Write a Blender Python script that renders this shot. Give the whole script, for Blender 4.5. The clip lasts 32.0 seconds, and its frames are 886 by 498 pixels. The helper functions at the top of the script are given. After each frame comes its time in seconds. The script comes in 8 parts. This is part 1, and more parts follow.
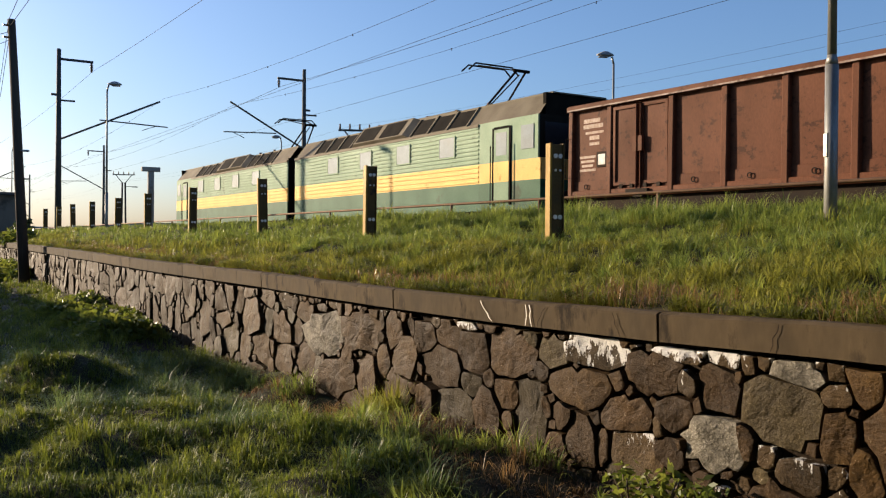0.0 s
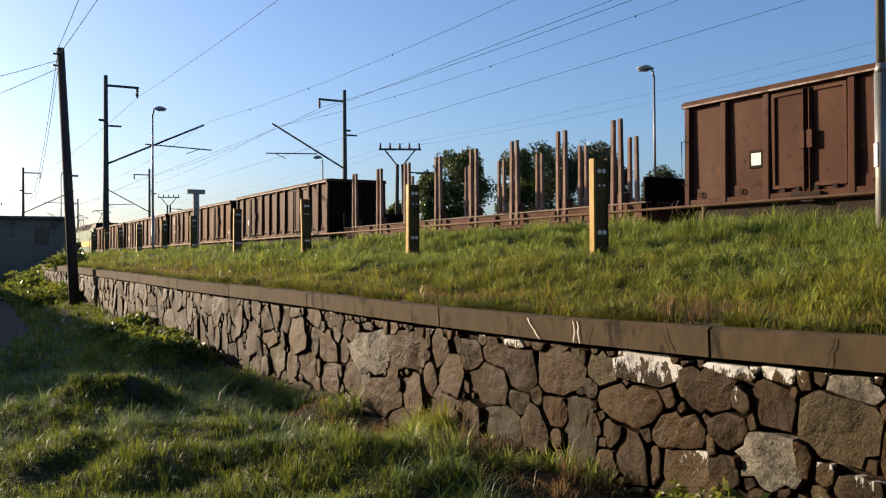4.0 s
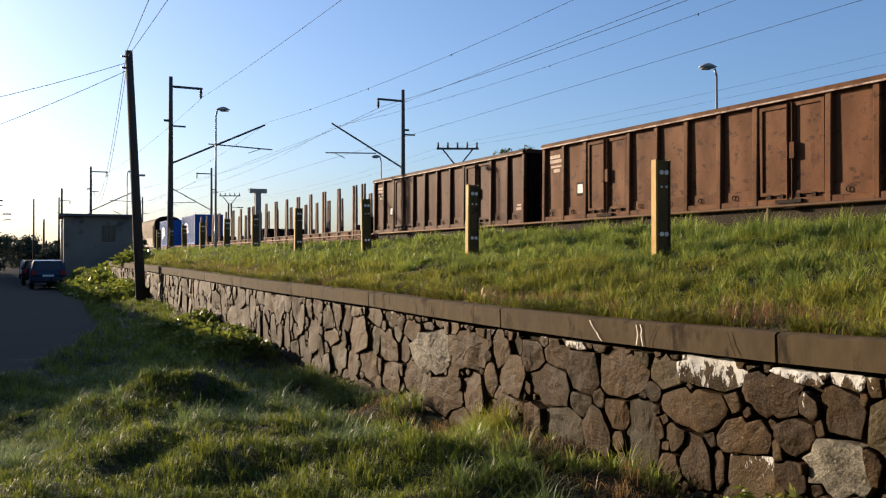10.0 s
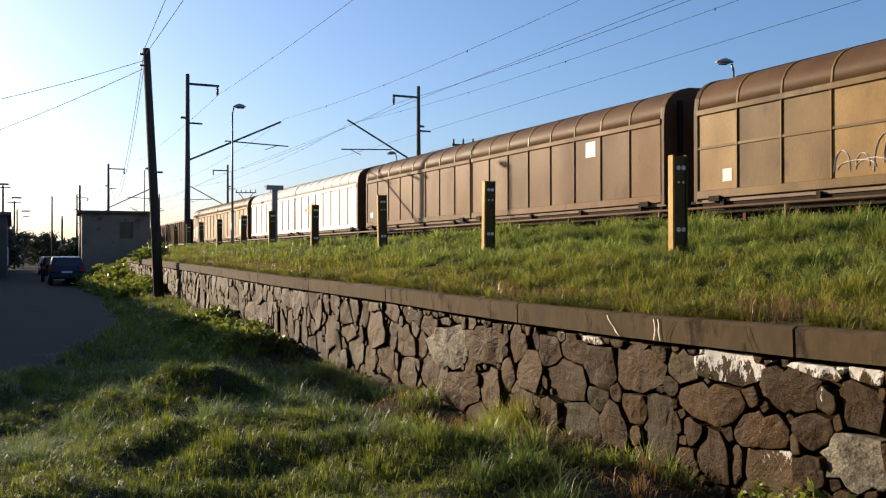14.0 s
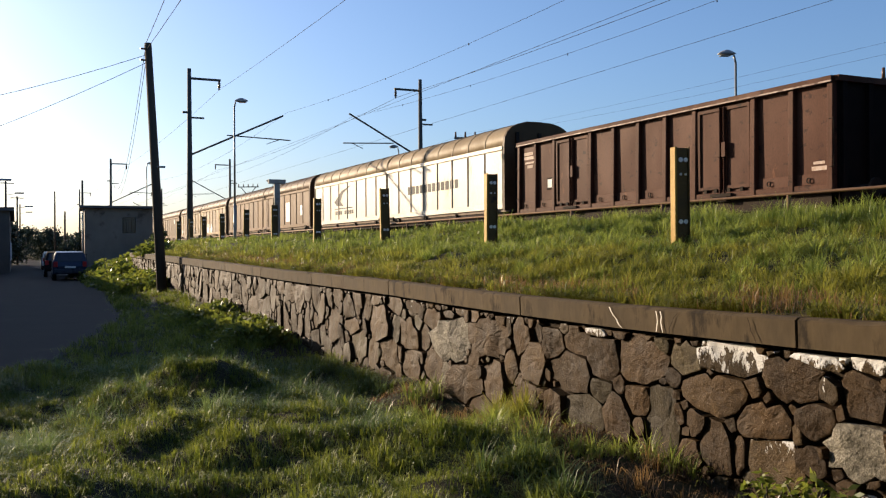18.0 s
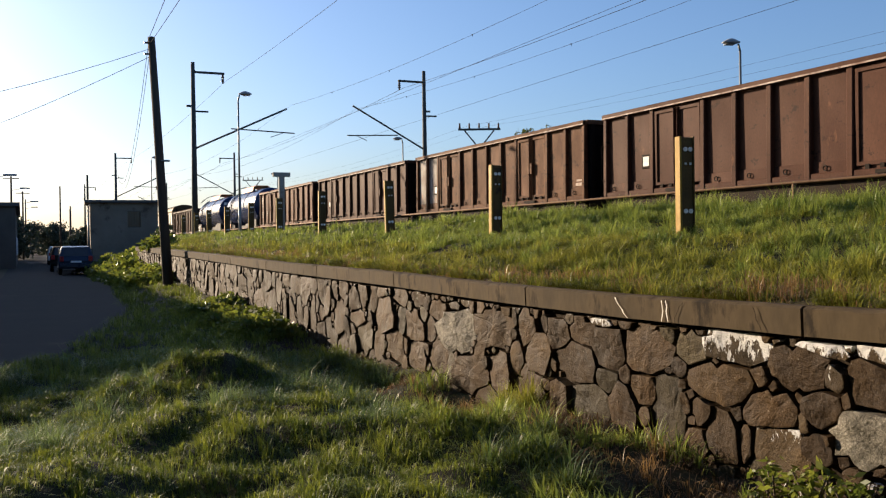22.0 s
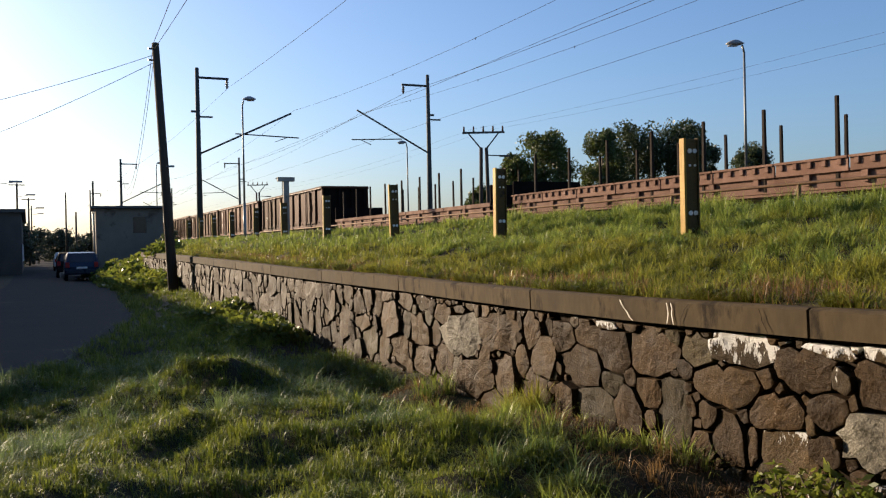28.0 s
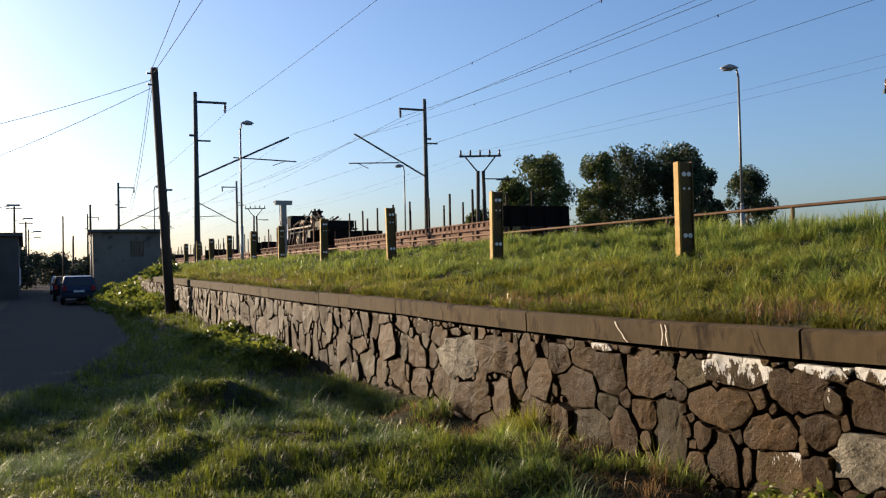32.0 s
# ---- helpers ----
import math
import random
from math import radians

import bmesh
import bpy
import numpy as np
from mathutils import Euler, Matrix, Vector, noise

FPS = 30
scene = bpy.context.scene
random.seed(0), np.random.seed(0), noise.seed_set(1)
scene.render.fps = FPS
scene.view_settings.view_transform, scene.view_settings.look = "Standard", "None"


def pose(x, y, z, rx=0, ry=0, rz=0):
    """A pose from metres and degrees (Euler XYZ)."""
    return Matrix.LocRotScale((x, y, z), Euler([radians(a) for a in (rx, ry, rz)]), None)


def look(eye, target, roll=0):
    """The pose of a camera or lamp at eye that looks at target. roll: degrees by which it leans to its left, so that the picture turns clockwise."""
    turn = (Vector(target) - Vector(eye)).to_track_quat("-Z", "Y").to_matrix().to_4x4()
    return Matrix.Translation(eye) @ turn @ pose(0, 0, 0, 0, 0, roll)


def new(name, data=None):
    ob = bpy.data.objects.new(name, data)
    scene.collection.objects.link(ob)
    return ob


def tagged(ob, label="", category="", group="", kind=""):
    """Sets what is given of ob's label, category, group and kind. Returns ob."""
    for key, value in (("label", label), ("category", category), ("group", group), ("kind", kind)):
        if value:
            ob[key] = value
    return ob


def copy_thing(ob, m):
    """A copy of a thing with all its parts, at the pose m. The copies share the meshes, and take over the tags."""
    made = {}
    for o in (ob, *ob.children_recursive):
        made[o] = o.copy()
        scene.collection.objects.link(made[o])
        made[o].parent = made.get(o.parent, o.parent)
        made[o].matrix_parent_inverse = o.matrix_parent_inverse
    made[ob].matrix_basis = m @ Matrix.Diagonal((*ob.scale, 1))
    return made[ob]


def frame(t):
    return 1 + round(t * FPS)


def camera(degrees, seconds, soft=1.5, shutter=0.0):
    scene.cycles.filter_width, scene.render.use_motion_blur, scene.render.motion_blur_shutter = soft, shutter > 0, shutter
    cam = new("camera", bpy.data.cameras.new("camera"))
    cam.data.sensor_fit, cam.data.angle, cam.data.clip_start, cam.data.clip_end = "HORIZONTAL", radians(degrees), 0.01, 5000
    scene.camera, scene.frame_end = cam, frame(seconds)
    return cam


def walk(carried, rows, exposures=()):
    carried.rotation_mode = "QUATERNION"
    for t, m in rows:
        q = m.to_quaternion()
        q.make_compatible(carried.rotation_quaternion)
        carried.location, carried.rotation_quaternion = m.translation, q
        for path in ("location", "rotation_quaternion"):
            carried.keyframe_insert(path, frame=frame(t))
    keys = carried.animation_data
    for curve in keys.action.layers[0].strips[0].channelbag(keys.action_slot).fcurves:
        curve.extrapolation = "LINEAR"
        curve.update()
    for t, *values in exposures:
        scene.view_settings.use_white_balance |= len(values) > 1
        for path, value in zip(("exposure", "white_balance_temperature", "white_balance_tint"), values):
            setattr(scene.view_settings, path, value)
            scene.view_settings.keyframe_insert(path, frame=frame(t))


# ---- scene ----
# World: x across the railway (the train runs at x = 16.75), y along it (away from the viewer), z up; the lawn lies near z = 0.
cam = camera(52.18, 32.0, soft=1.2)
walk(cam, [
    (0.0, pose(0.150, 0.048, 1.639, 89.631, -0.439, -32.508)),
    (0.5, pose(0.149, 0.051, 1.637, 89.868, -0.387, -32.219)),
    (1.0, pose(0.146, 0.055, 1.635, 90.090, -0.212, -31.884)),
    (1.5, pose(0.141, 0.059, 1.634, 90.301, -0.138, -31.563)),
    (2.0, pose(0.134, 0.061, 1.636, 90.503, -0.066, -31.246)),
    (2.5, pose(0.128, 0.064, 1.638, 90.638, 0.004, -30.906)),
    (3.0, pose(0.123, 0.066, 1.640, 90.713, 0.109, -30.575)),
    (3.5, pose(0.119, 0.067, 1.642, 90.743, 0.266, -30.249)),
    (5.5, pose(0.095, 0.065, 1.645, 90.504, 0.810, -28.941)),
    (6.0, pose(0.093, 0.065, 1.645, 90.462, 0.955, -28.610)),
    (6.5, pose(0.090, 0.064, 1.645, 90.458, 0.975, -28.281)),
    (7.0, pose(0.085, 0.062, 1.645, 90.467, 0.985, -27.950)),
    (7.5, pose(0.078, 0.057, 1.646, 90.492, 0.886, -27.645)),
    (8.0, pose(0.068, 0.051, 1.648, 90.520, 0.788, -27.358)),
    (8.5, pose(0.058, 0.044, 1.652, 90.551, 0.582, -27.093)),
    (9.0, pose(0.048, 0.038, 1.658, 90.589, 0.410, -26.864)),
    (9.5, pose(0.039, 0.033, 1.664, 90.609, 0.234, -26.613)),
    (10.0, pose(0.032, 0.032, 1.667, 90.656, 0.036, -26.365)),
    (10.5, pose(0.027, 0.032, 1.669, 90.713, -0.126, -26.122)),
    (11.0, pose(0.023, 0.032, 1.670, 90.748, -0.272, -25.937)),
    (11.5, pose(0.017, 0.031, 1.670, 90.772, -0.361, -25.758)),
    (12.0, pose(0.011, 0.028, 1.669, 90.752, -0.404, -25.641)),
    (12.5, pose(0.006, 0.023, 1.667, 90.711, -0.360, -25.494)),
    (13.0, pose(0.002, 0.016, 1.664, 90.619, -0.212, -25.429)),
    (13.5, pose(-0.001, 0.008, 1.661, 90.524, -0.067, -25.412)),
    (14.0, pose(-0.006, 0.001, 1.658, 90.428, 0.080, -25.404)),
    (14.5, pose(-0.010, -0.006, 1.656, 90.322, 0.190, -25.389)),
    (16.5, pose(-0.017, -0.018, 1.651, 90.081, 0.406, -25.310)),
    (17.0, pose(-0.014, -0.014, 1.651, 90.063, 0.343, -25.298)),
    (17.5, pose(-0.012, -0.011, 1.652, 90.037, 0.373, -25.256)),
    (18.0, pose(-0.013, -0.011, 1.653, 90.016, 0.340, -25.246)),
    (18.5, pose(-0.017, -0.013, 1.654, 89.982, 0.346, -25.196)),
    (19.0, pose(-0.021, -0.016, 1.653, 89.932, 0.369, -25.147)),
    (19.5, pose(-0.023, -0.018, 1.651, 89.863, 0.415, -25.120)),
    (20.0, pose(-0.023, -0.020, 1.650, 89.780, 0.531, -25.093)),
    (20.5, pose(-0.023, -0.021, 1.649, 89.698, 0.600, -25.048)),
    (21.0, pose(-0.022, -0.022, 1.649, 89.630, 0.708, -25.015)),
    (21.5, pose(-0.020, -0.022, 1.649, 89.552, 0.785, -24.970)),
    (22.0, pose(-0.018, -0.020, 1.650, 89.495, 0.794, -24.934)),
    (22.5, pose(-0.015, -0.017, 1.651, 89.435, 0.855, -24.885)),
    (23.0, pose(-0.013, -0.014, 1.651, 89.411, 0.915, -24.844)),
    (23.5, pose(-0.013, -0.012, 1.652, 89.385, 0.880, -24.830)),
    (24.0, pose(-0.014, -0.010, 1.652, 89.377, 0.870, -24.807)),
    (24.5, pose(-0.015, -0.009, 1.653, 89.384, 0.878, -24.796)),
    (25.0, pose(-0.014, -0.007, 1.654, 89.372, 0.968, -24.730)),
    (25.5, pose(-0.012, -0.005, 1.655, 89.396, 1.045, -24.714)),
    (27.5, pose(-0.002, -0.008, 1.655, 89.616, 1.202, -24.608)),
    (28.0, pose(-0.003, -0.009, 1.653, 89.716, 1.198, -24.612)),
    (28.5, pose(-0.005, -0.011, 1.653, 89.789, 1.202, -24.600)),
    (29.0, pose(-0.006, -0.013, 1.654, 89.888, 1.203, -24.585)),
    (29.5, pose(-0.007, -0.016, 1.655, 89.976, 1.177, -24.584)),
    (30.0, pose(-0.009, -0.025, 1.655, 90.072, 1.166, -24.566)),
    (30.5, pose(-0.014, -0.039, 1.653, 90.218, 1.167, -24.643)),
    (31.0, pose(-0.019, -0.056, 1.651, 90.450, 1.253, -24.694)),
    (31.5, pose(-0.023, -0.070, 1.648, 90.775, 1.239, -24.742)),
    (32.0, pose(-0.026, -0.078, 1.645, 91.188, 1.262, -24.784)),
], exposures=[(0.0, 0.95, 7000, 17), (32.0, 0.95, 7000, 17)])

# ---- light: a low morning sun ahead and to the left of the line ----
SUN_AZ, SUN_EL = -29.2, 13.9  # degrees from +y (clockwise), degrees up
world = bpy.data.worlds.new("sky")
scene.world = world
world.use_nodes = True
wn = world.node_tree.nodes
sky = wn.new("ShaderNodeTexSky")
sky.sky_type = "NISHITA"
sky.sun_disc = False
sky.sun_elevation, sky.sun_rotation = radians(SUN_EL), radians(SUN_AZ)
sky.air_density, sky.dust_density, sky.ozone_density = 1.0, 1.7, 5.5
wn["Background"].inputs["Strength"].default_value = 0.108
world.node_tree.links.new(sky.outputs[0], wn["Background"].inputs["Color"])
sun_data = bpy.data.lights.new("sun", "SUN")
sun_data.energy, sun_data.angle, sun_data.color = 5.0, radians(0.55), (1.0, 0.85, 0.62)
sun = new("sun", sun_data)
SUN_DIR = Vector((math.sin(radians(SUN_AZ)) * math.cos(radians(SUN_EL)), math.cos(radians(SUN_AZ)) * math.cos(radians(SUN_EL)), math.sin(radians(SUN_EL))))
sun.matrix_world = look((-30, 50, 40), Vector((-30, 50, 40)) - SUN_DIR)


# ---- materials ----
def mat(name, a, b, rough=0.75, metal=0.0, scale=2.0, fine=45.0, bump=0.25, stain=None, stain_scale=0.8, stain_low=0.56, streak=1.0,
        spread=0.12, island=False, bump_dist=0.01, spec=0.2, scuff=None, scuff_low=0.6):
    """A procedural surface: two colours mixed by a broad noise, a fine grain, stains with a shape of their own, and relief."""
    m = bpy.data.materials.new(name)
    m.use_nodes = True
    nt = m.node_tree
    n, link = nt.nodes, nt.links.new
    bsdf = n["Principled BSDF"]
    tc = n.new("ShaderNodeTexCoord")
    mp = n.new("ShaderNodeMapping")
    mp.inputs["Scale"].default_value = (1, 1, streak)
    link(tc.outputs["Object"], mp.inputs["Vector"])
    if island:
        rnd = n.new("ShaderNodeNewGeometry").outputs["Random Per Island"]
    else:
        rnd = n.new("ShaderNodeObjectInfo").outputs["Random"]
    n1 = n.new("ShaderNodeTexNoise")
    n1.inputs["Scale"].default_value, n1.inputs["Detail"].default_value = scale, 5
    n2 = n.new("ShaderNodeTexNoise")
    n2.inputs["Scale"].default_value, n2.inputs["Detail"].default_value = fine, 4
    off = n.new("ShaderNodeVectorMath")
    off.operation = "MULTIPLY_ADD"
    off.inputs[1].default_value = (1, 1, 1)
    cmb = n.new("ShaderNodeCombineXYZ")
    mul = n.new("ShaderNodeMath")
    mul.operation = "MULTIPLY"
    mul.inputs[1].default_value = 37.0
    link(rnd, mul.inputs[0])
    link(mul.outputs[0], cmb.inputs[0])
    link(mul.outputs[0], cmb.inputs[1])
    link(mp.outputs[0], off.inputs[0])
    link(cmb.outputs[0], off.inputs[2])
    link(off.outputs[0], n1.inputs["Vector"])
    link(off.outputs[0], n2.inputs["Vector"])
    r1 = n.new("ShaderNodeMapRange")
    r1.inputs[1].default_value, r1.inputs[2].default_value = 0.32, 0.68
    link(n1.outputs[0], r1.inputs[0])
    mix = n.new("ShaderNodeMix")
    mix.data_type = "RGBA"
    mix.inputs[6].default_value, mix.inputs[7].default_value = (*a, 1), (*b, 1)
    link(r1.outputs[0], mix.inputs[0])
    col = mix.outputs[2]
    if stain:
        n3 = n.new("ShaderNodeTexNoise")
        n3.inputs["Scale"].default_value, n3.inputs["Detail"].default_value, n3.inputs["Roughness"].default_value = stain_scale, 7, 0.68
        link(off.outputs[0], n3.inputs["Vector"])
        r3 = n.new("ShaderNodeMapRange")
        r3.inputs[1].default_value, r3.inputs[2].default_value = stain_low, stain_low + 0.09
        link(n3.outputs[0], r3.inputs[0])
        mix3 = n.new("ShaderNodeMix")
        mix3.data_type = "RGBA"
        mix3.inputs[7].default_value = (*stain, 1)
        link(col, mix3.inputs[6])
        link(r3.outputs[0], mix3.inputs[0])
        col = mix3.outputs[2]
    if scuff:
        mp4 = n.new("ShaderNodeMapping")
        mp4.inputs["Scale"].default_value = (1, 1.6, 5.0)
        link(off.outputs[0], mp4.inputs["Vector"])
        n4 = n.new("ShaderNodeTexNoise")
        n4.inputs["Scale"].default_value, n4.inputs["Detail"].default_value, n4.inputs["Roughness"].default_value = 1.9, 6, 0.72
        link(mp4.outputs[0], n4.inputs["Vector"])
        r4 = n.new("ShaderNodeMapRange")
        r4.inputs[1].default_value, r4.inputs[2].default_value, r4.inputs[4].default_value = scuff_low - 0.02, scuff_low + 0.05, 0.85
        link(n4.outputs[0], r4.inputs[0])
        mix4 = n.new("ShaderNodeMix")
        mix4.data_type = "RGBA"
        mix4.inputs[7].default_value = (*scuff, 1)
        link(col, mix4.inputs[6])
        link(r4.outputs[0], mix4.inputs[0])
        col = mix4.outputs[2]
    hsv = n.new("ShaderNodeHueSaturation")
    val = n.new("ShaderNodeMath")
    val.operation = "MULTIPLY_ADD"
    val.inputs[1].default_value, val.inputs[2].default_value = spread * 2, 1 - spread
    link(rnd, val.inputs[0])
    grain = n.new("ShaderNodeMapRange")
    grain.inputs[3].default_value, grain.inputs[4].default_value = 0.72, 1.28
    link(n2.outputs[0], grain.inputs[0])
    vv = n.new("ShaderNodeMath")
    vv.operation = "MULTIPLY"
    link(val.outputs[0], vv.inputs[0])
    link(grain.outputs[0], vv.inputs[1])
    link(vv.outputs[0], hsv.inputs["Value"])
    link(col, hsv.inputs["Color"])
    link(hsv.outputs[0], bsdf.inputs["Base Color"])
    rr = n.new("ShaderNodeMapRange")
    rr.inputs[3].default_value, rr.inputs[4].default_value = max(0.05, rough - 0.12), min(1, rough + 0.12)
    link(n1.outputs[0], rr.inputs[0])
    link(rr.outputs[0], bsdf.inputs["Roughness"])
    bsdf.inputs["Metallic"].default_value = metal
    bsdf.inputs["Specular IOR Level"].default_value = spec
    if bump:
        add = n.new("ShaderNodeMath")
        add.operation = "MULTIPLY_ADD"
        add.inputs[1].default_value = 0.35
        link(n2.outputs[0], add.inputs[0])
        link(n1.outputs[0], add.inputs[2])
        bp = n.new("ShaderNodeBump")
        bp.inputs["Strength"].default_value, bp.inputs["Distance"].default_value = bump, bump_dist
        link(add.outputs[0], bp.inputs["Height"])
        link(bp.outputs[0], bsdf.inputs["Normal"])
    return m


def leaf_mat(name, a, b, translucent=0.35, rough=0.42):
    """Leaves and blades: colour varies from blade to blade, and part of the light passes through."""
    m = bpy.data.materials.new(name)
    m.use_nodes = True
    nt = m.node_tree
    n, link = nt.nodes, nt.links.new
    bsdf = n["Principled BSDF"]
    rnd = n.new("ShaderNodeNewGeometry").outputs["Random Per Island"]
    tc = n.new("ShaderNodeTexCoord")
    n1 = n.new("ShaderNodeTexNoise")
    n1.inputs["Scale"].default_value, n1.inputs["Detail"].default_value = 1.6, 4
    link(tc.outputs["Object"], n1.inputs["Vector"])
    n2 = n.new("ShaderNodeTexNoise")
    n2.inputs["Scale"].default_value, n2.inputs["Detail"].default_value = 6.5, 3
    link(tc.outputs["Object"], n2.inputs["Vector"])
    half = n.new("ShaderNodeMath")
    half.operation = "MULTIPLY_ADD"
    half.inputs[1].default_value = 0.8
    link(n2.outputs[0], half.inputs[0])
    link(n1.outputs[0], half.inputs[2])
    s = n.new("ShaderNodeMath")
    s.operation = "MULTIPLY_ADD"
    s.inputs[1].default_value, s.inputs[2].default_value = 2.2, -1.75
    link(half.outputs[0], s.inputs[0])
    s2 = n.new("ShaderNodeMath")
    s2.operation = "MULTIPLY_ADD"
    s2.use_clamp = True
    s2.inputs[1].default_value = 0.55
    link(rnd, s2.inputs[0])
    link(s.outputs[0], s2.inputs[2])
    mix = n.new("ShaderNodeMix")
    mix.data_type = "RGBA"
    mix.inputs[6].default_value, mix.inputs[7].default_value = (*a, 1), (*b, 1)
    link(s2.outputs[0], mix.inputs[0])
    link(mix.outputs[2], bsdf.inputs["Base Color"])
    bsdf.inputs["Roughness"].default_value = rough
    bsdf.inputs["Specular IOR Level"].default_value = 0.35
    tr = n.new("ShaderNodeBsdfTranslucent")
    link(mix.outputs[2], tr.inputs["Color"])
    ms = n.new("ShaderNodeMixShader")
    ms.inputs[0].default_value = translucent
    link(bsdf.outputs[0], ms.inputs[1])
    link(tr.outputs[0], ms.inputs[2])
    link(ms.outputs[0], n["Material Output"].inputs["Surface"])
    return m


M = {}
M["soil"] = mat("soil", (0.036, 0.024, 0.013), (0.024, 0.030, 0.010), 0.95, scale=1.2, fine=30, bump=0.6, bump_dist=0.03)
M["asphalt"] = mat("asphalt", (0.022, 0.022, 0.022), (0.034, 0.033, 0.032), 0.95, scale=0.7, fine=90, bump=0.4, stain=(0.05, 0.044, 0.037), stain_scale=0.5, stain_low=0.6, spec=0.08)
def rock_mat(name, a, b, spread=0.36, island=False, fleck=0.68, pale=(0.16, 0.14, 0.11), rough=0.62):
    """Split stone: mottled colour, cleavage streaks at a slant of its own for each stone, pale mineral flecks and a chipped relief."""
    m = bpy.data.materials.new(name)
    m.use_nodes = True
    n, link = m.node_tree.nodes, m.node_tree.links.new
    bsdf = n["Principled BSDF"]

    def node(kind, **values):
        o = n.new(kind)
        for k, v in values.items():
            o.inputs[k.replace("_", " ")].default_value = v
        return o

    def maths(op, *values):
        o = n.new("ShaderNodeMath")
        o.operation = op
        for sock, v in zip(o.inputs, values):
            if isinstance(v, (int, float)):
                sock.default_value = v
            else:
                link(v, sock)
        return o.outputs[0]

    def ramp(v, lo, hi, to0=0.0, to1=1.0):
        o = n.new("ShaderNodeMapRange")
        for k, x in zip((1, 2, 3, 4), (lo, hi, to0, to1)):
            o.inputs[k].default_value = x
        link(v, o.inputs[0])
        return o.outputs[0]

    def blend(fac, x, y):
        o = n.new("ShaderNodeMix")
        o.data_type = "RGBA"
        for sock, v in ((o.inputs[0], fac), (o.inputs[6], x), (o.inputs[7], y)):
            if isinstance(v, tuple):
                sock.default_value = (*v, 1)
            else:
                link(v, sock)
        return o.outputs[2]

    rnd = n.new("ShaderNodeNewGeometry").outputs["Random Per Island"] if island else n.new("ShaderNodeObjectInfo").outputs["Random"]
    tc = n.new("ShaderNodeTexCoord")
    turn = node("ShaderNodeVectorRotate", Axis=(1, 0, 0))
    link(tc.outputs["Object"], turn.inputs["Vector"])
    link(maths("MULTIPLY_ADD", rnd, 2.2, -1.1), turn.inputs["Angle"])
    mp = node("ShaderNodeMapping", Scale=(1, 1.6, 5.0))
    link(turn.outputs[0], mp.inputs["Vector"])
    broad, streak, fine = (node("ShaderNodeTexNoise", Scale=sc, Detail=d, Roughness=0.66) for sc, d in ((4.0, 8), (3.2, 6), (55.0, 5)))
    link(tc.outputs["Object"], broad.inputs["Vector"])
    link(mp.outputs[0], streak.inputs["Vector"])
    link(tc.outputs["Object"], fine.inputs["Vector"])
    col = blend(ramp(broad.outputs[0], 0.36, 0.64), a, b)
    dark = tuple(0.38 * v for v in a)
    col = blend(maths("MULTIPLY", ramp(streak.outputs[0], 0.55, 0.68), 0.55), col, dark)
    spots = maths("MULTIPLY", ramp(fine.outputs[0], fleck - 0.06, fleck + 0.02), ramp(broad.outputs[0], 0.42, 0.62))
    col = blend(spots, col, pale)
    hsv = n.new("ShaderNodeHueSaturation")
    link(maths("MULTIPLY", maths("MULTIPLY_ADD", rnd, 2 * spread, 1 - spread), ramp(fine.outputs[0], 0.25, 0.75, 0.5, 1.55)), hsv.inputs["Value"])
    link(col, hsv.inputs["Color"])
    link(hsv.outputs[0], bsdf.inputs["Base Color"])
    link(ramp(broad.outputs[0], 0.3, 0.7, rough - 0.1, rough + 0.15), bsdf.inputs["Roughness"])
    bsdf.inputs["Specular IOR Level"].default_value = 0.12
    high = maths("ADD", maths("MULTIPLY", broad.outputs[0], 1.0), maths("SUBTRACT", maths("MULTIPLY", fine.outputs[0], 0.22), maths("MULTIPLY", ramp(streak.outputs[0], 0.4, 0.7), 0.16)))
    bp = node("ShaderNodeBump", Strength=0.9, Distance=0.035)
    link(high, bp.inputs["Height"])
    link(bp.outputs[0], bsdf.inputs["Normal"])
    return m


M["stone"] = rock_mat("stone", (0.0292, 0.0154, 0.00481), (0.0486, 0.0266, 0.00887))
M["stone_grey"] = rock_mat("stone_grey", (0.0308, 0.0222, 0.00963), (0.0513, 0.0382, 0.0172))
M["stone_rust"] = rock_mat("stone_rust", (0.0329, 0.0168, 0.00457), (0.0548, 0.0298, 0.00761))
M["stone_far"] = rock_mat("stone_far", (0.0228, 0.012, 0.00423), (0.0391, 0.0217, 0.00826), 0.4, True)
M["stone_pale"] = rock_mat("stone_pale", (0.055, 0.049, 0.037), (0.225, 0.205, 0.165), 0.12, fleck=0.6, pale=(0.24, 0.22, 0.18))


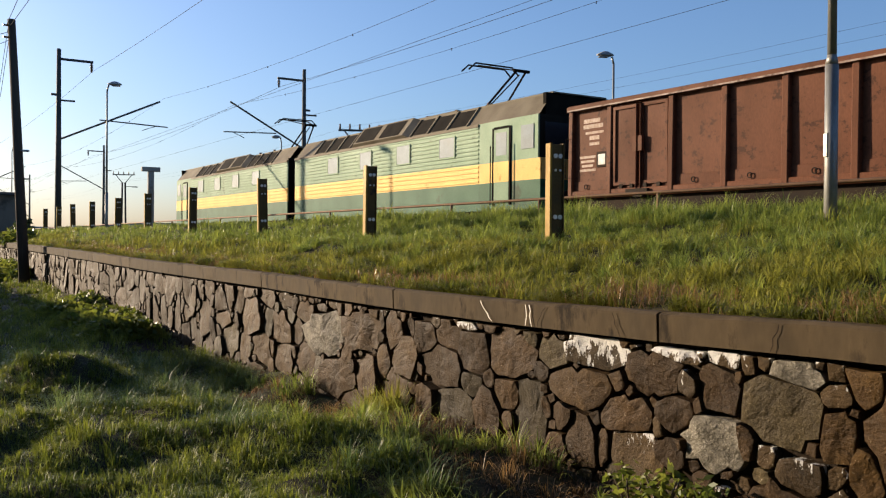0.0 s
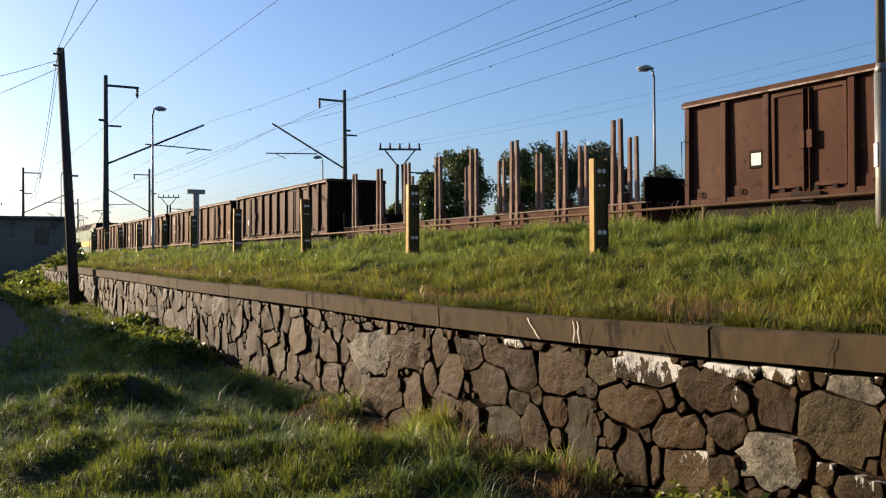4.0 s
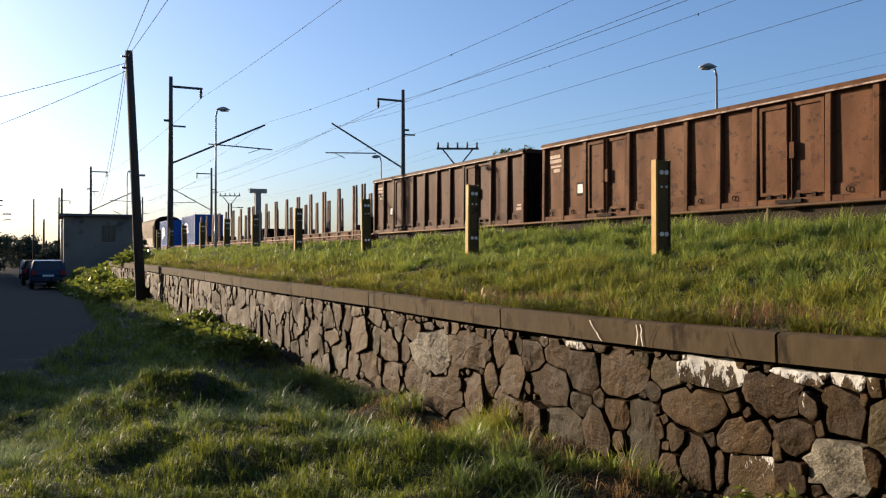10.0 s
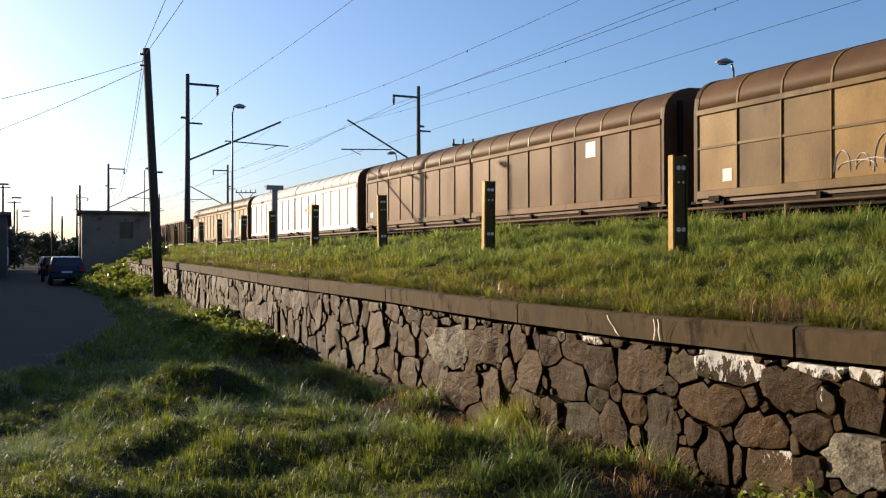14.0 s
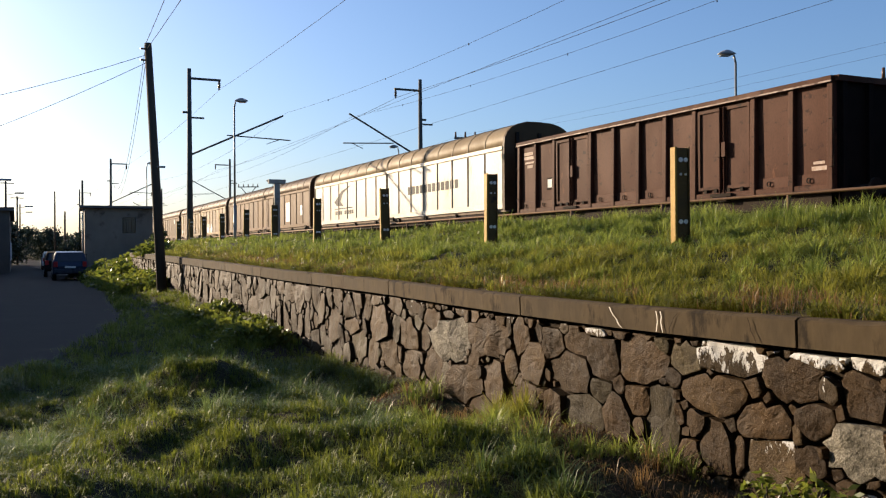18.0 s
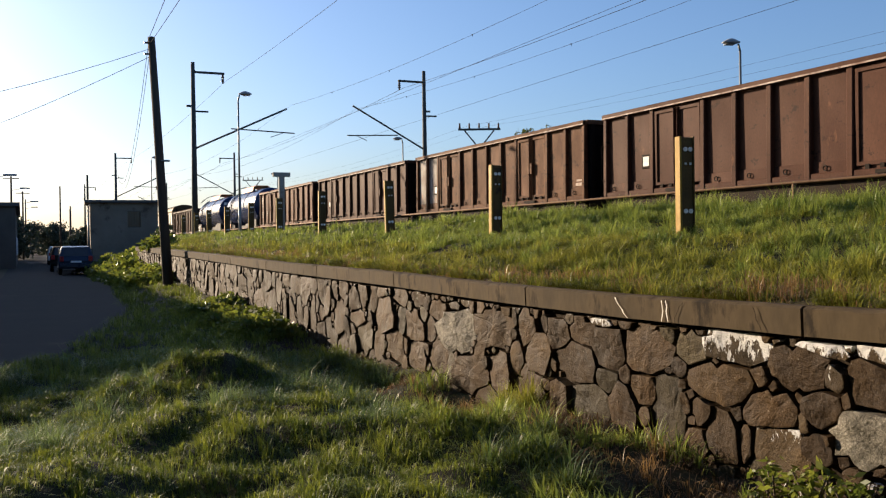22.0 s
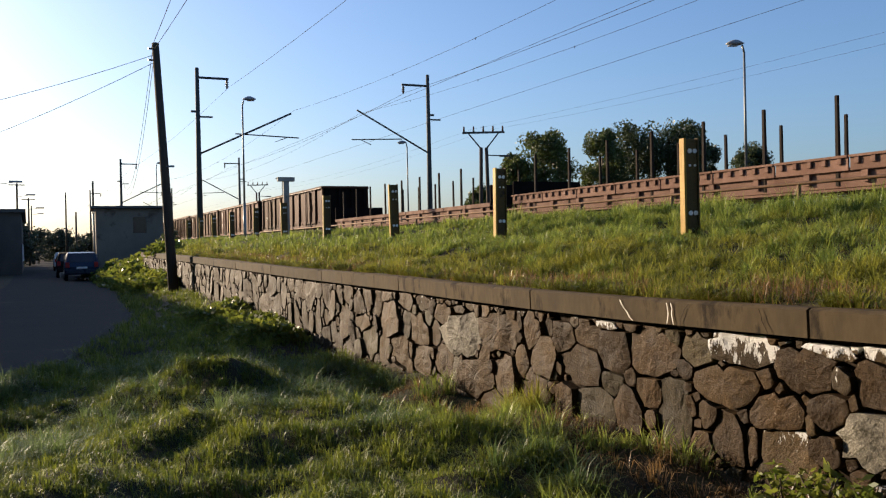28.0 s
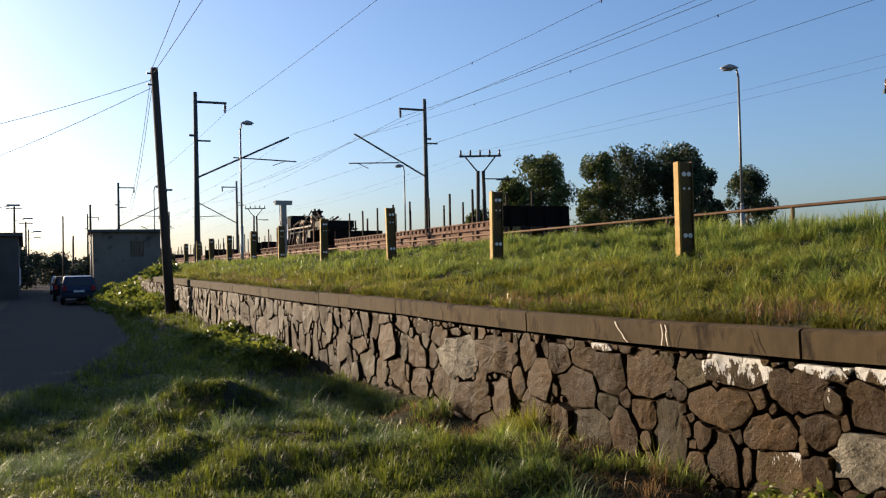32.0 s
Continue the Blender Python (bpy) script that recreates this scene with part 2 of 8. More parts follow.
def lime_mat(name, stone, cover):
    """Stone with a white lime crust that runs down from its upper edge in ragged streaks."""
    m = rock_mat(name, *stone)
    nt = m.node_tree
    n, link = nt.nodes, nt.links.new
    bsdf = n["Principled BSDF"]
    tc = n.new("ShaderNodeTexCoord")
    sep = n.new("ShaderNodeSeparateXYZ")
    link(tc.outputs["Generated"], sep.inputs[0])
    mp = n.new("ShaderNodeMapping")
    mp.inputs["Scale"].default_value = (1, 1, 0.42)
    link(tc.outputs["Object"], mp.inputs["Vector"])
    nz = n.new("ShaderNodeTexNoise")
    nz.inputs["Scale"].default_value, nz.inputs["Detail"].default_value, nz.inputs["Roughness"].default_value = 17, 6, 0.7
    link(mp.outputs[0], nz.inputs["Vector"])
    add = n.new("ShaderNodeMath")
    add.operation = "MULTIPLY_ADD"
    add.inputs[1].default_value = 4.2
    link(nz.outputs[0], add.inputs[0])
    link(sep.outputs[2], add.inputs[2])
    r = n.new("ShaderNodeMapRange")
    r.inputs[1].default_value, r.inputs[2].default_value = 3.15 - cover, 3.3 - cover
    link(add.outputs[0], r.inputs[0])
    mix = n.new("ShaderNodeMix")
    mix.data_type = "RGBA"
    mix.inputs[7].default_value = (0.55, 0.55, 0.54, 1)
    link(bsdf.inputs["Base Color"].links[0].from_socket, mix.inputs[6])
    link(r.outputs[0], mix.inputs[0])
    link(mix.outputs[2], bsdf.inputs["Base Color"])
    return m


M["stone_lime"] = lime_mat("stone_lime", ((0.0351, 0.0208, 0.0071), (0.0535, 0.0332, 0.0122)), 0.62)
M["stone_streak"] = lime_mat("stone_streak", ((0.0312, 0.0182, 0.00558), (0.0486, 0.029, 0.0101)), -0.12)
M["mortar"] = mat("mortar", (0.012, 0.008, 0.005), (0.03, 0.021, 0.013), 0.95, scale=7, fine=30, bump=1.0, bump_dist=0.03, spec=0.1)
M["coping"] = mat("coping", (0.046, 0.033, 0.018), (0.078, 0.056, 0.031), 0.85, scale=3.2, fine=22, bump=0.5, bump_dist=0.012, stain=(0.022, 0.016, 0.010), stain_scale=3.2, stain_low=0.55, streak=0.4, spread=0.15, spec=0.12)
M["lime"] = mat("lime", (0.72, 0.69, 0.64), (0.5, 0.46, 0.4), 0.7, scale=9, bump=0.3)
M["post_yellow"] = mat("post_yellow", (0.38, 0.225, 0.026), (0.30, 0.17, 0.025), 0.6, scale=4, fine=40, bump=0.2, stain=(0.12, 0.066, 0.022), stain_scale=3.5, stain_low=0.6)
M["post_brown"] = mat("post_brown", (0.085, 0.052, 0.018), (0.125, 0.076, 0.024), 0.7, scale=3, fine=40, bump=0.3, stain=(0.045, 0.028, 0.018), stain_scale=3)
M["reflector"] = mat("reflector", (0.9, 0.85, 0.75), (0.75, 0.7, 0.6), 0.4, scale=9, bump=0.1)
M["galv"] = mat("galv", (0.26, 0.26, 0.24), (0.18, 0.18, 0.17), 0.5, 0.5, scale=5, bump=0.1, stain=(0.14, 0.105, 0.06), stain_scale=2.5, stain_low=0.6, streak=0.3)
M["mast"] = mat("mast", (0.05, 0.055, 0.052), (0.08, 0.08, 0.075), 0.7, 0.1, scale=3, bump=0.15)
M["wire"] = mat("wire", (0.018, 0.018, 0.018), (0.028, 0.027, 0.026), 0.95, 0.0, bump=0, spec=0.1)
M["wood_pole"] = mat("wood_pole", (0.045, 0.034, 0.025), (0.075, 0.057, 0.043), 0.9, scale=3, fine=30, streak=0.06, bump=0.6)
M["insulator"] = mat("insulator", (0.10, 0.05, 0.03), (0.14, 0.08, 0.05), 0.25, bump=0)
M["rail"] = mat("rail", (0.13, 0.075, 0.045), (0.20, 0.12, 0.07), 0.75, 0.4, scale=4, bump=0.2)
M["rail_top"] = mat("rail_top", (0.55, 0.54, 0.52), (0.42, 0.41, 0.40), 0.3, 0.95, bump=0)
M["ballast"] = mat("ballast", (0.20, 0.17, 0.14), (0.10, 0.085, 0.07), 0.95, scale=6, fine=18, bump=1.0, bump_dist=0.05)
M["concrete"] = mat("concrete", (0.34, 0.32, 0.28), (0.26, 0.24, 0.21), 0.9, scale=1.5, bump=0.3, stain=(0.18, 0.16, 0.13), stain_scale=1)
M["plaster"] = mat("plaster", (0.22, 0.18, 0.14), (0.17, 0.14, 0.108), 0.9, scale=0.9, bump=0.3, stain=(0.09, 0.07, 0.052), stain_scale=0.8)
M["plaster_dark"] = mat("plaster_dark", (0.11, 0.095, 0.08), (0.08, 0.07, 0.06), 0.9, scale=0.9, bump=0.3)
M["roof_felt"] = mat("roof_felt", (0.07, 0.07, 0.07), (0.10, 0.095, 0.09), 0.8, bump=0.3)
M["roof_tile"] = mat("roof_tile", (0.20, 0.10, 0.07), (0.13, 0.075, 0.055), 0.85, scale=2, bump=0.5)
M["dark_glass"] = mat("dark_glass", (0.02, 0.022, 0.025), (0.03, 0.03, 0.035), 0.12, bump=0, spec=0.6)
M["rubber"] = mat("rubber", (0.008, 0.008, 0.008), (0.014, 0.013, 0.012), 0.85, bump=0.2, spec=0.08)
M["car_paint"] = mat("car_paint", (0.02, 0.03, 0.05), (0.025, 0.037, 0.06), 0.3, 0.35, bump=0, spread=0.3)
M["tail_light"] = mat("tail_light", (0.35, 0.02, 0.02), (0.28, 0.02, 0.02), 0.3, bump=0)
M["plastic_white"] = mat("plastic_white", (0.75, 0.75, 0.74), (0.65, 0.65, 0.64), 0.4, bump=0)
M["lamp_grey"] = mat("lamp_grey", (0.26, 0.27, 0.28), (0.33, 0.33, 0.33), 0.5, bump=0.05)
M["lamp_glass"] = mat("lamp_glass", (0.55, 0.56, 0.55), (0.45, 0.46, 0.46), 0.25, bump=0)
# rolling stock
M["gond_brown"] = mat("gond_brown", (0.124, 0.047, 0.0235), (0.086, 0.033, 0.017), 0.6, scale=0.9, fine=30, bump=0.2, stain=(0.05, 0.021, 0.013), stain_scale=1.1, stain_low=0.6, streak=0.45, spread=0.07, spec=0.06, scuff=(0.042, 0.017, 0.010), scuff_low=0.585)
M["gond_orange"] = mat("gond_orange", (0.128, 0.055, 0.024), (0.072, 0.031, 0.015), 0.66, scale=1.5, fine=35, bump=0.3, stain=(0.06, 0.022, 0.012), stain_scale=1.8, stain_low=0.57, streak=0.5, spread=0.07, spec=0.06, scuff=(0.034, 0.015, 0.009), scuff_low=0.58)
M["gond_dark"] = mat("gond_dark", (0.078, 0.031, 0.0165), (0.05, 0.0195, 0.011), 0.62, scale=0.9, fine=30, bump=0.2, stain=(0.13, 0.055, 0.026), stain_scale=1.7, stain_low=0.62, streak=0.5, spread=0.1, spec=0.06, scuff=(0.02, 0.009, 0.006), scuff_low=0.6)
M["gond_grey"] = mat("gond_grey", (0.24, 0.21, 0.18), (0.13, 0.085, 0.065), 0.7, scale=1.5, fine=30, bump=0.2, stain=(0.3, 0.12, 0.06), stain_scale=1.6, stain_low=0.58)
# sunlight along the wagon rim is put into this pale, mottled colour
M["rim_lit"] = mat("rim_lit", (0.36, 0.29, 0.24), (0.16, 0.09, 0.065), 0.6, scale=2.5, fine=30, bump=0.1, stain=(0.09, 0.045, 0.03), stain_scale=3.0, stain_low=0.52, spec=0.15)
# near black: shade on end walls and insides is put into the colour
M["gond_shade"] = mat("gond_shade", (0.009, 0.0065, 0.005), (0.015, 0.010, 0.008), 0.9, bump=0.3, spec=0.05)
M["under"] = mat("under", (0.02, 0.016, 0.013), (0.035, 0.025, 0.018), 0.85, 0.1, bump=0.3, spec=0.08)
M["steel_wheel"] = mat("steel_wheel", (0.09, 0.07, 0.06), (0.15, 0.12, 0.10), 0.6, 0.5, bump=0.2)
M["paint_white"] = mat("paint_white", (0.74, 0.72, 0.68), (0.58, 0.55, 0.50), 0.65, scale=8, bump=0.05)
M["paint_faded"] = mat("paint_faded", (0.42, 0.34, 0.28), (0.28, 0.19, 0.14), 0.7, scale=14, bump=0.05)
M["emblem_faded"] = mat("emblem_faded", (0.40, 0.50, 0.62), (0.28, 0.39, 0.54), 0.6, scale=5, bump=0.05, stain=(0.06, 0.16, 0.36), stain_scale=4, stain_low=0.57)
M["paint_red"] = mat("paint_red", (0.55, 0.07, 0.03), (0.45, 0.06, 0.03), 0.5, bump=0.05)
M["paint_orange"] = mat("paint_orange", (0.75, 0.22, 0.03), (0.62, 0.17, 0.03), 0.45, bump=0.05, stain=(0.3, 0.1, 0.03), stain_low=0.62)
M["hbb_brown"] = mat("hbb_brown", (0.13, 0.068, 0.024), (0.09, 0.045, 0.017), 0.55, 0.0, scale=0.8, fine=22, bump=0.15, stain=(0.065, 0.032, 0.015), stain_scale=0.9, stain_low=0.6, streak=0.5, spread=0.2, spec=0.08)
M["hbb_tan"] = mat("hbb_tan", (0.21, 0.125, 0.034), (0.11, 0.062, 0.018), 0.55, 0.0, scale=0.8, fine=22, bump=0.15, stain=(0.085, 0.042, 0.015), stain_scale=0.9, stain_low=0.58, streak=0.5, spread=0.32, spec=0.14)
M["hbb_roof"] = mat("hbb_roof", (0.068, 0.0368, 0.0168), (0.096, 0.0536, 0.0248), 0.6, 0.0, scale=1.2, fine=25, bump=0.15, spread=0.12, spec=0.12)
M["hbb_white"] = mat("hbb_white", (0.80, 0.78, 0.74), (0.66, 0.62, 0.55), 0.38, scale=0.8, fine=22, bump=0.08, stain=(0.48, 0.40, 0.30), stain_scale=0.8, stain_low=0.64, streak=0.4, spread=0.06)
M["hbb_cream"] = mat("hbb_cream", (0.56, 0.51, 0.41), (0.46, 0.40, 0.30), 0.45, scale=0.8, fine=22, bump=0.08, stain=(0.28, 0.19, 0.095), stain_scale=0.8, stain_low=0.62, streak=0.4, spread=0.08)
M["hbb_roof_pale"] = mat("hbb_roof_pale", (0.50, 0.48, 0.43), (0.40, 0.375, 0.32), 0.6, scale=1.2, fine=25, bump=0.1, spread=0.12)
M["hbb_line"] = mat("hbb_line", (0.20, 0.16, 0.11), (0.14, 0.11, 0.075), 0.6, bump=0.1)
M["tarp"] = mat("tarp", (0.085, 0.052, 0.024), (0.06, 0.037, 0.018), 0.8, scale=1.4, fine=14, bump=0.5, bump_dist=0.03, stain=(0.16, 0.10, 0.055), stain_scale=0.7, stain_low=0.6)
M["tarp_paint"] = mat("tarp_paint", (0.125, 0.097, 0.058), (0.085, 0.06, 0.032), 0.6, scale=2.5, fine=14, bump=0.5, bump_dist=0.02, stain=(0.07, 0.043, 0.021), stain_scale=2.4, stain_low=0.49)
M["cont_blue"] = mat("cont_blue", (0.012, 0.088, 0.30), (0.010, 0.07, 0.245), 0.45, scale=1.0, fine=25, bump=0.06, stain=(0.05, 0.13, 0.30), stain_scale=1.0, stain_low=0.62, spec=0.12)
M["tank_blue"] = mat("tank_blue", (0.0035, 0.014, 0.055), (0.005, 0.019, 0.066), 0.25, scale=0.8, fine=20, bump=0.03, stain=(0.010, 0.024, 0.06), stain_scale=1, stain_low=0.6, spec=0.32)
M["tank_grey"] = mat("tank_grey", (0.02, 0.02, 0.019), (0.036, 0.034, 0.031), 0.6, scale=2, bump=0.1, spec=0.1)
M["loco_green"] = mat("loco_green", (0.03, 0.11, 0.06), (0.022, 0.085, 0.047), 0.5, scale=1, fine=30, bump=0.06, stain=(0.02, 0.05, 0.026), stain_scale=1.2, stain_low=0.6, spec=0.06)
M["loco_pale"] = mat("loco_pale", (0.20, 0.30, 0.195), (0.155, 0.245, 0.155), 0.5, scale=1, fine=30, bump=0.06, stain=(0.06, 0.095, 0.052), stain_scale=1.2, stain_low=0.6, spec=0.05)
M["loco_yellow"] = mat("loco_yellow", (0.74, 0.47, 0.14), (0.62, 0.39, 0.12), 0.5, scale=1, fine=30, bump=0.05, stain=(0.30, 0.17, 0.035), stain_scale=1.2, stain_low=0.64, spec=0.05)
M["loco_roof"] = mat("loco_roof", (0.12, 0.10, 0.07), (0.19, 0.165, 0.12), 0.65, scale=1.2, bump=0.15, spec=0.05)
M["loco_dark"] = mat("loco_dark", (0.014, 0.012, 0.009), (0.008, 0.007, 0.006), 0.85, bump=0.1, spec=0.04)
M["loco_glass"] = mat("loco_glass", (0.24, 0.28, 0.28), (0.18, 0.21, 0.21), 0.15, bump=0, spec=0.15)
M["rust_red"] = mat("rust_red", (0.105, 0.044, 0.027), (0.072, 0.031, 0.0195), 0.72, scale=1.8, fine=30, bump=0.25, stain=(0.10, 0.045, 0.033), stain_scale=2, stain_low=0.6, spec=0.06)
M["rust_pink"] = mat("rust_pink", (0.19, 0.112, 0.082), (0.125, 0.07, 0.05), 0.78, scale=1.8, fine=30, bump=0.25, stain=(0.11, 0.053, 0.042), stain_scale=2, stain_low=0.6, spec=0.06)
M["stake_steel"] = mat("stake_steel", (0.20, 0.125, 0.09), (0.13, 0.078, 0.056), 0.7, scale=2.5, fine=30, bump=0.2, stain=(0.15, 0.075, 0.048), stain_scale=2.5, stain_low=0.58, spec=0.1)
M["hbb_roof_tan"] = mat("hbb_roof_tan", (0.22, 0.165, 0.095), (0.16, 0.115, 0.062), 0.6, scale=1.2, fine=25, bump=0.12, spread=0.12, spec=0.12)
M["plank"] = mat("plank", (0.24, 0.19, 0.14), (0.17, 0.13, 0.10), 0.9, scale=2, fine=30, bump=0.5)
M["truck_paint"] = mat("truck_paint", (0.13, 0.21, 0.34), (0.10, 0.17, 0.28), 0.5, scale=2, bump=0.05, spec=0.1, stain=(0.25, 0.2, 0.15), stain_low=0.64)
M["scrap"] = mat("scrap", (0.007, 0.007, 0.007), (0.018, 0.014, 0.011), 0.7, 0.3, bump=0.3, spec=0.1)
M["barrel_steel"] = mat("barrel_steel", (0.09, 0.06, 0.04), (0.13, 0.09, 0.055), 0.6, 0.3, bump=0.1)
M["strap"] = mat("strap", (0.55, 0.5, 0.42), (0.45, 0.4, 0.33), 0.9, bump=0.2)
M["bark"] = mat("bark", (0.10, 0.08, 0.06), (0.15, 0.12, 0.09), 0.95, scale=4, bump=0.7)
M["leaf_tree"] = leaf_mat("leaf_tree", (0.0475, 0.0675, 0.018), (0.095, 0.117, 0.0285))
M["leaf_dark"] = leaf_mat("leaf_dark", (0.0297, 0.0462, 0.0198), (0.0627, 0.0816, 0.031))
# leaf colour darkened so that the backlit lane trees read as silhouettes
M["leaf_silhouette"] = leaf_mat("leaf_silhouette", (0.022, 0.034, 0.02), (0.05, 0.065, 0.035), 0.12, 0.6)
M["leaf_bush"] = leaf_mat("leaf_bush", (0.072, 0.109, 0.017), (0.208, 0.227, 0.0382), 0.5)
M["grass"] = leaf_mat("grass", (0.10, 0.12, 0.018), (0.31, 0.30, 0.05), 0.55, 0.5)
M["grass_lush"] = leaf_mat("grass_lush", (0.095, 0.145, 0.0259), (0.31, 0.355, 0.072), 0.55, 0.42)
M["grass_dew"] = leaf_mat("grass_dew", (0.0517, 0.0935, 0.028), (0.196, 0.264, 0.084), 0.45, 0.5)
M["grass_lawn"] = leaf_mat("grass_lawn", (0.06, 0.096, 0.012), (0.234, 0.264, 0.036), 0.5, 0.5)
M["grass_dry"] = leaf_mat("grass_dry", (0.20, 0.115, 0.045), (0.36, 0.22, 0.08), 0.35)
M["litter"] = leaf_mat("litter", (0.045, 0.028, 0.014), (0.135, 0.082, 0.04), 0.3, 0.7)
# air haze over the far ridge, mixed into its base colour
M["ridge_haze"] = mat("ridge_haze", (0.10, 0.13, 0.14), (0.13, 0.16, 0.17), 1.0, scale=0.01, bump=0)


# ---- mesh helpers ----
def box(bm, x0, x1, y0, y1, z0, z1, bevel=0.0):
    v = [bm.verts.new(p) for p in ((x0, y0, z0), (x1, y0, z0), (x1, y1, z0), (x0, y1, z0), (x0, y0, z1), (x1, y0, z1), (x1, y1, z1), (x0, y1, z1))]
    fs = [bm.faces.new([v[i] for i in q]) for q in ((3, 2, 1, 0), (4, 5, 6, 7), (0, 1, 5, 4), (1, 2, 6, 5), (2, 3, 7, 6), (3, 0, 4, 7))]
    if bevel:
        bmesh.ops.bevel(bm, geom=list({e for f in fs for e in f.edges}), offset=bevel, segments=1, affect="EDGES", clamp_overlap=True)
    return bm


def tube(bm, p, q, r, n=8, r2=None, caps=True):
    p, q = Vector(p), Vector(q)
    d = (q - p).normalized()
    side = d.cross(Vector((0, 0, 1)))
    if side.length < 1e-3:
        side = Vector((1, 0, 0))
    side.normalize()
    up = side.cross(d)
    rings = []
    for c, rad in ((p, r), (q, r if r2 is None else r2)):
        rings.append([bm.verts.new(c + rad * (math.cos(6.28319 * k / n) * side + math.sin(6.28319 * k / n) * up)) for k in range(n)])
    for k in range(n):
        f = bm.faces.new((rings[0][k], rings[0][(k + 1) % n], rings[1][(k + 1) % n], rings[1][k]))
        f.smooth = n > 6
    if caps:
        bm.faces.new(rings[0][::-1])
        bm.faces.new(rings[1])
    return bm


def pipe(bm, points, r, n=6):
    """A bent round bar through the points, one unbroken skin."""
    pts = [Vector(p) for p in points]
    rings = []
    for i, p in enumerate(pts):
        d = (pts[min(i + 1, len(pts) - 1)] - pts[max(i - 1, 0)]).normalized()
        side = d.cross(Vector((0, 0, 1)))
        if side.length < 0.05:
            side = Vector((1, 0, 0)) - d * d.x
        side.normalize()
        up = side.cross(d)
        rings.append([bm.verts.new(p + r * (math.cos(6.28319 * k / n) * side + math.sin(6.28319 * k / n) * up)) for k in range(n)])
    for a, b in zip(rings, rings[1:]):
        for k in range(n):
            bm.faces.new((a[k], a[(k + 1) % n], b[(k + 1) % n], b[k]))
    bm.faces.new(rings[0][::-1])
    bm.faces.new(rings[-1])
    return bm


def sweep(bm, section, y0, y1, closed=False, caps=False, smooth=False):
    """A section of (x, z) points drawn out along y."""
    a = [bm.verts.new((x, y0, z)) for x, z in section]
    b = [bm.verts.new((x, y1, z)) for x, z in section]
    m = len(section)
    for k in range(m if closed else m - 1):
        f = bm.faces.new((a[k], b[k], b[(k + 1) % m], a[(k + 1) % m]))
        f.smooth = smooth
    if caps:
        bm.faces.new([bm.verts.new(v.co) for v in a])
        bm.faces.new([bm.verts.new(v.co) for v in b[::-1]])
    return bm


def shell(section, thick):
    """A closed section: an open line of (x, z) points given thickness towards its inside."""
    inner = []
    for i, (x, z) in enumerate(section):
        x0, z0 = section[max(0, i - 1)]
        x1, z1 = section[min(len(section) - 1, i + 1)]
        dx, dz = x1 - x0, z1 - z0
        k = math.hypot(dx, dz) or 1
        inner.append((x + dz / k * thick, z - dx / k * thick))
    return list(section) + inner[::-1]


def part(name, bm, material, parent=None, label="", kind=""):
    """Links a bmesh as one mesh object under a thing or a part."""
    me = bpy.data.meshes.new(name)
    bmesh.ops.recalc_face_normals(bm, faces=bm.faces)
    bm.to_mesh(me)
    bm.free()
    me.materials.append(M[material])
    ob = new(name, me)
    if parent:
        ob.parent = parent
    return tagged(ob, label=label, kind=kind)


def share(name, ob, parent, m):
    """Another part on the mesh of a part."""
    o = new(name, ob.data)
    o.parent = parent
    o.matrix_basis = m
    return o


def thing(name, label, category, m=None, group="", kind=""):
    ob = new(name)
    ob.empty_display_size = 0.3
    if m:
        ob.matrix_basis = m
    return tagged(ob, label=label, category=category, group=group, kind=kind)


B = bmesh.new


# ---- ground ----
WALL_X, WALL_END = 4.6, 42.0


def cop_low(y):
    """Underside of the coping along the wall."""
    return float(np.interp(y, (-5, 3, 4.3, 6.2, 7.8, 9.7, 11.2, 13.5, 17, 22, 31, 42), (1.10, 1.032, 1.003, 0.987, 0.992, 1.012, 1.042, 1.06, 1.09, 1.17, 1.294, 1.40)))


def smooth(a, b, v):
    t = min(1.0, max(0.0, (v - a) / (b - a)))
    return t * t * (3 - 2 * t)


def lawn_z(x, y):
    z = 0.0 - 0.1 * smooth(6, 11, y) + 0.22 * smooth(12, 24, y)
    if y > -3:
        z += smooth(-3, 2, y) * (0.24 * noise.noise((x * 0.55, y * 0.55, 1.7)) + 0.13 * noise.noise((x * 1.6, y * 1.6, 3.1)) + 0.07 * noise.noise((x * 3.4, y * 3.4, 5.1))) * (1 - smooth(12, 19, y)) * smooth(-8, -1, x)
    z += (0.46 + 0.22 * noise.noise((x * 2.2, y * 2.2, 6.0))) * math.exp(-((x - 2.1) / 1.15) ** 2 - ((y - 10.8) / 0.7) ** 2) - 0.30 * math.exp(-((x - 3.7) / 0.75) ** 2 - ((y - 11.0) / 1.3) ** 2) - 0.12 * math.exp(-((x - 2.3) / 0.9) ** 2 - ((y - 9.5) / 0.4) ** 2) + 0.12 * math.exp(-((x - 0.6) / 1.0) ** 2 - ((y - 8.4) / 0.6) ** 2) - 0.12 * math.exp(-((x - 1.2) / 0.5) ** 2 - ((y - 6.2) / 0.35) ** 2)
    z -= 0.22 * math.exp(-((x - 3.75) / 0.35) ** 2 - ((y - 8.3) / 0.6) ** 2)
    z += 0.10 * smooth(3.0, 4.6, x) * smooth(16, 20, y)
    z += 0.25 * smooth(2.6, 4.4, x) * smooth(24, 32, y)
    z = z * (1 - road_in(x, y)) + 0.1 * road_in(x, y)
    return z


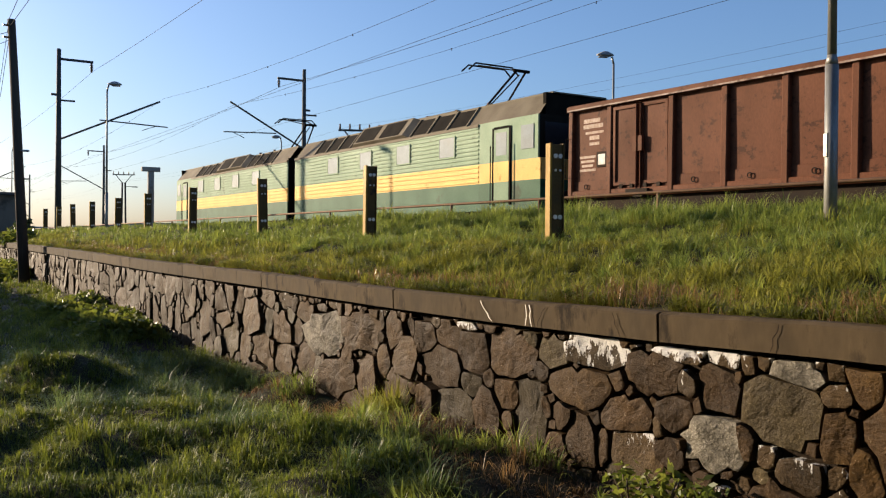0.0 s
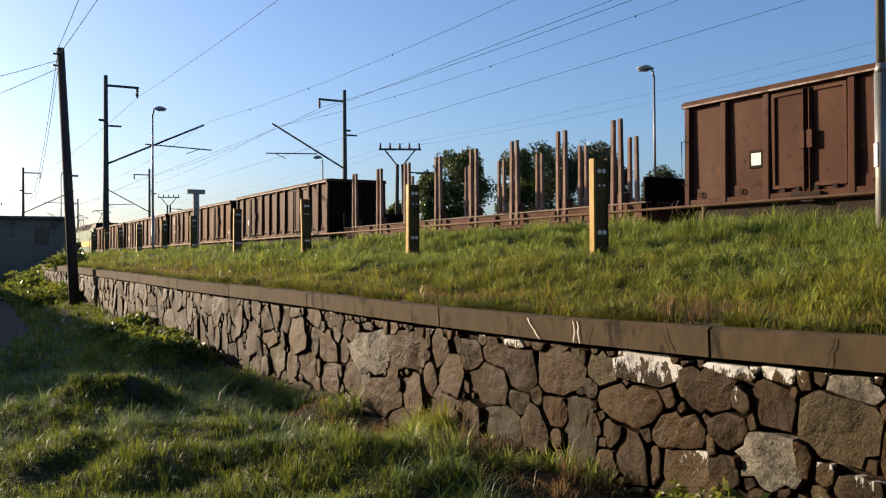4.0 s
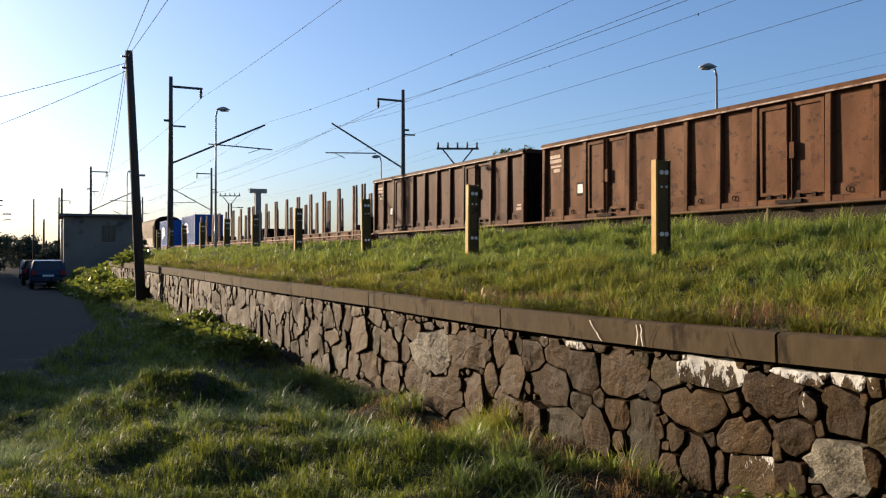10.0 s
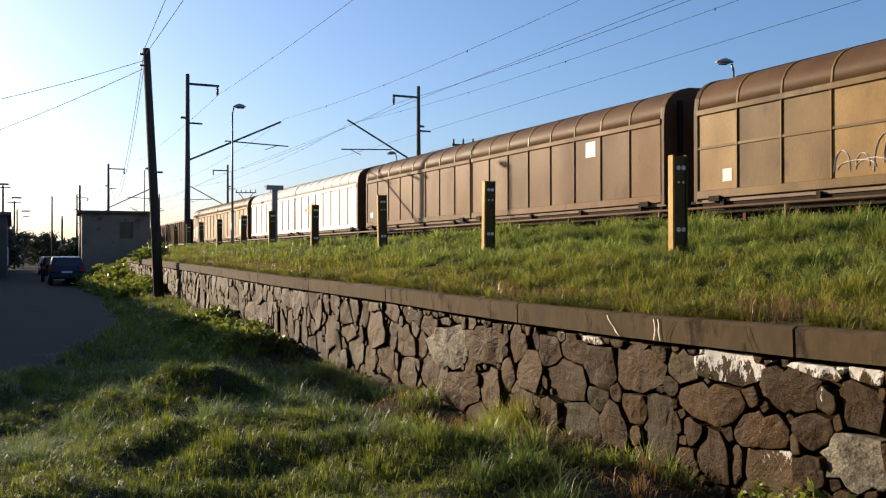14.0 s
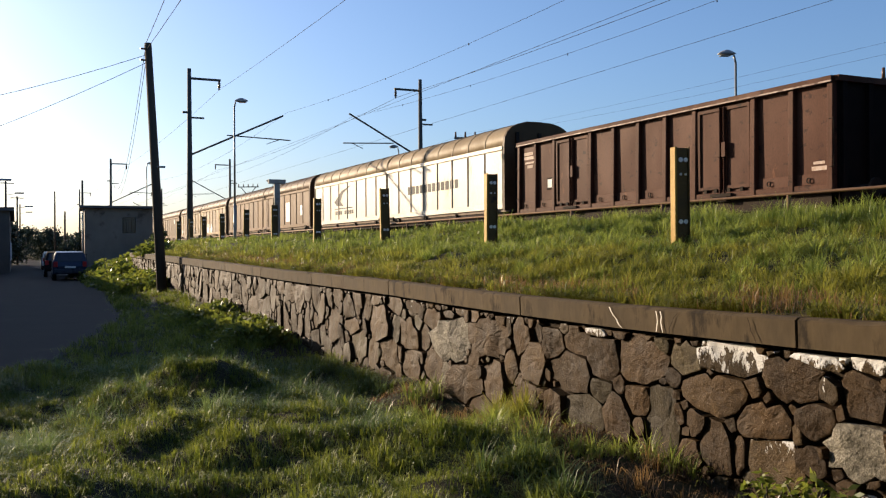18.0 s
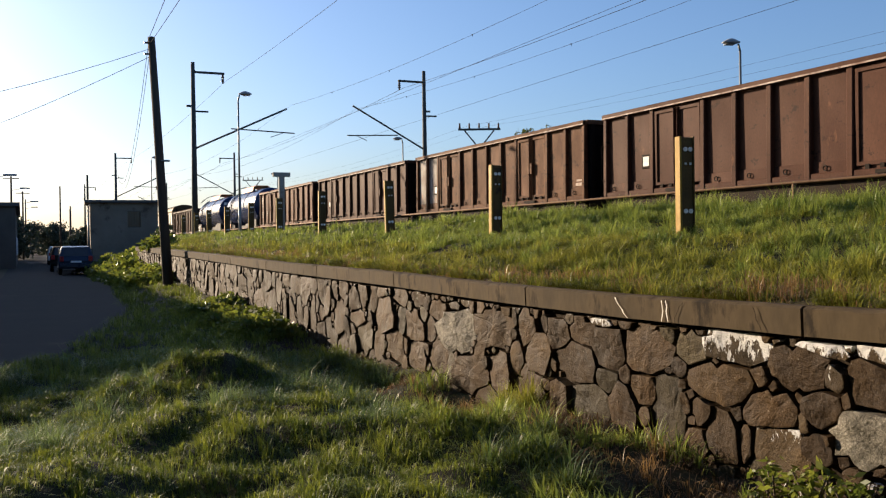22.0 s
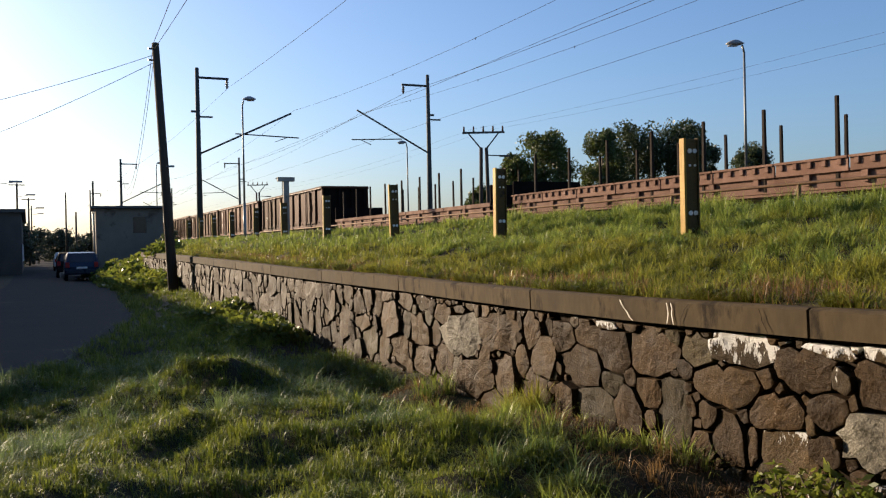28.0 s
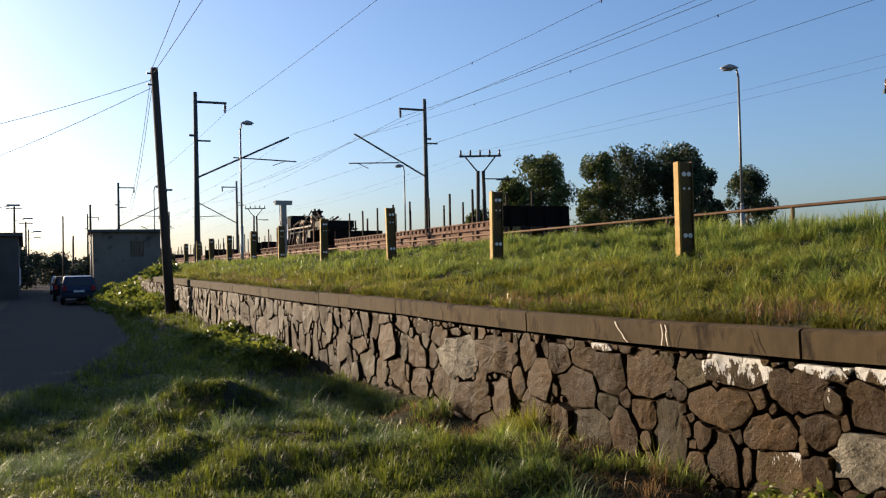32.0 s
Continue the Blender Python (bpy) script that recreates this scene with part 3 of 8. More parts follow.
def road_mid(y):
    """Centre line of the lane, which bends in from the left."""
    if y < 23:
        return 0.05 - 0.13 * (23 - y) - 0.011 * (23 - y) ** 2 - 0.06 * max(0, 15.5 - y) ** 2 * (y > 0) - 14.4 * (y <= 0)
    return 0.05 + 1.35 * smooth(19, 52, y) / 1.0 - 0.062 - 0.5 * smooth(70, 220, y)


def road_in(x, y):
    return 1 - smooth(2.15, 2.9, abs(x - road_mid(y)) / math.sqrt(1 + (road_mid(y + 0.5) - road_mid(y - 0.5)) ** 2))


def bank_z(x, y):
    c = cop_low(y) + 0.195
    z = c + (1.62 - 1.13) * smooth(4.6, 7.3, x) * 0.9 + 0.385 * smooth(7.0, 9.6, x) - 0.40 * smooth(10.2, 11.8, x)
    z = min(z, 2.07) if x < 10.5 else z
    z = z * (1 - smooth(11.5, 13, x)) + 1.52 * smooth(11.5, 13, x)
    return z - 0.35 * smooth(26, 60, x) + 0.05 * noise.noise((x * 0.6, y * 0.6, 4.2)) + 0.09 * noise.noise((x * 1.7, y * 1.5, 2.9)) * smooth(4.7, 5.4, x) * (1 - smooth(9, 10.5, x))


def ground_z(x, y):
    lo, hi = lawn_z(x, y), bank_z(x, min(y, 60))
    if y < WALL_END - 6:
        return lo if x < WALL_X + 0.05 else hi
    step = 0.0 if x < WALL_X + 0.05 else 1.0
    k = smooth(WALL_END - 6, WALL_END + 3, y)
    slope = smooth(3.9, 7.6, x)
    return lo + (hi - lo) * (step * (1 - k) + slope * k)


def axis(*runs):
    out = []
    for a, b, d in runs:
        m = max(1, round((b - a) / d))
        out += [a + (b - a) * i / m for i in range(m)]
    return out + [runs[-1][1]]


gx = axis((-4000, -400, 600), (-400, -40, 40), (-40, -8, 4), (-8, -2, 0.5), (-2, 4.5, 0.22), (4.5, 4.64, 0.14), (4.64, 4.7, 0.06), (4.7, 12, 0.3), (12, 20, 1), (20, 60, 8), (60, 400, 40), (400, 4000, 600))
gy = axis((-4000, -700, 550), (-700, -20, 40), (-20, 0, 2.5), (0, 16, 0.3), (16, 48, 0.6), (48, 80, 2), (80, 240, 10), (240, 800, 70), (800, 4500, 600))
gm = bpy.data.meshes.new("ground")
nx, ny = len(gx), len(gy)
gm.from_pydata([(x, y, ground_z(x, y)) for y in gy for x in gx], [], [(j * nx + i, j * nx + i + 1, (j + 1) * nx + i + 1, (j + 1) * nx + i) for j in range(ny - 1) for i in range(nx - 1)])
gm.materials.append(M["soil"])
for p in gm.polygons:
    p.use_smooth = not 4.4 < p.center.x < 4.75
tagged(new("ground", gm), "earth under rough grass, a low lawn and a railway bank", "ground", kind="structure")

# the lane: a narrow worn asphalt strip, slightly proud of the verge
bm = B()
rows = []
for y in axis((-30, 0, 3), (0, 60, 1), (60, 260, 8)):
    c = road_mid(y)
    d = (road_mid(y + 0.5) - road_mid(y - 0.5))
    rows.append([bm.verts.new((c + o * math.sqrt(1 + d * d), y, 0.105 + 0.03 * (1 - (o / 2.3) ** 2))) for o in (-2.3, -1, 0, 1, 2.3)])
for a, b in zip(rows, rows[1:]):
    for k in range(4):
        bm.faces.new((a[k], a[k + 1], b[k + 1], b[k]))
part("road", bm, "asphalt", kind="structure", label="narrow grey asphalt lane beside the stone wall")

# ---- retaining wall: rubble stones in recessed joints, concrete coping ----
wall = thing("wall_retaining", "low rubble stone retaining wall with concrete coping", "wall", kind="structure")
bm = B()
prev = None
for y in axis((-4, WALL_END, 1.0)):
    s = [bm.verts.new((WALL_X + 0.05, y, -0.4)), bm.verts.new((WALL_X + 0.05, y, cop_low(y) - 0.005)), bm.verts.new((WALL_X + 0.3, y, cop_low(y) - 0.01)), bm.verts.new((WALL_X + 0.3, y, -0.4))]
    if prev:
        for k in range(4):
            bm.faces.new((prev[k], prev[(k + 1) % 4], s[(k + 1) % 4], s[k]))
    prev = s
part("core", bm, "mortar", wall, "dark recessed mortar joints")
joints = [4.285 + 3.53 * k for k in range(-2, 11)] + [WALL_END]
for a, b in zip(joints, joints[1:]):
    bm = B()
    m = 40
    rings = []
    for i in range(m + 1):
        y = a + 0.012 + (b - a - 0.024) * i / m
        z = cop_low(y)
        w = 0.006 * noise.noise((y, 3.3, 0)) + 0.006 * noise.noise((y * 4, 1.3, 0))
        chip = 0.045 * max(0.0, noise.noise((y * 2.7, 6.1, 0)) + 0.6 * noise.noise((y * 9, 2.1, 0)) - 0.22)
        rings.append([bm.verts.new(p) for p in ((WALL_X - 0.075 + w, y, z), (WALL_X - 0.082 + w, y, z + 0.176 + w - chip), (WALL_X - 0.055 + w + chip, y, z + 0.193 + w - 0.5 * chip), (WALL_X + 0.06, y, z + 0.195), (WALL_X + 0.06, y, z))])
    for p, q in zip(rings, rings[1:]):
        for k in range(5):
            bm.faces.new((p[k], p[(k + 1) % 5], q[(k + 1) % 5], q[k]))
    bm.faces.new(rings[0])
    bm.faces.new(rings[-1][::-1])
    part("coping_block", bm, "coping", wall)

# ---- guard posts along the top of the bank: old steel channel, yellow edge, round holes as pale discs ----
post = thing("guard_post", "old brown steel channel post with yellow edge and round holes", "post", group="guard posts along the bank")
bm = B()
box(bm, -0.084, 0.084, -0.035, 0.025, -0.5, 1.3, 0.006)
part("web", bm, "post_brown", post)
bm = B()
box(bm, -0.11, -0.08, -0.06, 0.06, -0.5, 1.31, 0.006)
part("flange", bm, "post_yellow", post, "faded yellow paint")
bm = B()
box(bm, 0.08, 0.10, -0.06, 0.06, -0.5, 1.31, 0.006)
part("flange", bm, "post_brown", post)
# pale discs stand for daylight seen through the round holes
for hx, hz, r in ((-0.02, 1.15, 0.03), (0.05, 1.15, 0.03), (-0.02, 0.97, 0.016), (0.05, 0.97, 0.016), (-0.02, 0.38, 0.03), (0.05, 0.38, 0.03)):
    bm = B()
    tube(bm, (hx, -0.034, hz), (hx, -0.046, hz), r, 10)
    part("reflector", bm, "reflector", post)
post_rows = [(8.95, 1.60, -2, 0), (13.95, 1.66, 3, 0.5), (18.95, 1.72, -3, -1), (24.05, 1.77, 2, 0.6), (28.6, 1.80, 0, 0), (32.6, 1.82, -2, 1), (36.8, 1.84, 3, 0), (40.6, 1.86, 0, -1), (44.0, 1.86, 0, 0.7), (47.6, 1.86, 0, 0),
             (56.0, 1.9, 0, 0), (59.6, 1.9, 0, 0), (63.5, 1.9, 0, 0)]
for i, (y, z, yaw, lean) in enumerate(post_rows):
    m = pose(7.5, y, z, 0, lean, yaw - 6)
    if i:
        copy_thing(post, m)
    else:
        post.matrix_basis = m

# a T-shaped concrete marker behind the fifth post
sign = thing("line_marker", "grey concrete T-shaped line marker post", "marker", pose(7.62, 28.75, 1.6))
bm = B()
box(bm, -0.09, 0.09, -0.06, 0.06, 0, 2.2, 0.01)
part("shaft", bm, "concrete", sign)
bm = B()
box(bm, -0.28, 0.28, -0.07, 0.07, 2.2, 2.34, 0.01)
part("crossbar", bm, "concrete", sign)

# handrail between bank and tracks
RAIL_X = 10.0
rail = thing("handrail", "low dark steel tube handrail along the track", "railing")
bm = B()
tube(bm, (RAIL_X, -40, 2.415), (RAIL_X, 90, 2.415), 0.025, 8)
part("top_rail", bm, "rail", rail)
bm = B()
tube(bm, (0, 0, 1.2), (0, 0, 2.4), 0.028, 8)
first = part("upright", bm, "rail", rail)
first.matrix_basis = pose(RAIL_X, -38, 0)
for k in range(1, 46):
    share("upright", first, rail, pose(RAIL_X, -38 + 2.8 * k, 0))


# ---- railway: ballast, sleepers, rails ----
TRACK_X, RAIL_Z = 16.75, 1.83
bm = B()
sweep(bm, [(TRACK_X - 2.9, 1.40), (TRACK_X - 1.6, 1.66), (TRACK_X + 1.6, 1.66), (TRACK_X + 2.9, 1.40)], -640, 760)
part("ballast", bm, "ballast", kind="structure", label="brown crushed stone track ballast")
track = thing("track", "worn rusty railway track on wooden sleepers", "railway track", kind="structure")
for sx in (-0.7525, 0.7525):
    bm = B()
    x = TRACK_X + sx
    sweep(bm, [(x - 0.07, 1.66), (x + 0.07, 1.66), (x + 0.07, 1.68), (x + 0.012, 1.70), (x + 0.012, 1.785), (x + 0.036, 1.795), (x + 0.036, RAIL_Z - 0.004), (x - 0.036, RAIL_Z - 0.004), (x - 0.036, 1.795), (x - 0.012, 1.785), (x - 0.012, 1.70), (x - 0.07, 1.68)], -640, 760, closed=True, caps=True)
    part("rail", bm, "rail", track)
    bm = B()
    box(bm, x - 0.03, x + 0.03, -640, 760, RAIL_Z - 0.004, RAIL_Z)
    part("running_surface", bm, "rail_top", track, "polished steel")
bm = B()
for k in range(220):
    y = -20 + 0.62 * k
    box(bm, TRACK_X - 1.25, TRACK_X + 1.25, y - 0.12, y + 0.12, 1.56, 1.675)
part("sleeper", bm, "plank", track, kind="stuff")


# ---- overhead line masts, lamps, wires ----
def lattice_mast(name_label, x, y, base, top, reach, strut_z, contact_z, feeder_z):
    """A steel overhead-line mast with a feeder arm, a slanted strut and a registration tube. reach: signed distance to the track wire."""
    m = thing("catenary_mast", name_label, "catenary mast", pose(x, y, 0), group="overhead line masts")
    s = 1 if reach > 0 else -1
    bm = B()
    tube(bm, (0, 0, base), (0, 0, top), 0.17, 10, 0.10)
    part("mast", bm, "mast", m)
    bm = B()
    box(bm, *sorted((0.05 * s, 1.6 * s)), -0.05, 0.05, feeder_z - 0.05, feeder_z + 0.06)
    part("feeder_arm", bm, "mast", m)
    bm = B()
    tube(bm, (1.52 * s, 0, feeder_z - 0.05), (1.52 * s, 0, feeder_z - 0.5), 0.05, 8)
    for k in range(3):
        tube(bm, (1.52 * s, 0, feeder_z - 0.15 - 0.1 * k), (1.52 * s, 0, feeder_z - 0.19 - 0.1 * k), 0.085, 10)
    part("insulator", bm, "insulator", m)
    bm = B()
    tube(bm, (0.1 * s, 0, strut_z), (reach * 0.98, 0, strut_z + 2.25), 0.05, 8)
    part("strut", bm, "mast", m)
    bm = B()
    tube(bm, (reach * 0.38, 0, contact_z + 0.42), (reach * 1.06, 0, contact_z + 0.3), 0.032, 8)
    tube(bm, (reach * 0.95, 0, contact_z + 0.33), (reach * 0.80, 0, contact_z + 0.05), 0.02, 6)
    part("registration_tube", bm, "mast", m)
    bm = B()
    box(bm, -0.35 * s if s > 0 else -0.1, 0.1 if s > 0 else 0.35, -0.06, 0.06, strut_z + 2.1, strut_z + 2.2)
    box(bm, -0.1, 0.75, -0.05, 0.05, strut_z + 1.85, strut_z + 1.93)
    part("bracket", bm, "mast", m)
    return m


for yy, dx in ((47.5, 0.0), (97.0, 0.6), (147.0, 0.6), (-3.0, 0.0)):
    lattice_mast("dark steel overhead line mast with cantilever arm on the bank", 8.05 + dx, yy, 1.3, 11.0, 5.0 - dx * 0.5, 6.6, 7.25, 10.5)
    lattice_mast("dark steel overhead line mast with cantilever arm beyond the track", 21.0 - dx * 0.6, yy, 1.3, 11.4, -4.4, 6.95, 7.25, 10.75)


def wire_run(label, x, z, r, sag, step=50.0, y_first=-53.0, count=6, droppers=None):
    """A wire from mast to mast; sag in metres at mid-span. droppers: height of the wire that hangs below it."""
    w = thing("overhead_wire", label, "overhead wire", group="overhead wires")
    bm = B()
    pts = [(x, y_first + step * (c + k / 12), z - 4 * sag * (k / 12) * (1 - k / 12)) for c in range(count) for k in range(12)]
    pipe(bm, pts, r, 5)
    part("wire", bm, "wire", w)
    if droppers:
        bm = B()
        for c in range(count):
            for k in range(1, 7):
                f = k / 7
                zz = z - 4 * sag * f * (1 - f)
                tube(bm, (x, y_first + step * (c + f), zz + 0.02), (x, y_first + step * (c + f), zz - 0.05), 0.016, 5)
        part("clamp", bm, "wire", w, kind="stuff")
    return w


wire_run("thin dark contact wire over the near track", 13.05, 7.25, 0.006, 0.0)
wire_run("thin dark suspension wire with droppers", 13.0, 8.95, 0.006, 0.8, droppers=7.25)
wire_run("thin dark contact wire over the train", 16.75, 7.25, 0.006, 0.0)
wire_run("thin dark suspension wire with droppers", 16.7, 8.95, 0.006, 0.8, droppers=7.25)
wire_run("thick dark feeder cable hung from the masts", 19.48, 10.25, 0.010, 0.45)
wire_run("dark feeder cable on the bank masts", 9.57, 10.0, 0.008, 0.35)


def street_lamp(label, x, y, base, top, out, yaw):
    m = thing("street_lamp", label, "street lamp", pose(x, y, 0, 0, 0, yaw), group="platform lamps")
    bm = B()
    tube(bm, (0, 0, base), (0, 0, base + 2.1), 0.066, 12)
    part("base_tube", bm, "galv", m, "weathered galvanised steel")
    bm = B()
    tube(bm, (0, 0, base + 2.1), (0, 0, base + 2.2), 0.066, 12, 0.046)
    tube(bm, (0, 0, base + 2.2), (0, 0, top - 0.25), 0.046, 10, 0.035)
    tube(bm, (0, 0, top - 0.25), (0.06 * out, 0, top - 0.02), 0.035, 8)
    part("pole", bm, "galv", m)
    bm = B()
    box(bm, -0.072, -0.04, -0.035, 0.035, base + 1.15, base + 1.4, 0.008)
    part("service_door", bm, "galv", m)
    bm = B()
    sec = []
    for k in range(9):
        f = k / 8
        w = 0.04 + 0.15 * math.sin(math.pi * min(1, f * 0.8 + 0.12))
        sec.append([bm.verts.new((out * (0.02 + 0.56 * f), w * math.cos(a), top + 0.02 + (0.13 if math.sin(a) > 0 else 0.06) * math.sin(a) * math.sin(math.pi * (f * 0.9 + 0.05)))) for a in [6.28319 * j / 10 for j in range(10)]])
    for a, b in zip(sec, sec[1:]):
        for j in range(10):
            f = bm.faces.new((a[j], a[(j + 1) % 10], b[(j + 1) % 10], b[j]))
            f.smooth = True
    bm.faces.new(sec[0])
    bm.faces.new(sec[-1][::-1])
    part("lamp_head", bm, "lamp_grey", m)
    bm = B()
    box(bm, *sorted((out * 0.2, out * 0.52)), -0.1, 0.1, top - 0.055, top - 0.035, 0.008)
    part("diffuser", bm, "lamp_glass", m)
    return m


street_lamp("tall galvanised lamp post on the grassy bank", 8.54, 39.2, 1.5, 8.1, 1, -20)
street_lamp("tall galvanised lamp post on the grassy bank", 8.5, 5.75, 1.4, 8.05, 1, -20)
street_lamp("slim lamp post beyond the railway track", 20.76, 22.08, 1.3, 7.8, -1, -20)
street_lamp("slim lamp post beyond the railway track", 20.8, 50.3, 1.3, 7.8, -1, -20)
street_lamp("slim lamp post beyond the railway track", 20.6, 79.0, 1.3, 7.8, -1, -20)
street_lamp("distant lamp post on the grassy bank", 9.0, 72.0, 1.5, 8.3, 1, -20)

# wooden pole at the lane, with service wires
pole = thing("utility_pole", "leaning dark wooden utility pole beside the wall", "utility pole")
bm = B()
tube(bm, (4.12, 29.2, -0.3), (3.74, 29.5, 8.15), 0.16, 12, 0.11)
part("shaft", bm, "wood_pole", pole)
for z in (7.95, 7.6):
    part("insulator", tube(B(), (3.70, 29.45, z), (3.50, 29.4, z), 0.03, 8), "insulator", pole)
bm = B()
tube(bm, (3.86, 29.3, 4.25), (4.05, 29.2, 4.28), 0.015, 6)
box(bm, 4.02, 4.2, 29.14, 29.26, 4.24, 4.30, 0.02)
part("lamp_arm", bm, "lamp_grey", pole, "small grey lamp on a bracket")
svc = thing("service_wire", "thin dark wires strung from the wooden pole", "overhead wire", group="overhead wires")
for p, q, sag in (((3.60, 29.4, 7.95), (2.2, -3, 8.3), 0.25), ((3.70, 29.4, 7.95), (3.7, -3, 8.3), 0.25), ((3.65, 29.5, 7.9), (8.8, 97, 9.2), 2.6), ((3.68, 29.5, 7.6), (8.85, 97, 9.0), 2.8),
                  ((3.65, 29.4, 7.75), (-9.5, 30.5, 4.4), 0.5), ((3.65, 29.4, 7.5), (-8.0, 45, 4.4), 0.4)):
    bm = B()
    p, q = Vector(p), Vector(q)
    pts = []
    for k in range(13):
        f = k / 12
        c = p.lerp(q, f)
        c.z -= 4 * sag * f * (1 - f)
        pts.append(c)
    pipe(bm, pts, 0.009, 5)
    part("wire", bm, "wire", svc)


def twin_pole(x, y, base, top, twin):
    m = thing("telegraph_pole", "dark telegraph pole with crossarm and insulators", "telegraph pole", pose(x, y, 0, 0, 0, -25), group="telegraph poles")
    if twin:
        for sx in (-0.28, 0.28):
            bm = B()
            tube(bm, (sx, 0, base), (sx * 0.6, 0, top - 1.0), 0.13, 8, 0.11)
            part("leg", bm, "wood_pole", m)
        for sx in (-1, 1):
            bm = B()
            tube(bm, (0.15 * sx, 0, top - 1.1), (0.95 * sx, 0, top - 0.1), 0.05, 6)
            part("brace", bm, "mast", m)
        bm = B()
        tube(bm, (0.2, 0, top - 1.5), (1.6, 0, top - 1.55), 0.04, 6)
        box(bm, 1.0, 1.7, -0.08, 0.08, top - 1.62, top - 1.5)
        part("lamp_bracket", bm, "mast", m)
    else:
        bm = B()
        tube(bm, (0, 0, base), (0, 0, top), 0.15, 10, 0.11)
        part("shaft", bm, "wood_pole", m)
        bm = B()
        for k in range(7):
            tube(bm, (0, 0, base + 2 + k * 0.5), (0.25, 0, base + 2 + k * 0.5), 0.02, 5)
        part("step_iron", bm, "mast", m)
    bm = B()
    box(bm, -1.35, 1.35, -0.06, 0.06, top - 0.1, top + 0.02)
    part("crossarm", bm, "mast", m)
    for k in range(5):
        bm = B()
        x0 = -1.25 + 0.62 * k
        tube(bm, (x0, 0, top + 0.02), (x0, 0, top + 0.36), 0.065, 8, 0.05)
        part("insulator", bm, "insulator", m)
    return m


twin_pole(26.6, 51.5, 1.2, 8.8, True)
twin_pole(26.6, 19.9, 1.2, 7.1, False)
twin_pole(27.5, 118.0, 1.2, 10.0, True)
wire_run("distant thin wires on telegraph poles", 26.0, 9.0, 0.004, 0.6, step=62, y_first=-72)
wire_run("distant thin wires on telegraph poles", 27.2, 9.0, 0.004, 0.7, step=62, y_first=-72)

# ---- hut at the end of the wall ----
hut = thing("hut", "small flat-roofed plastered lineside hut with one window", "hut", pose(3.75, 59.0, 0, 0, 0, -3))
bm = B()
W, D, z0, z1 = 3.95, 4.0, 0.1, 4.28
for y in (0, 0.25):
    o = [bm.verts.new((x, y, z)) for x, z in ((0, z0), (W, z0), (W, z1), (0, z1))]
    i = [bm.verts.new((x, y, z)) for x, z in ((2.15, 2.75), (2.95, 2.75), (2.95, 3.75), (2.15, 3.75))]
    for k in range(4):
        bm.faces.new((o[k], o[(k + 1) % 4], i[(k + 1) % 4], i[k]))
    if y:
        for p, q in ((po, o), (pi, i)):
            for k in range(4):
                bm.faces.new((p[k], p[(k + 1) % 4], q[(k + 1) % 4], q[k]))
    po, pi = o, i
part("front_wall", bm, "plaster", hut)
bm = B()
plan = [(0, 0.25), (0.25, 0.25), (0.25, D - 0.25), (W - 0.25, D - 0.25), (W - 0.25, 0.25), (W, 0.25), (W, D), (0, D)]
lo = [bm.verts.new((x, y, z0)) for x, y in plan]
hi = [bm.verts.new((x, y, z1)) for x, y in plan]
for k in range(8):
    bm.faces.new((lo[k], lo[(k + 1) % 8], hi[(k + 1) % 8], hi[k]))
bm.faces.new(hi)
part("wall", bm, "plaster", hut)
bm = B()
box(bm, -0.3, W + 0.3, -0.3, D + 0.3, z1, z1 + 0.16, 0.02)
part("roof", bm, "roof_felt", hut)
win = part("window", box(B(), 2.17, 2.93, 0.12, 0.16, 2.77, 3.73), "dark_glass", hut, "dark unlit pane")
bm = B()
for k in range(5):
    tube(bm, (2.25 + 0.15 * k, 0.05, 2.77), (2.25 + 0.15 * k, 0.05, 3.73), 0.012, 5)
part("bar", bm, "rubber", win)
bm = B()
tube(bm, (-0.12, -0.1, 0.2), (-0.12, -0.1, 4.0), 0.045, 8)
tube(bm, (-0.12, -0.1, 4.0), (-0.05, -0.3, 4.15), 0.045, 8)
part("downpipe", bm, "galv", hut)


# ---- houses on the far side of the lane, hedges, poles ----
def house(label, x, y, yaw, w, d, h, ridge, wall_mat):
    m = thing("house", label, "house", pose(x, y, 0, 0, 0, yaw), group="houses along the lane")
    bm = B()
    box(bm, -w / 2, w / 2, -d / 2, d / 2, -0.2, h)
    part("wall", bm, wall_mat, m)
    bm = B()
    e = 0.35
    if ridge > 0:
        sec = [(-w / 2 - e, h - 0.05), (0, h + ridge), (w / 2 + e, h - 0.05), (w / 2 + e, h - 0.2), (0, h + ridge - 0.17), (-w / 2 - e, h - 0.2)]
        sweep(bm, sec, -d / 2 - 0.3, d / 2 + 0.3, closed=True, caps=True)
    else:
        box(bm, -w / 2 - 0.3, w / 2 + 0.3, -d / 2 - 0.3, d / 2 + 0.3, h, h + 0.25)
    part("roof", bm, "roof_tile" if ridge > 0 else "roof_felt", m)
    for k in range(int(d // 3)):
        wy = -d / 2 + 1.6 + 3 * k
        win = part("window", box(B(), w / 2 - 0.02, w / 2 + 0.03, wy - 0.5, wy + 0.5, 1.1, 2.4), "dark_glass", m)
        bm = B()
        box(bm, w / 2 + 0.03, w / 2 + 0.06, wy - 0.58, wy + 0.58, 1.02, 1.1)
        box(bm, w / 2 + 0.03, w / 2 + 0.05, wy - 0.03, wy + 0.03, 1.1, 2.4)
        part("frame", bm, "plastic_white", win)
    return m


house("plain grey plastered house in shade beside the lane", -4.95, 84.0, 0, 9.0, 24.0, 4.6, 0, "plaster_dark")
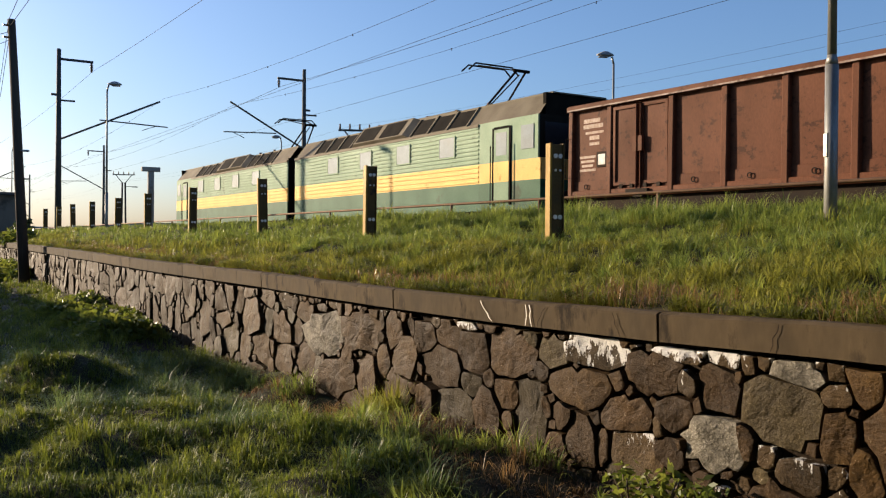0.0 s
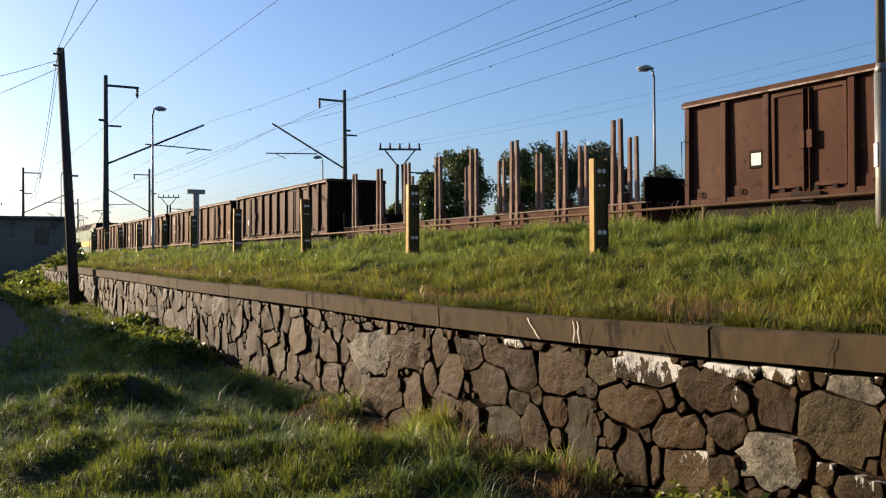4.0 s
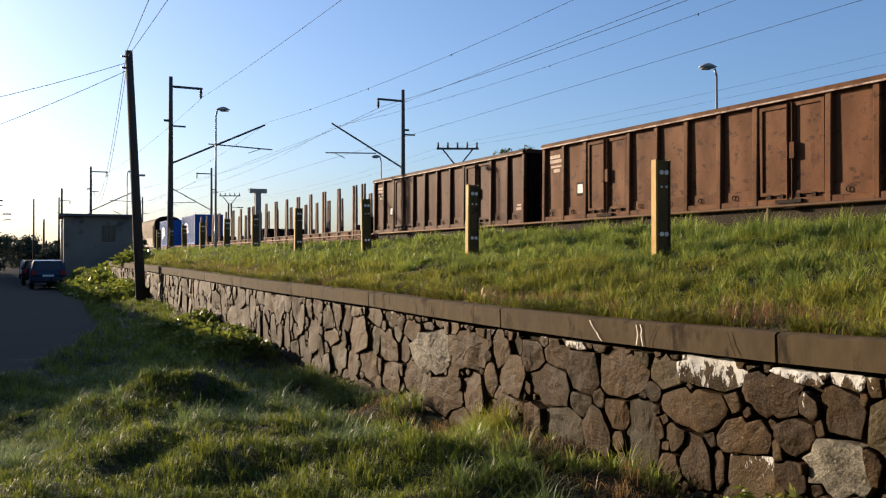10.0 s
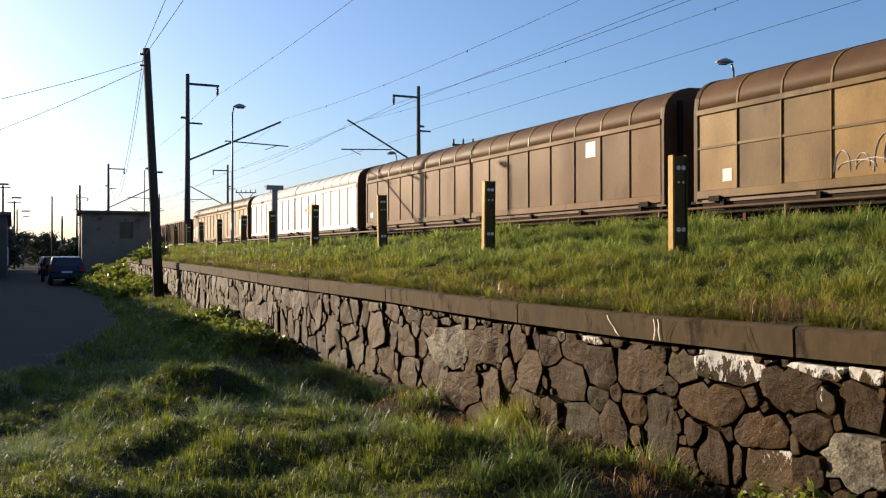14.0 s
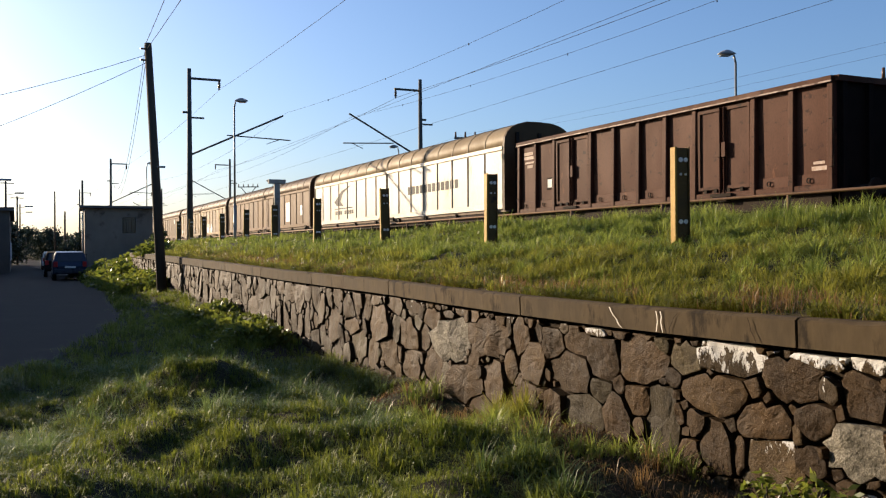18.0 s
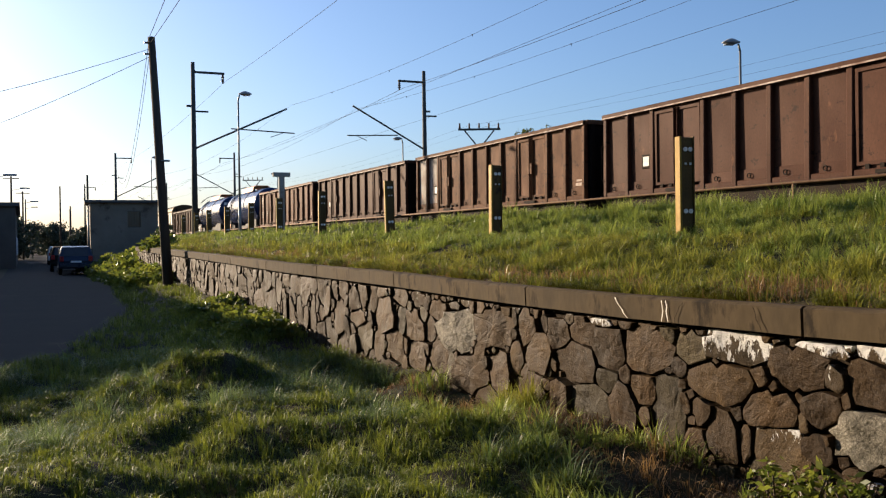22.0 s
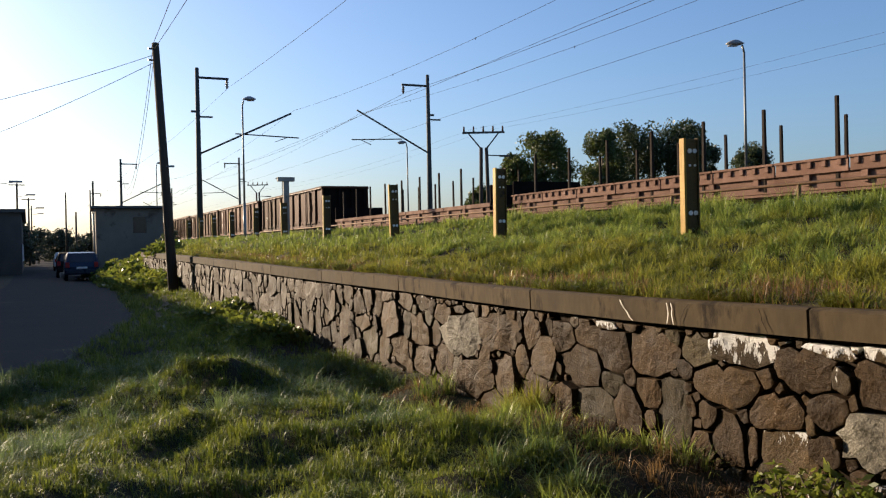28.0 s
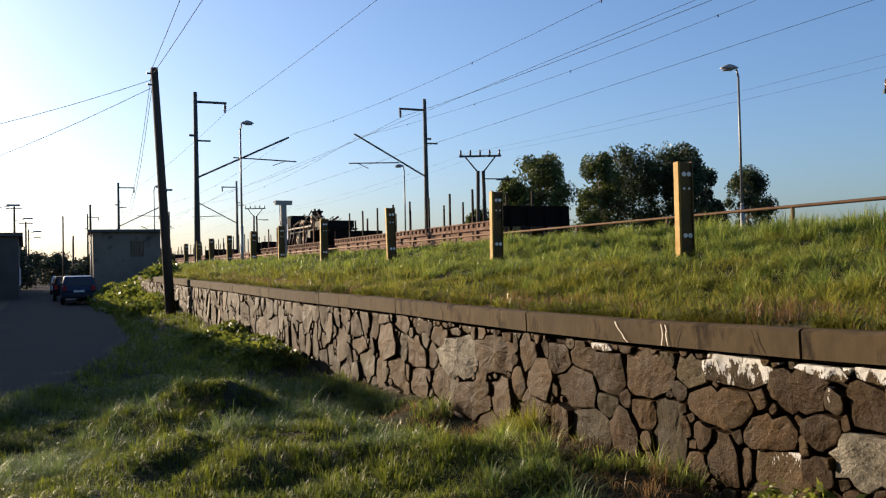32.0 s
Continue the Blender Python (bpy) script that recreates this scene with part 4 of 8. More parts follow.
# the next three stand out of view, sized for the shadows they cast
house("unseen plastered house that shades the lane", -12.2, 37.0, 0, 14.0, 9.4, 4.35, 0, "plaster_dark")
house("unseen low outbuilding that shades the lawn", -12.2, 29.6, 0, 14.0, 3.1, 4.42, 0, "plaster_dark")
house("unseen plastered house that shades the lane", -10.2, 56.0, 0, 10.0, 26.0, 4.35, 0, "plaster_dark")

# unseen walls added beside and behind the viewer to block sky fill light
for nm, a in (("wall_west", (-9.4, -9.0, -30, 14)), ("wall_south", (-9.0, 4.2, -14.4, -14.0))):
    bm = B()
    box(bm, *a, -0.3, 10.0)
    part(nm, bm, "plaster_dark", label="unseen grey wall that blocks sky light", kind="structure")


# ---- rolling stock; each vehicle stands on the rails at its own origin, y towards the head of the train ----
MOVERS = []  # (thing, offset along the train, x, z)


def on_train(ob, u, z=0.0, x=0.0):
    ob.matrix_basis = pose(TRACK_X + x, u, RAIL_Z + z)
    MOVERS.append((ob, u, TRACK_X + x, RAIL_Z + z))
    return ob


def wheelset(parent, y, r=0.46):
    bm = B()
    for s in (-1, 1):
        tube(bm, (0.69 * s, y, r), (0.82 * s, y, r), r, 18)
        tube(bm, (0.67 * s, y, r), (0.70 * s, y, r), r + 0.028, 18)
    tube(bm, (-0.9, y, r), (0.9, y, r), 0.08, 10)
    return part("wheelset", bm, "steel_wheel", parent)


def bogie(parent, y):
    bm = B()
    for s in (-1, 1):
        box(bm, *sorted((0.95 * s, 1.08 * s)), y - 1.25, y + 1.25, 0.45, 0.72, 0.02)
        for d in (-0.9, 0.9):
            box(bm, *sorted((0.93 * s, 1.14 * s)), y + d - 0.17, y + d + 0.17, 0.32, 0.66, 0.02)
            tube(bm, (1.02 * s, y + d - 0.28, 0.62), (1.02 * s, y + d - 0.28, 0.92), 0.07, 8)
            tube(bm, (1.02 * s, y + d + 0.28, 0.62), (1.02 * s, y + d + 0.28, 0.92), 0.07, 8)
    box(bm, -1.1, 1.1, y - 0.22, y + 0.22, 0.55, 0.9, 0.02)
    b = part("bogie", bm, "under", parent)
    wheelset(b, y - 0.9)
    wheelset(b, y + 0.9)
    return b


def ends(parent, half, over=0.62):
    """Buffers and couplings."""
    for s in (-1, 1):
        for x in (-0.875, 0.875):
            bm = B()
            tube(bm, (x, s * half, 1.04), (x, s * (half + over - 0.05), 1.04), 0.085, 10)
            tube(bm, (x, s * (half + over - 0.06), 1.04), (x, s * (half + over), 1.04), 0.2, 14)
            part("buffer", bm, "under", parent)
        bm = B()
        pipe(bm, [(0, s * half, 1.0), (0, s * (half + 0.3), 0.95), (0, s * (half + 0.55), 0.75)], 0.04, 6)
        part("coupling", bm, "under", parent)
        part("brake_hose", pipe(B(), [(0.35, s * half, 0.95), (0.38, s * (half + 0.3), 0.6), (0.3, s * (half + 0.5), 0.85)], 0.025, 6), "rubber", parent)


def frame_under(parent, half, z0=0.88, z1=1.2, material="under", x=1.25):
    bm = B()
    for s in (-1, 1):
        box(bm, *sorted((x * s, (x - 0.09) * s)), -half, half, z0 + 0.06, z1, 0.012)
        box(bm, *sorted(((x - 0.12) * s, (x + 0.03) * s)), -half, half, z0, z0 + 0.05)
    box(bm, -x, x, -half, -half + 0.2, z0, z1)
    box(bm, -x, x, half - 0.2, half, z0, z1)
    box(bm, -0.25, 0.25, -half, half, z0 + 0.02, z1)
    for k in range(7):
        y = -half + 0.6 + (2 * half - 1.2) * k / 6
        box(bm, -x + 0.1, x - 0.1, y - 0.06, y + 0.06, z0 + 0.05, z1)
    f = part("underframe", bm, material, parent)
    bm = B()
    tube(bm, (-0.6, -0.9, 0.78), (-0.6, 0.5, 0.78), 0.19, 12)
    box(bm, -1.2, -0.8, 0.9, 1.5, 0.55, 0.86, 0.02)
    part("brake_gear", bm, "under", f)
    return f


def bars(parent, x, items, material="paint_white"):
    """Unreadable lettering: plain painted bars on a side; items of (y, z, width, height)."""
    s = 1 if x > 0 else -1
    for y, z, w, h in items:
        bm = B()
        box(bm, *sorted((x, x + 0.004 * s)), y - w / 2, y + w / 2, z - h / 2, z + h / 2)
        part("lettering", bm, material, parent)


def leaf_door(parent, side, y, w, z0, z1, material, x):
    bm = B()
    s = side
    box(bm, *sorted((x * s, (x + 0.035) * s)), y - w / 2, y + w / 2, z0, z1, 0.008)
    door = part("door", bm, material, parent)
    bm = B()
    t = 0.075
    for a in ((y - w / 2, y - w / 2 + t, z0, z1), (y + w / 2 - t, y + w / 2, z0, z1), (y - w / 2 + t, y + w / 2 - t, z0, z0 + t), (y - w / 2 + t, y + w / 2 - t, z1 - t, z1)):
        box(bm, *sorted(((x + 0.035) * s, (x + 0.075) * s)), *a)
    part("frame", bm, material, door)
    return door


def gondola(label, material, long, top=3.4, panels=None, lettering=0, rim=None):
    """An open high-sided bogie wagon. panels: widths of the bays, d marks a pair of doors."""
    g = thing("gondola_wagon", label, "freight wagon", group="wagons of the goods train")
    h = long / 2
    z0, X = 0.99, 1.30
    frame_under(g, h + 0.02, 0.58, 0.985)
    bays = panels or ["p", "p", "d", "p", "p", "p", "p", "d", "p", "p"]
    nd, npn = bays.count("d"), bays.count("p")
    pw = (long - 2.0 * nd) / npn
    for side in (-1, 1):
        bm = B()
        box(bm, *sorted((X * side, (X - 0.03) * side)), -h, h, z0, top)
        part("side_wall", bm, material, g)
        bm = B()
        box(bm, *sorted(((X - 0.07) * side, (X + 0.14) * side)), -h, h, top - 0.13, top, 0.015)
        part("top_chord", bm, rim or material, g)
        bm = B()
        box(bm, *sorted((X * side, (X + 0.10) * side)), -h, h, z0 - 0.03, z0 + 0.16, 0.012)
        part("bottom_chord", bm, material, g)
        y = h
        edges = [h]
        for b in bays:
            w = 2.0 if b == "d" else pw
            if b == "d":
                c = y - w / 2
                for k in (-1, 1):
                    leaf_door(g, side, c + k * 0.46, 0.84, z0 + 0.24, top - 0.2, material, X)
                    bm = B()
                    tube(bm, ((X + 0.10) * side, c + k * 0.07, z0 + 0.1), ((X + 0.10) * side, c + k * 0.07, top - 0.2), 0.024, 6)
                    box(bm, *sorted(((X + 0.06) * side, (X + 0.15) * side)), *sorted((c + k * 0.03, c + k * 0.15)), 2.0, 2.35)
                    part("locking_bar", bm, material, g)
                bm = B()
                box(bm, *sorted((X * side, (X + 0.17) * side)), c - 0.35, c + 0.35, z0 + 0.05, z0 + 0.13)
                box(bm, *sorted((X * side, (X + 0.15) * side)), c - 0.18, c + 0.12, z0 - 0.06, z0 + 0.05)
                part("latch", bm, "under", g)
                for k in (-0.62, -0.2, 0.25, 0.6):
                    part("hinge", box(B(), *sorted((X * side, (X + 0.09) * side)), c + k - 0.05, c + k + 0.05, z0 + 0.14, z0 + 0.26), "under", g)
            y -= w
            edges.append(y)
        for i, e in enumerate(edges):
            yy = min(h - 0.08, max(-h + 0.08, e))
            bm = B()
            sec = [(yy - 0.085, 0), (yy - 0.085, 0.10), (yy - 0.06, 0.12), (yy + 0.06, 0.12), (yy + 0.085, 0.10), (yy + 0.085, 0)]
            lo = [bm.verts.new(((X + d) * side, p, z0 + 0.02)) for p, d in sec]
            md = [bm.verts.new(((X + d) * side, p, z0 + 0.5)) for p, d in sec]
            hi = [bm.verts.new(((X + d * 0.8) * side, p, top - 0.12)) for p, d in sec]
            for a, b in ((lo, md), (md, hi)):
                for k in range(5):
                    bm.faces.new((a[k], a[k + 1], b[k + 1], b[k]))
            part("rib", bm, material, g)
        part("kick_plate", box(B(), *sorted((X * side, (X + 0.022) * side)), -h + 0.1, h - 0.1, z0 + 0.16, z0 + 0.40, 0.006), material, g)
        # the lip is a painted highlight on the top chord's edge
        part("rim_lip", box(B(), *sorted(((X + 0.14) * side, (X + 0.155) * side)), -h, h, top - 0.135, top - 0.10), "rim_lit", g, "pale strip for the sunlit rim edge")
        ring = None
        for e0, e1 in zip(edges, edges[1:]):
            m = pose((X + 0.035) * side, (e0 + e1) / 2 + 0.12, z0 + 0.26)
            if ring:
                share("tie_ring", ring, g, m)
            else:
                ring = part("tie_ring", pipe(B(), [(0.02 * side, 0.055 * math.cos(q), 0.055 * math.sin(q)) for q in [0.6981 * k for k in range(10)]], 0.013, 5), "under", g)
                ring.matrix_basis = m
        if side < 0:
            yp = edges[1 if bays[1] == "d" else 2] + 0.33
            pl = part("placard_frame", box(B(), -X - 0.03, -X, yp - 0.19, yp + 0.19, 1.72, 2.10, 0.008), "under", g)
            part("placard", box(B(), -X - 0.036, -X - 0.03, yp - 0.13, yp + 0.12, 1.78, 2.04), "paint_white", pl, "white placard")
        if lettering and side < 0:
            y1 = h - pw * 0.55
            w = min(pw, 1.2)
            items = [(y1 + 0.05, top - 0.42, w * 0.5, 0.10), (y1, top - 0.56, w * 0.6, 0.10), (y1 - 0.05, top - 0.72, w * 0.55, 0.06), (y1 - 0.05, top - 0.85, w * 0.3, 0.10), (y1 - 0.05, top - 1.0, w * 0.3, 0.07)]
            items += [(y1 + 0.2, 2.0 - 0.11 * k, w * (0.5 - 0.08 * (k % 3)), 0.06) for k in range(4)]
            bars(g, -X, items[: 9 if lettering > 1 else 4], "paint_faded")
            bars(g, -X, [(-h + pw * 0.4, 1.5, 0.4, 0.09), (-h + pw * 0.4, 1.62, 0.3, 0.06), (-h + pw * 0.35, 1.75, 0.3, 0.2)][: lettering + 1], "paint_faded")
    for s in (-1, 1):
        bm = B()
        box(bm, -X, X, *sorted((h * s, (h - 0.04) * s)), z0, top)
        # shade on the end wall and its ribs comes from the near-black colour
        e = part("end_wall", bm, "gond_shade", g, "end wall coloured near black for shade")
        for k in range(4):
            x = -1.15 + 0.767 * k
            part("rib", box(B(), x - 0.06, x + 0.06, *sorted((h * s, (h + 0.1) * s)), z0, top - 0.13), "gond_shade", e)
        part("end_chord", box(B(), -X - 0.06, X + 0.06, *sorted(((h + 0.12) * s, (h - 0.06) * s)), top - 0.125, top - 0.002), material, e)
        bm = B()
        x = -1.44
        pipe(bm, [(x, s * (h - 0.06), 1.5), (x, s * (h + 0.05), 1.5), (x, s * (h + 0.05), 2.5), (x, s * (h - 0.06), 2.5)], 0.014, 6)
        part("grab_rail", bm, "under", g)
    part("floor", box(B(), -X + 0.03, X - 0.03, -h + 0.04, h - 0.04, z0, z0 + 0.06), "gond_shade", g)
    bogie(g, -h + 1.9)
    bogie(g, h - 1.9)
    ends(g, h + 0.02)
    return g


def hull(hw, z0, eave, crown):
    """Half-round wagon body: (x, z) from the near lower edge over the roof to the far one."""
    pts = [(-hw, z0), (-hw, eave)]
    for k in range(1, 12):
        a = math.pi * (1 - k / 12)
        pts.append((hw * math.copysign(abs(math.cos(a)) ** 0.75, math.cos(a)), eave + (crown - eave) * abs(math.sin(a)) ** 0.8))
    return pts + [(hw, eave), (hw, z0)]


def sliding_wagon(label, side_mat, roof_mat, rib_mat, long=22.1, rib_roof="", mid_rail=False):
    """A long covered wagon with two sliding wall-and-roof shells."""
    g = thing("covered_wagon", label, "freight wagon", group="wagons of the goods train")
    h = long / 2
    z0, hw, eave, crown = 1.22, 1.38, 3.42, 4.28
    frame_under(g, h, 0.85, 1.12, "under", 1.3)
    part("floor", box(B(), -1.34, 1.34, -h, h, 1.12, 1.2), "plank", g)
    for y0, y1 in ((0.05, h - 0.12), (-h + 0.12, -0.05)):
        span = y1 - y0
        sec = hull(hw, z0, eave, crown)
        for side in (-1, 1):
            bm = B()
            box(bm, *sorted(((hw - 0.012) * side, (hw - 0.04) * side)), y0, y1, z0, eave)
            wallp = part("side_wall", bm, side_mat, g)
            for k in range(8):
                bm = B()
                box(bm, *sorted((hw * side, (hw - 0.012) * side)), y0 + span * k / 8, y0 + span * (k + 1) / 8, z0 + 0.1, eave - 0.1)
                part("panel", bm, side_mat, wallp)
            if mid_rail:
                part("mid_rail", box(B(), *sorted((hw * side, (hw + 0.025) * side)), y0, y1, 2.44, 2.5), side_mat, wallp)
            for k in range(9):
                y = y0 + span * k / 8
                bm = B()
                box(bm, *sorted((hw * side, (hw + 0.034) * side)), max(y0, y - 0.025), min(y1, y + 0.025), z0 + 0.2, eave - 0.14, 0.008)
                part("rib", bm, rib_mat, wallp)
            bm = B()
            box(bm, *sorted((hw * side, (hw + 0.03) * side)), y0, y1, z0, z0 + 0.2, 0.01)
            box(bm, *sorted((hw * side, (hw + 0.05) * side)), y0, y1, eave - 0.14, eave, 0.012)
            part("rail", bm, side_mat, wallp)
            bm = B()
            for k in (-1, 1):
                yy = (y0 + y1) / 2 + k * span * 0.44
                box(bm, *sorted((hw * side, (hw + 0.09) * side)), yy - 0.18, yy + 0.18, z0 - 0.08, z0 + 0.05)
            part("roller", bm, "under", wallp)
        bm = B()
        sweep(bm, shell(sec[1:-1], 0.03), y0, y1, closed=True, caps=True, smooth=True)
        roof = part("roof", bm, roof_mat, g)
        for k in range(9):
            y = y0 + span * k / 8
            bm = B()
            outer = [(x * 1.012, eave + (z - eave) * 1.024) for x, z in sec[1:-1]]
            sweep(bm, shell(outer, 0.04), max(y0, y - 0.024), min(y1, y + 0.024), closed=True, caps=True)
            part("roof_rib", bm, rib_roof or roof_mat, roof)
    for s in (-1, 1):
        bm = B()
        sec = hull(hw + 0.02, z0 - 0.05, eave, crown + 0.03)
        sweep(bm, sec, *sorted((s * (h - 0.12), s * h)), closed=True, caps=True)
        e = part("end_wall", bm, "hbb_roof", g)
        bm = B()
        for x in (-0.9, 0, 0.9):
            box(bm, x - 0.06, x + 0.06, *sorted((s * h, s * (h + 0.09))), z0, 3.9)
        box(bm, -1.2, 1.2, *sorted((s * h, s * (h + 0.35))), 1.12, 1.18)
        part("end_post", bm, "under", e)
    bm = B()
    box(bm, -0.3, 0.3, -h + 0.3, h - 0.3, crown + 0.03, crown + 0.075)
    part("ridge_board", bm, "under", g, "dark roof walk")
    for s in (-1, 1):
        bogie(g, s * (h - 2.9))
    bm = B()
    for k in range(8):
        y = -h + 1 + (long - 2) * k / 7
        box(bm, -1.42, -1.33, y - 0.06, y + 0.06, 0.98, 1.18)
    tube(bm, (-1.40, -h + 0.8, 1.0), (-1.40, h - 0.8, 1.0), 0.025, 6)
    part("running_gear", bm, "under", g)
    for side in (-1, 1):
        bm = B()
        box(bm, *sorted((1.22 * side, 1.3 * side)), -h + 1.0, h - 1.0, 0.5, 0.62, 0.01)
        for k in range(13):
            y = -h + 1.6 + (long - 3.2) * k / 12
            box(bm, *sorted((1.23 * side, 1.29 * side)), y - 0.05, y + 0.05, 0.62, 0.86)
        part("truss", bm, "rust_red", g, "rusty red truss under the floor")
    part("brake_pipes", box(B(), -0.5, 0.5, -h + 1.2, h - 1.2, 0.45, 0.85, 0.02), "under", g)
    ends(g, h)
    return g


def tarp_wagon(label, long=18.9):
    g = thing("tarpaulin_wagon", label, "freight wagon", group="wagons of the goods train")
    h = long / 2
    frame_under(g, h, 0.6, 1.2, "under", 1.3)
    part("floor", box(B(), -1.34, 1.34, -h, h, 1.2, 1.26), "plank", g)
    sec = hull(1.40, 1.22, 3.35, 4.42)
    sec = sec[:1] + [(-1.40, 2.2)] + sec[1:]
    bm = B()
    n = 46
    rings = []
    for i in range(n + 1):
        y = -h + 0.25 + (long - 0.5) * i / n
        ring = []
        for j, (x, z) in enumerate(sec):
            w = 0.035 * noise.noise((y * 0.9, j * 0.7, 2.0)) + 0.02 * math.sin(y * 5.2) * (1 if 1 < j < len(sec) - 2 else 0.4)
            ring.append(bm.verts.new((x * (1 + w), y, z + w * 0.6 + (0.55 * noise.noise((y * 0.8, 7.0, 1.0)) + 0.25 * noise.noise((y * 3.1, 7.0, 1.0)) - 0.1 if j == 1 else 0))))
        rings.append(ring)
    for a, b in zip(rings, rings[1:]):
        for k in range(len(sec) - 1):
            f = bm.faces.new((a[k], a[k + 1], b[k + 1], b[k]))
            f.smooth = True
            f.material_index = 1 if k == 0 else 0
    part("tarpaulin", bm, "tarp", g, "dirty brown tarpaulin, its lower edge sprayed pale").data.materials.append(M["tarp_paint"])
    rng = random.Random(5)
    for i in range(34):
        y = -h + 3.0 + i * 0.42 + rng.uniform(-0.1, 0.1)
        z = 3.02 + rng.uniform(-0.1, 0.12)
        bm = B()
        bm.faces.new([bm.verts.new((-1.462, y + 0.13 * math.cos(q) * rng.uniform(0.3, 1), z + 0.09 * math.sin(q) * rng.uniform(0.3, 1))) for q in [6.283 * k / 7 for k in range(7)]])
        part("paint_fleck", bm, "tarp_paint", g, "faded sprayed paint")
    for s in (-1, 1):
        bm = B()
        sweep(bm, hull(1.45, 1.1, 3.4, 4.5), *sorted((s * (h - 0.25), s * h)), closed=True, caps=True)
        e = part("end_wall", bm, "gond_shade", g)
        bm = B()
        for k in range(3):
            box(bm, -1.0 + k, -0.9 + k, *sorted((s * h, s * (h + 0.07))), 1.3, 4.0)
        pipe(bm, [(-1.3, s * (h + 0.02), 1.9), (-1.3, s * (h + 0.12), 1.9), (-1.3, s * (h + 0.12), 3.0), (-1.3, s * (h + 0.02), 3.0)], 0.018, 6)
        part("end_post", bm, "under", e)
        bogie(g, s * (h - 2.6))
    for s in (-1, 1):
        y = s * (h - 0.55)
        part("locking_post", box(B(), -1.53, -1.44, y - 0.05, y + 0.05, 1.3, 3.5), "under", g)
        part("locking_lever", tube(B(), (-1.5, y + 0.3, 3.3), (-1.5, y - 0.25, 3.5), 0.03, 6), "under", g)
        part("placard", box(B(), -1.5, -1.44, y - 0.75, y - 0.35, 1.9, 2.35, 0.05), "under", g)
    ends(g, h)
    return g


def flat_wagon(label, long, deck=1.22, material="rust_red", stakes=(), stake_h=2.0, pair=False, side_h=0.0, end_h=0.55, thick=0.07, ribbed=False, deck_mat="plank", far_stakes=True, stake_mat=""):
    """A bogie flat wagon. stakes: places along y; side_h: height of the drop sides; end_h: height of the end boards."""
    g = thing("flat_wagon", label, "freight wagon", group="wagons of the goods train")
    h = long / 2
    frame_under(g, h, 0.76, deck - 0.02, material, 1.32)
    part("deck", box(B(), -1.36, 1.36, -h, h, deck - 0.04, deck, 0.01), deck_mat, g)
    for side in (-1, 1):
        for y in stakes:
            if side > 0 and not far_stakes:
                continue
            st = None
            for k in ((-0.16, 0.16) if pair else (0,)):
                bm = B()
                t = thick
                lean = 0.012 * math.sin(y * 7 + k * 9 + side)
                xs = 1.30 * side
                v0 = [bm.verts.new((xs + a, y + k + b, deck - 0.35)) for a, b in ((-t, -t), (t, -t), (t, t), (-t, t))]
                v1 = [bm.verts.new((xs + a * 0.8 + lean, y + k * 0.9 + b * 0.8, deck + stake_h)) for a, b in ((-t, -t), (t, -t), (t, t), (-t, t))]
                for q in range(4):
                    bm.faces.new((v0[q], v0[(q + 1) % 4], v1[(q + 1) % 4], v1[q]))
                bm.faces.new(v1)
                st = part("stake", bm, stake_mat or material, g)
            if pair:
                bm = B()
                box(bm, 1.22 * side - 0.08, 1.22 * side + 0.08, y - 0.3, y + 0.3, deck, deck + 0.26, 0.02)
                part("stake_socket", bm, material, st)
        if side_h:
            n = max(2, round(long / 2.05))
            for i in range(n):
                a, b = -h + long * i / n + 0.02, -h + long * (i + 1) / n - 0.02
                bm = B()
                x0, x1 = sorted((1.36 * side, 1.40 * side))
                box(bm, x0, x1, a, b, deck - 0.05, deck + side_h, 0.008)
                fl = part("drop_side", bm, material, g)
                if ribbed:
                    bm = B()
                    blocks = material == "rust_pink"
                    m = 5
                    for k in range(m):
                        yy = a + (b - a) * (k + 0.5) / m
                        box(bm, *sorted((1.40 * side, 1.45 * side)), yy - (0.06 if blocks else 0.035), yy + (0.06 if blocks else 0.035), deck + (side_h * 0.3 if blocks else 0.03), deck + side_h - 0.06, 0.01)
                    box(bm, *sorted((1.40 * side, 1.45 * side)), a, b, deck + side_h - 0.05, deck + side_h)
                    part("stiffener", bm, material, fl)
        first = part("side_bracket", box(B(), *sorted((1.30 * side, 1.40 * side)), -0.08, 0.08, deck - 0.3, deck - 0.06), material, g)
        first.matrix_basis = pose(0, -h + 0.7, 0)
        for k in range(1, int(long // 1.5)):
            share("side_bracket", first, g, pose(0, -h + 0.7 + 1.5 * k, 0))
    for s in (-1, 1):
        if end_h:
            bm = B()
            box(bm, -1.38, 1.38, *sorted((s * h, s * (h - 0.07))), deck, deck + end_h, 0.01)
            for k in range(4):
                box(bm, -1.1 + 0.73 * k - 0.05, -1.1 + 0.73 * k + 0.05, *sorted((s * h, s * (h + 0.06))), deck - 0.2, deck + end_h - 0.03)
            part("end_board", bm, "gond_shade", g)
        bogie(g, s * (h - 2.5))
    ends(g, h)
    return g


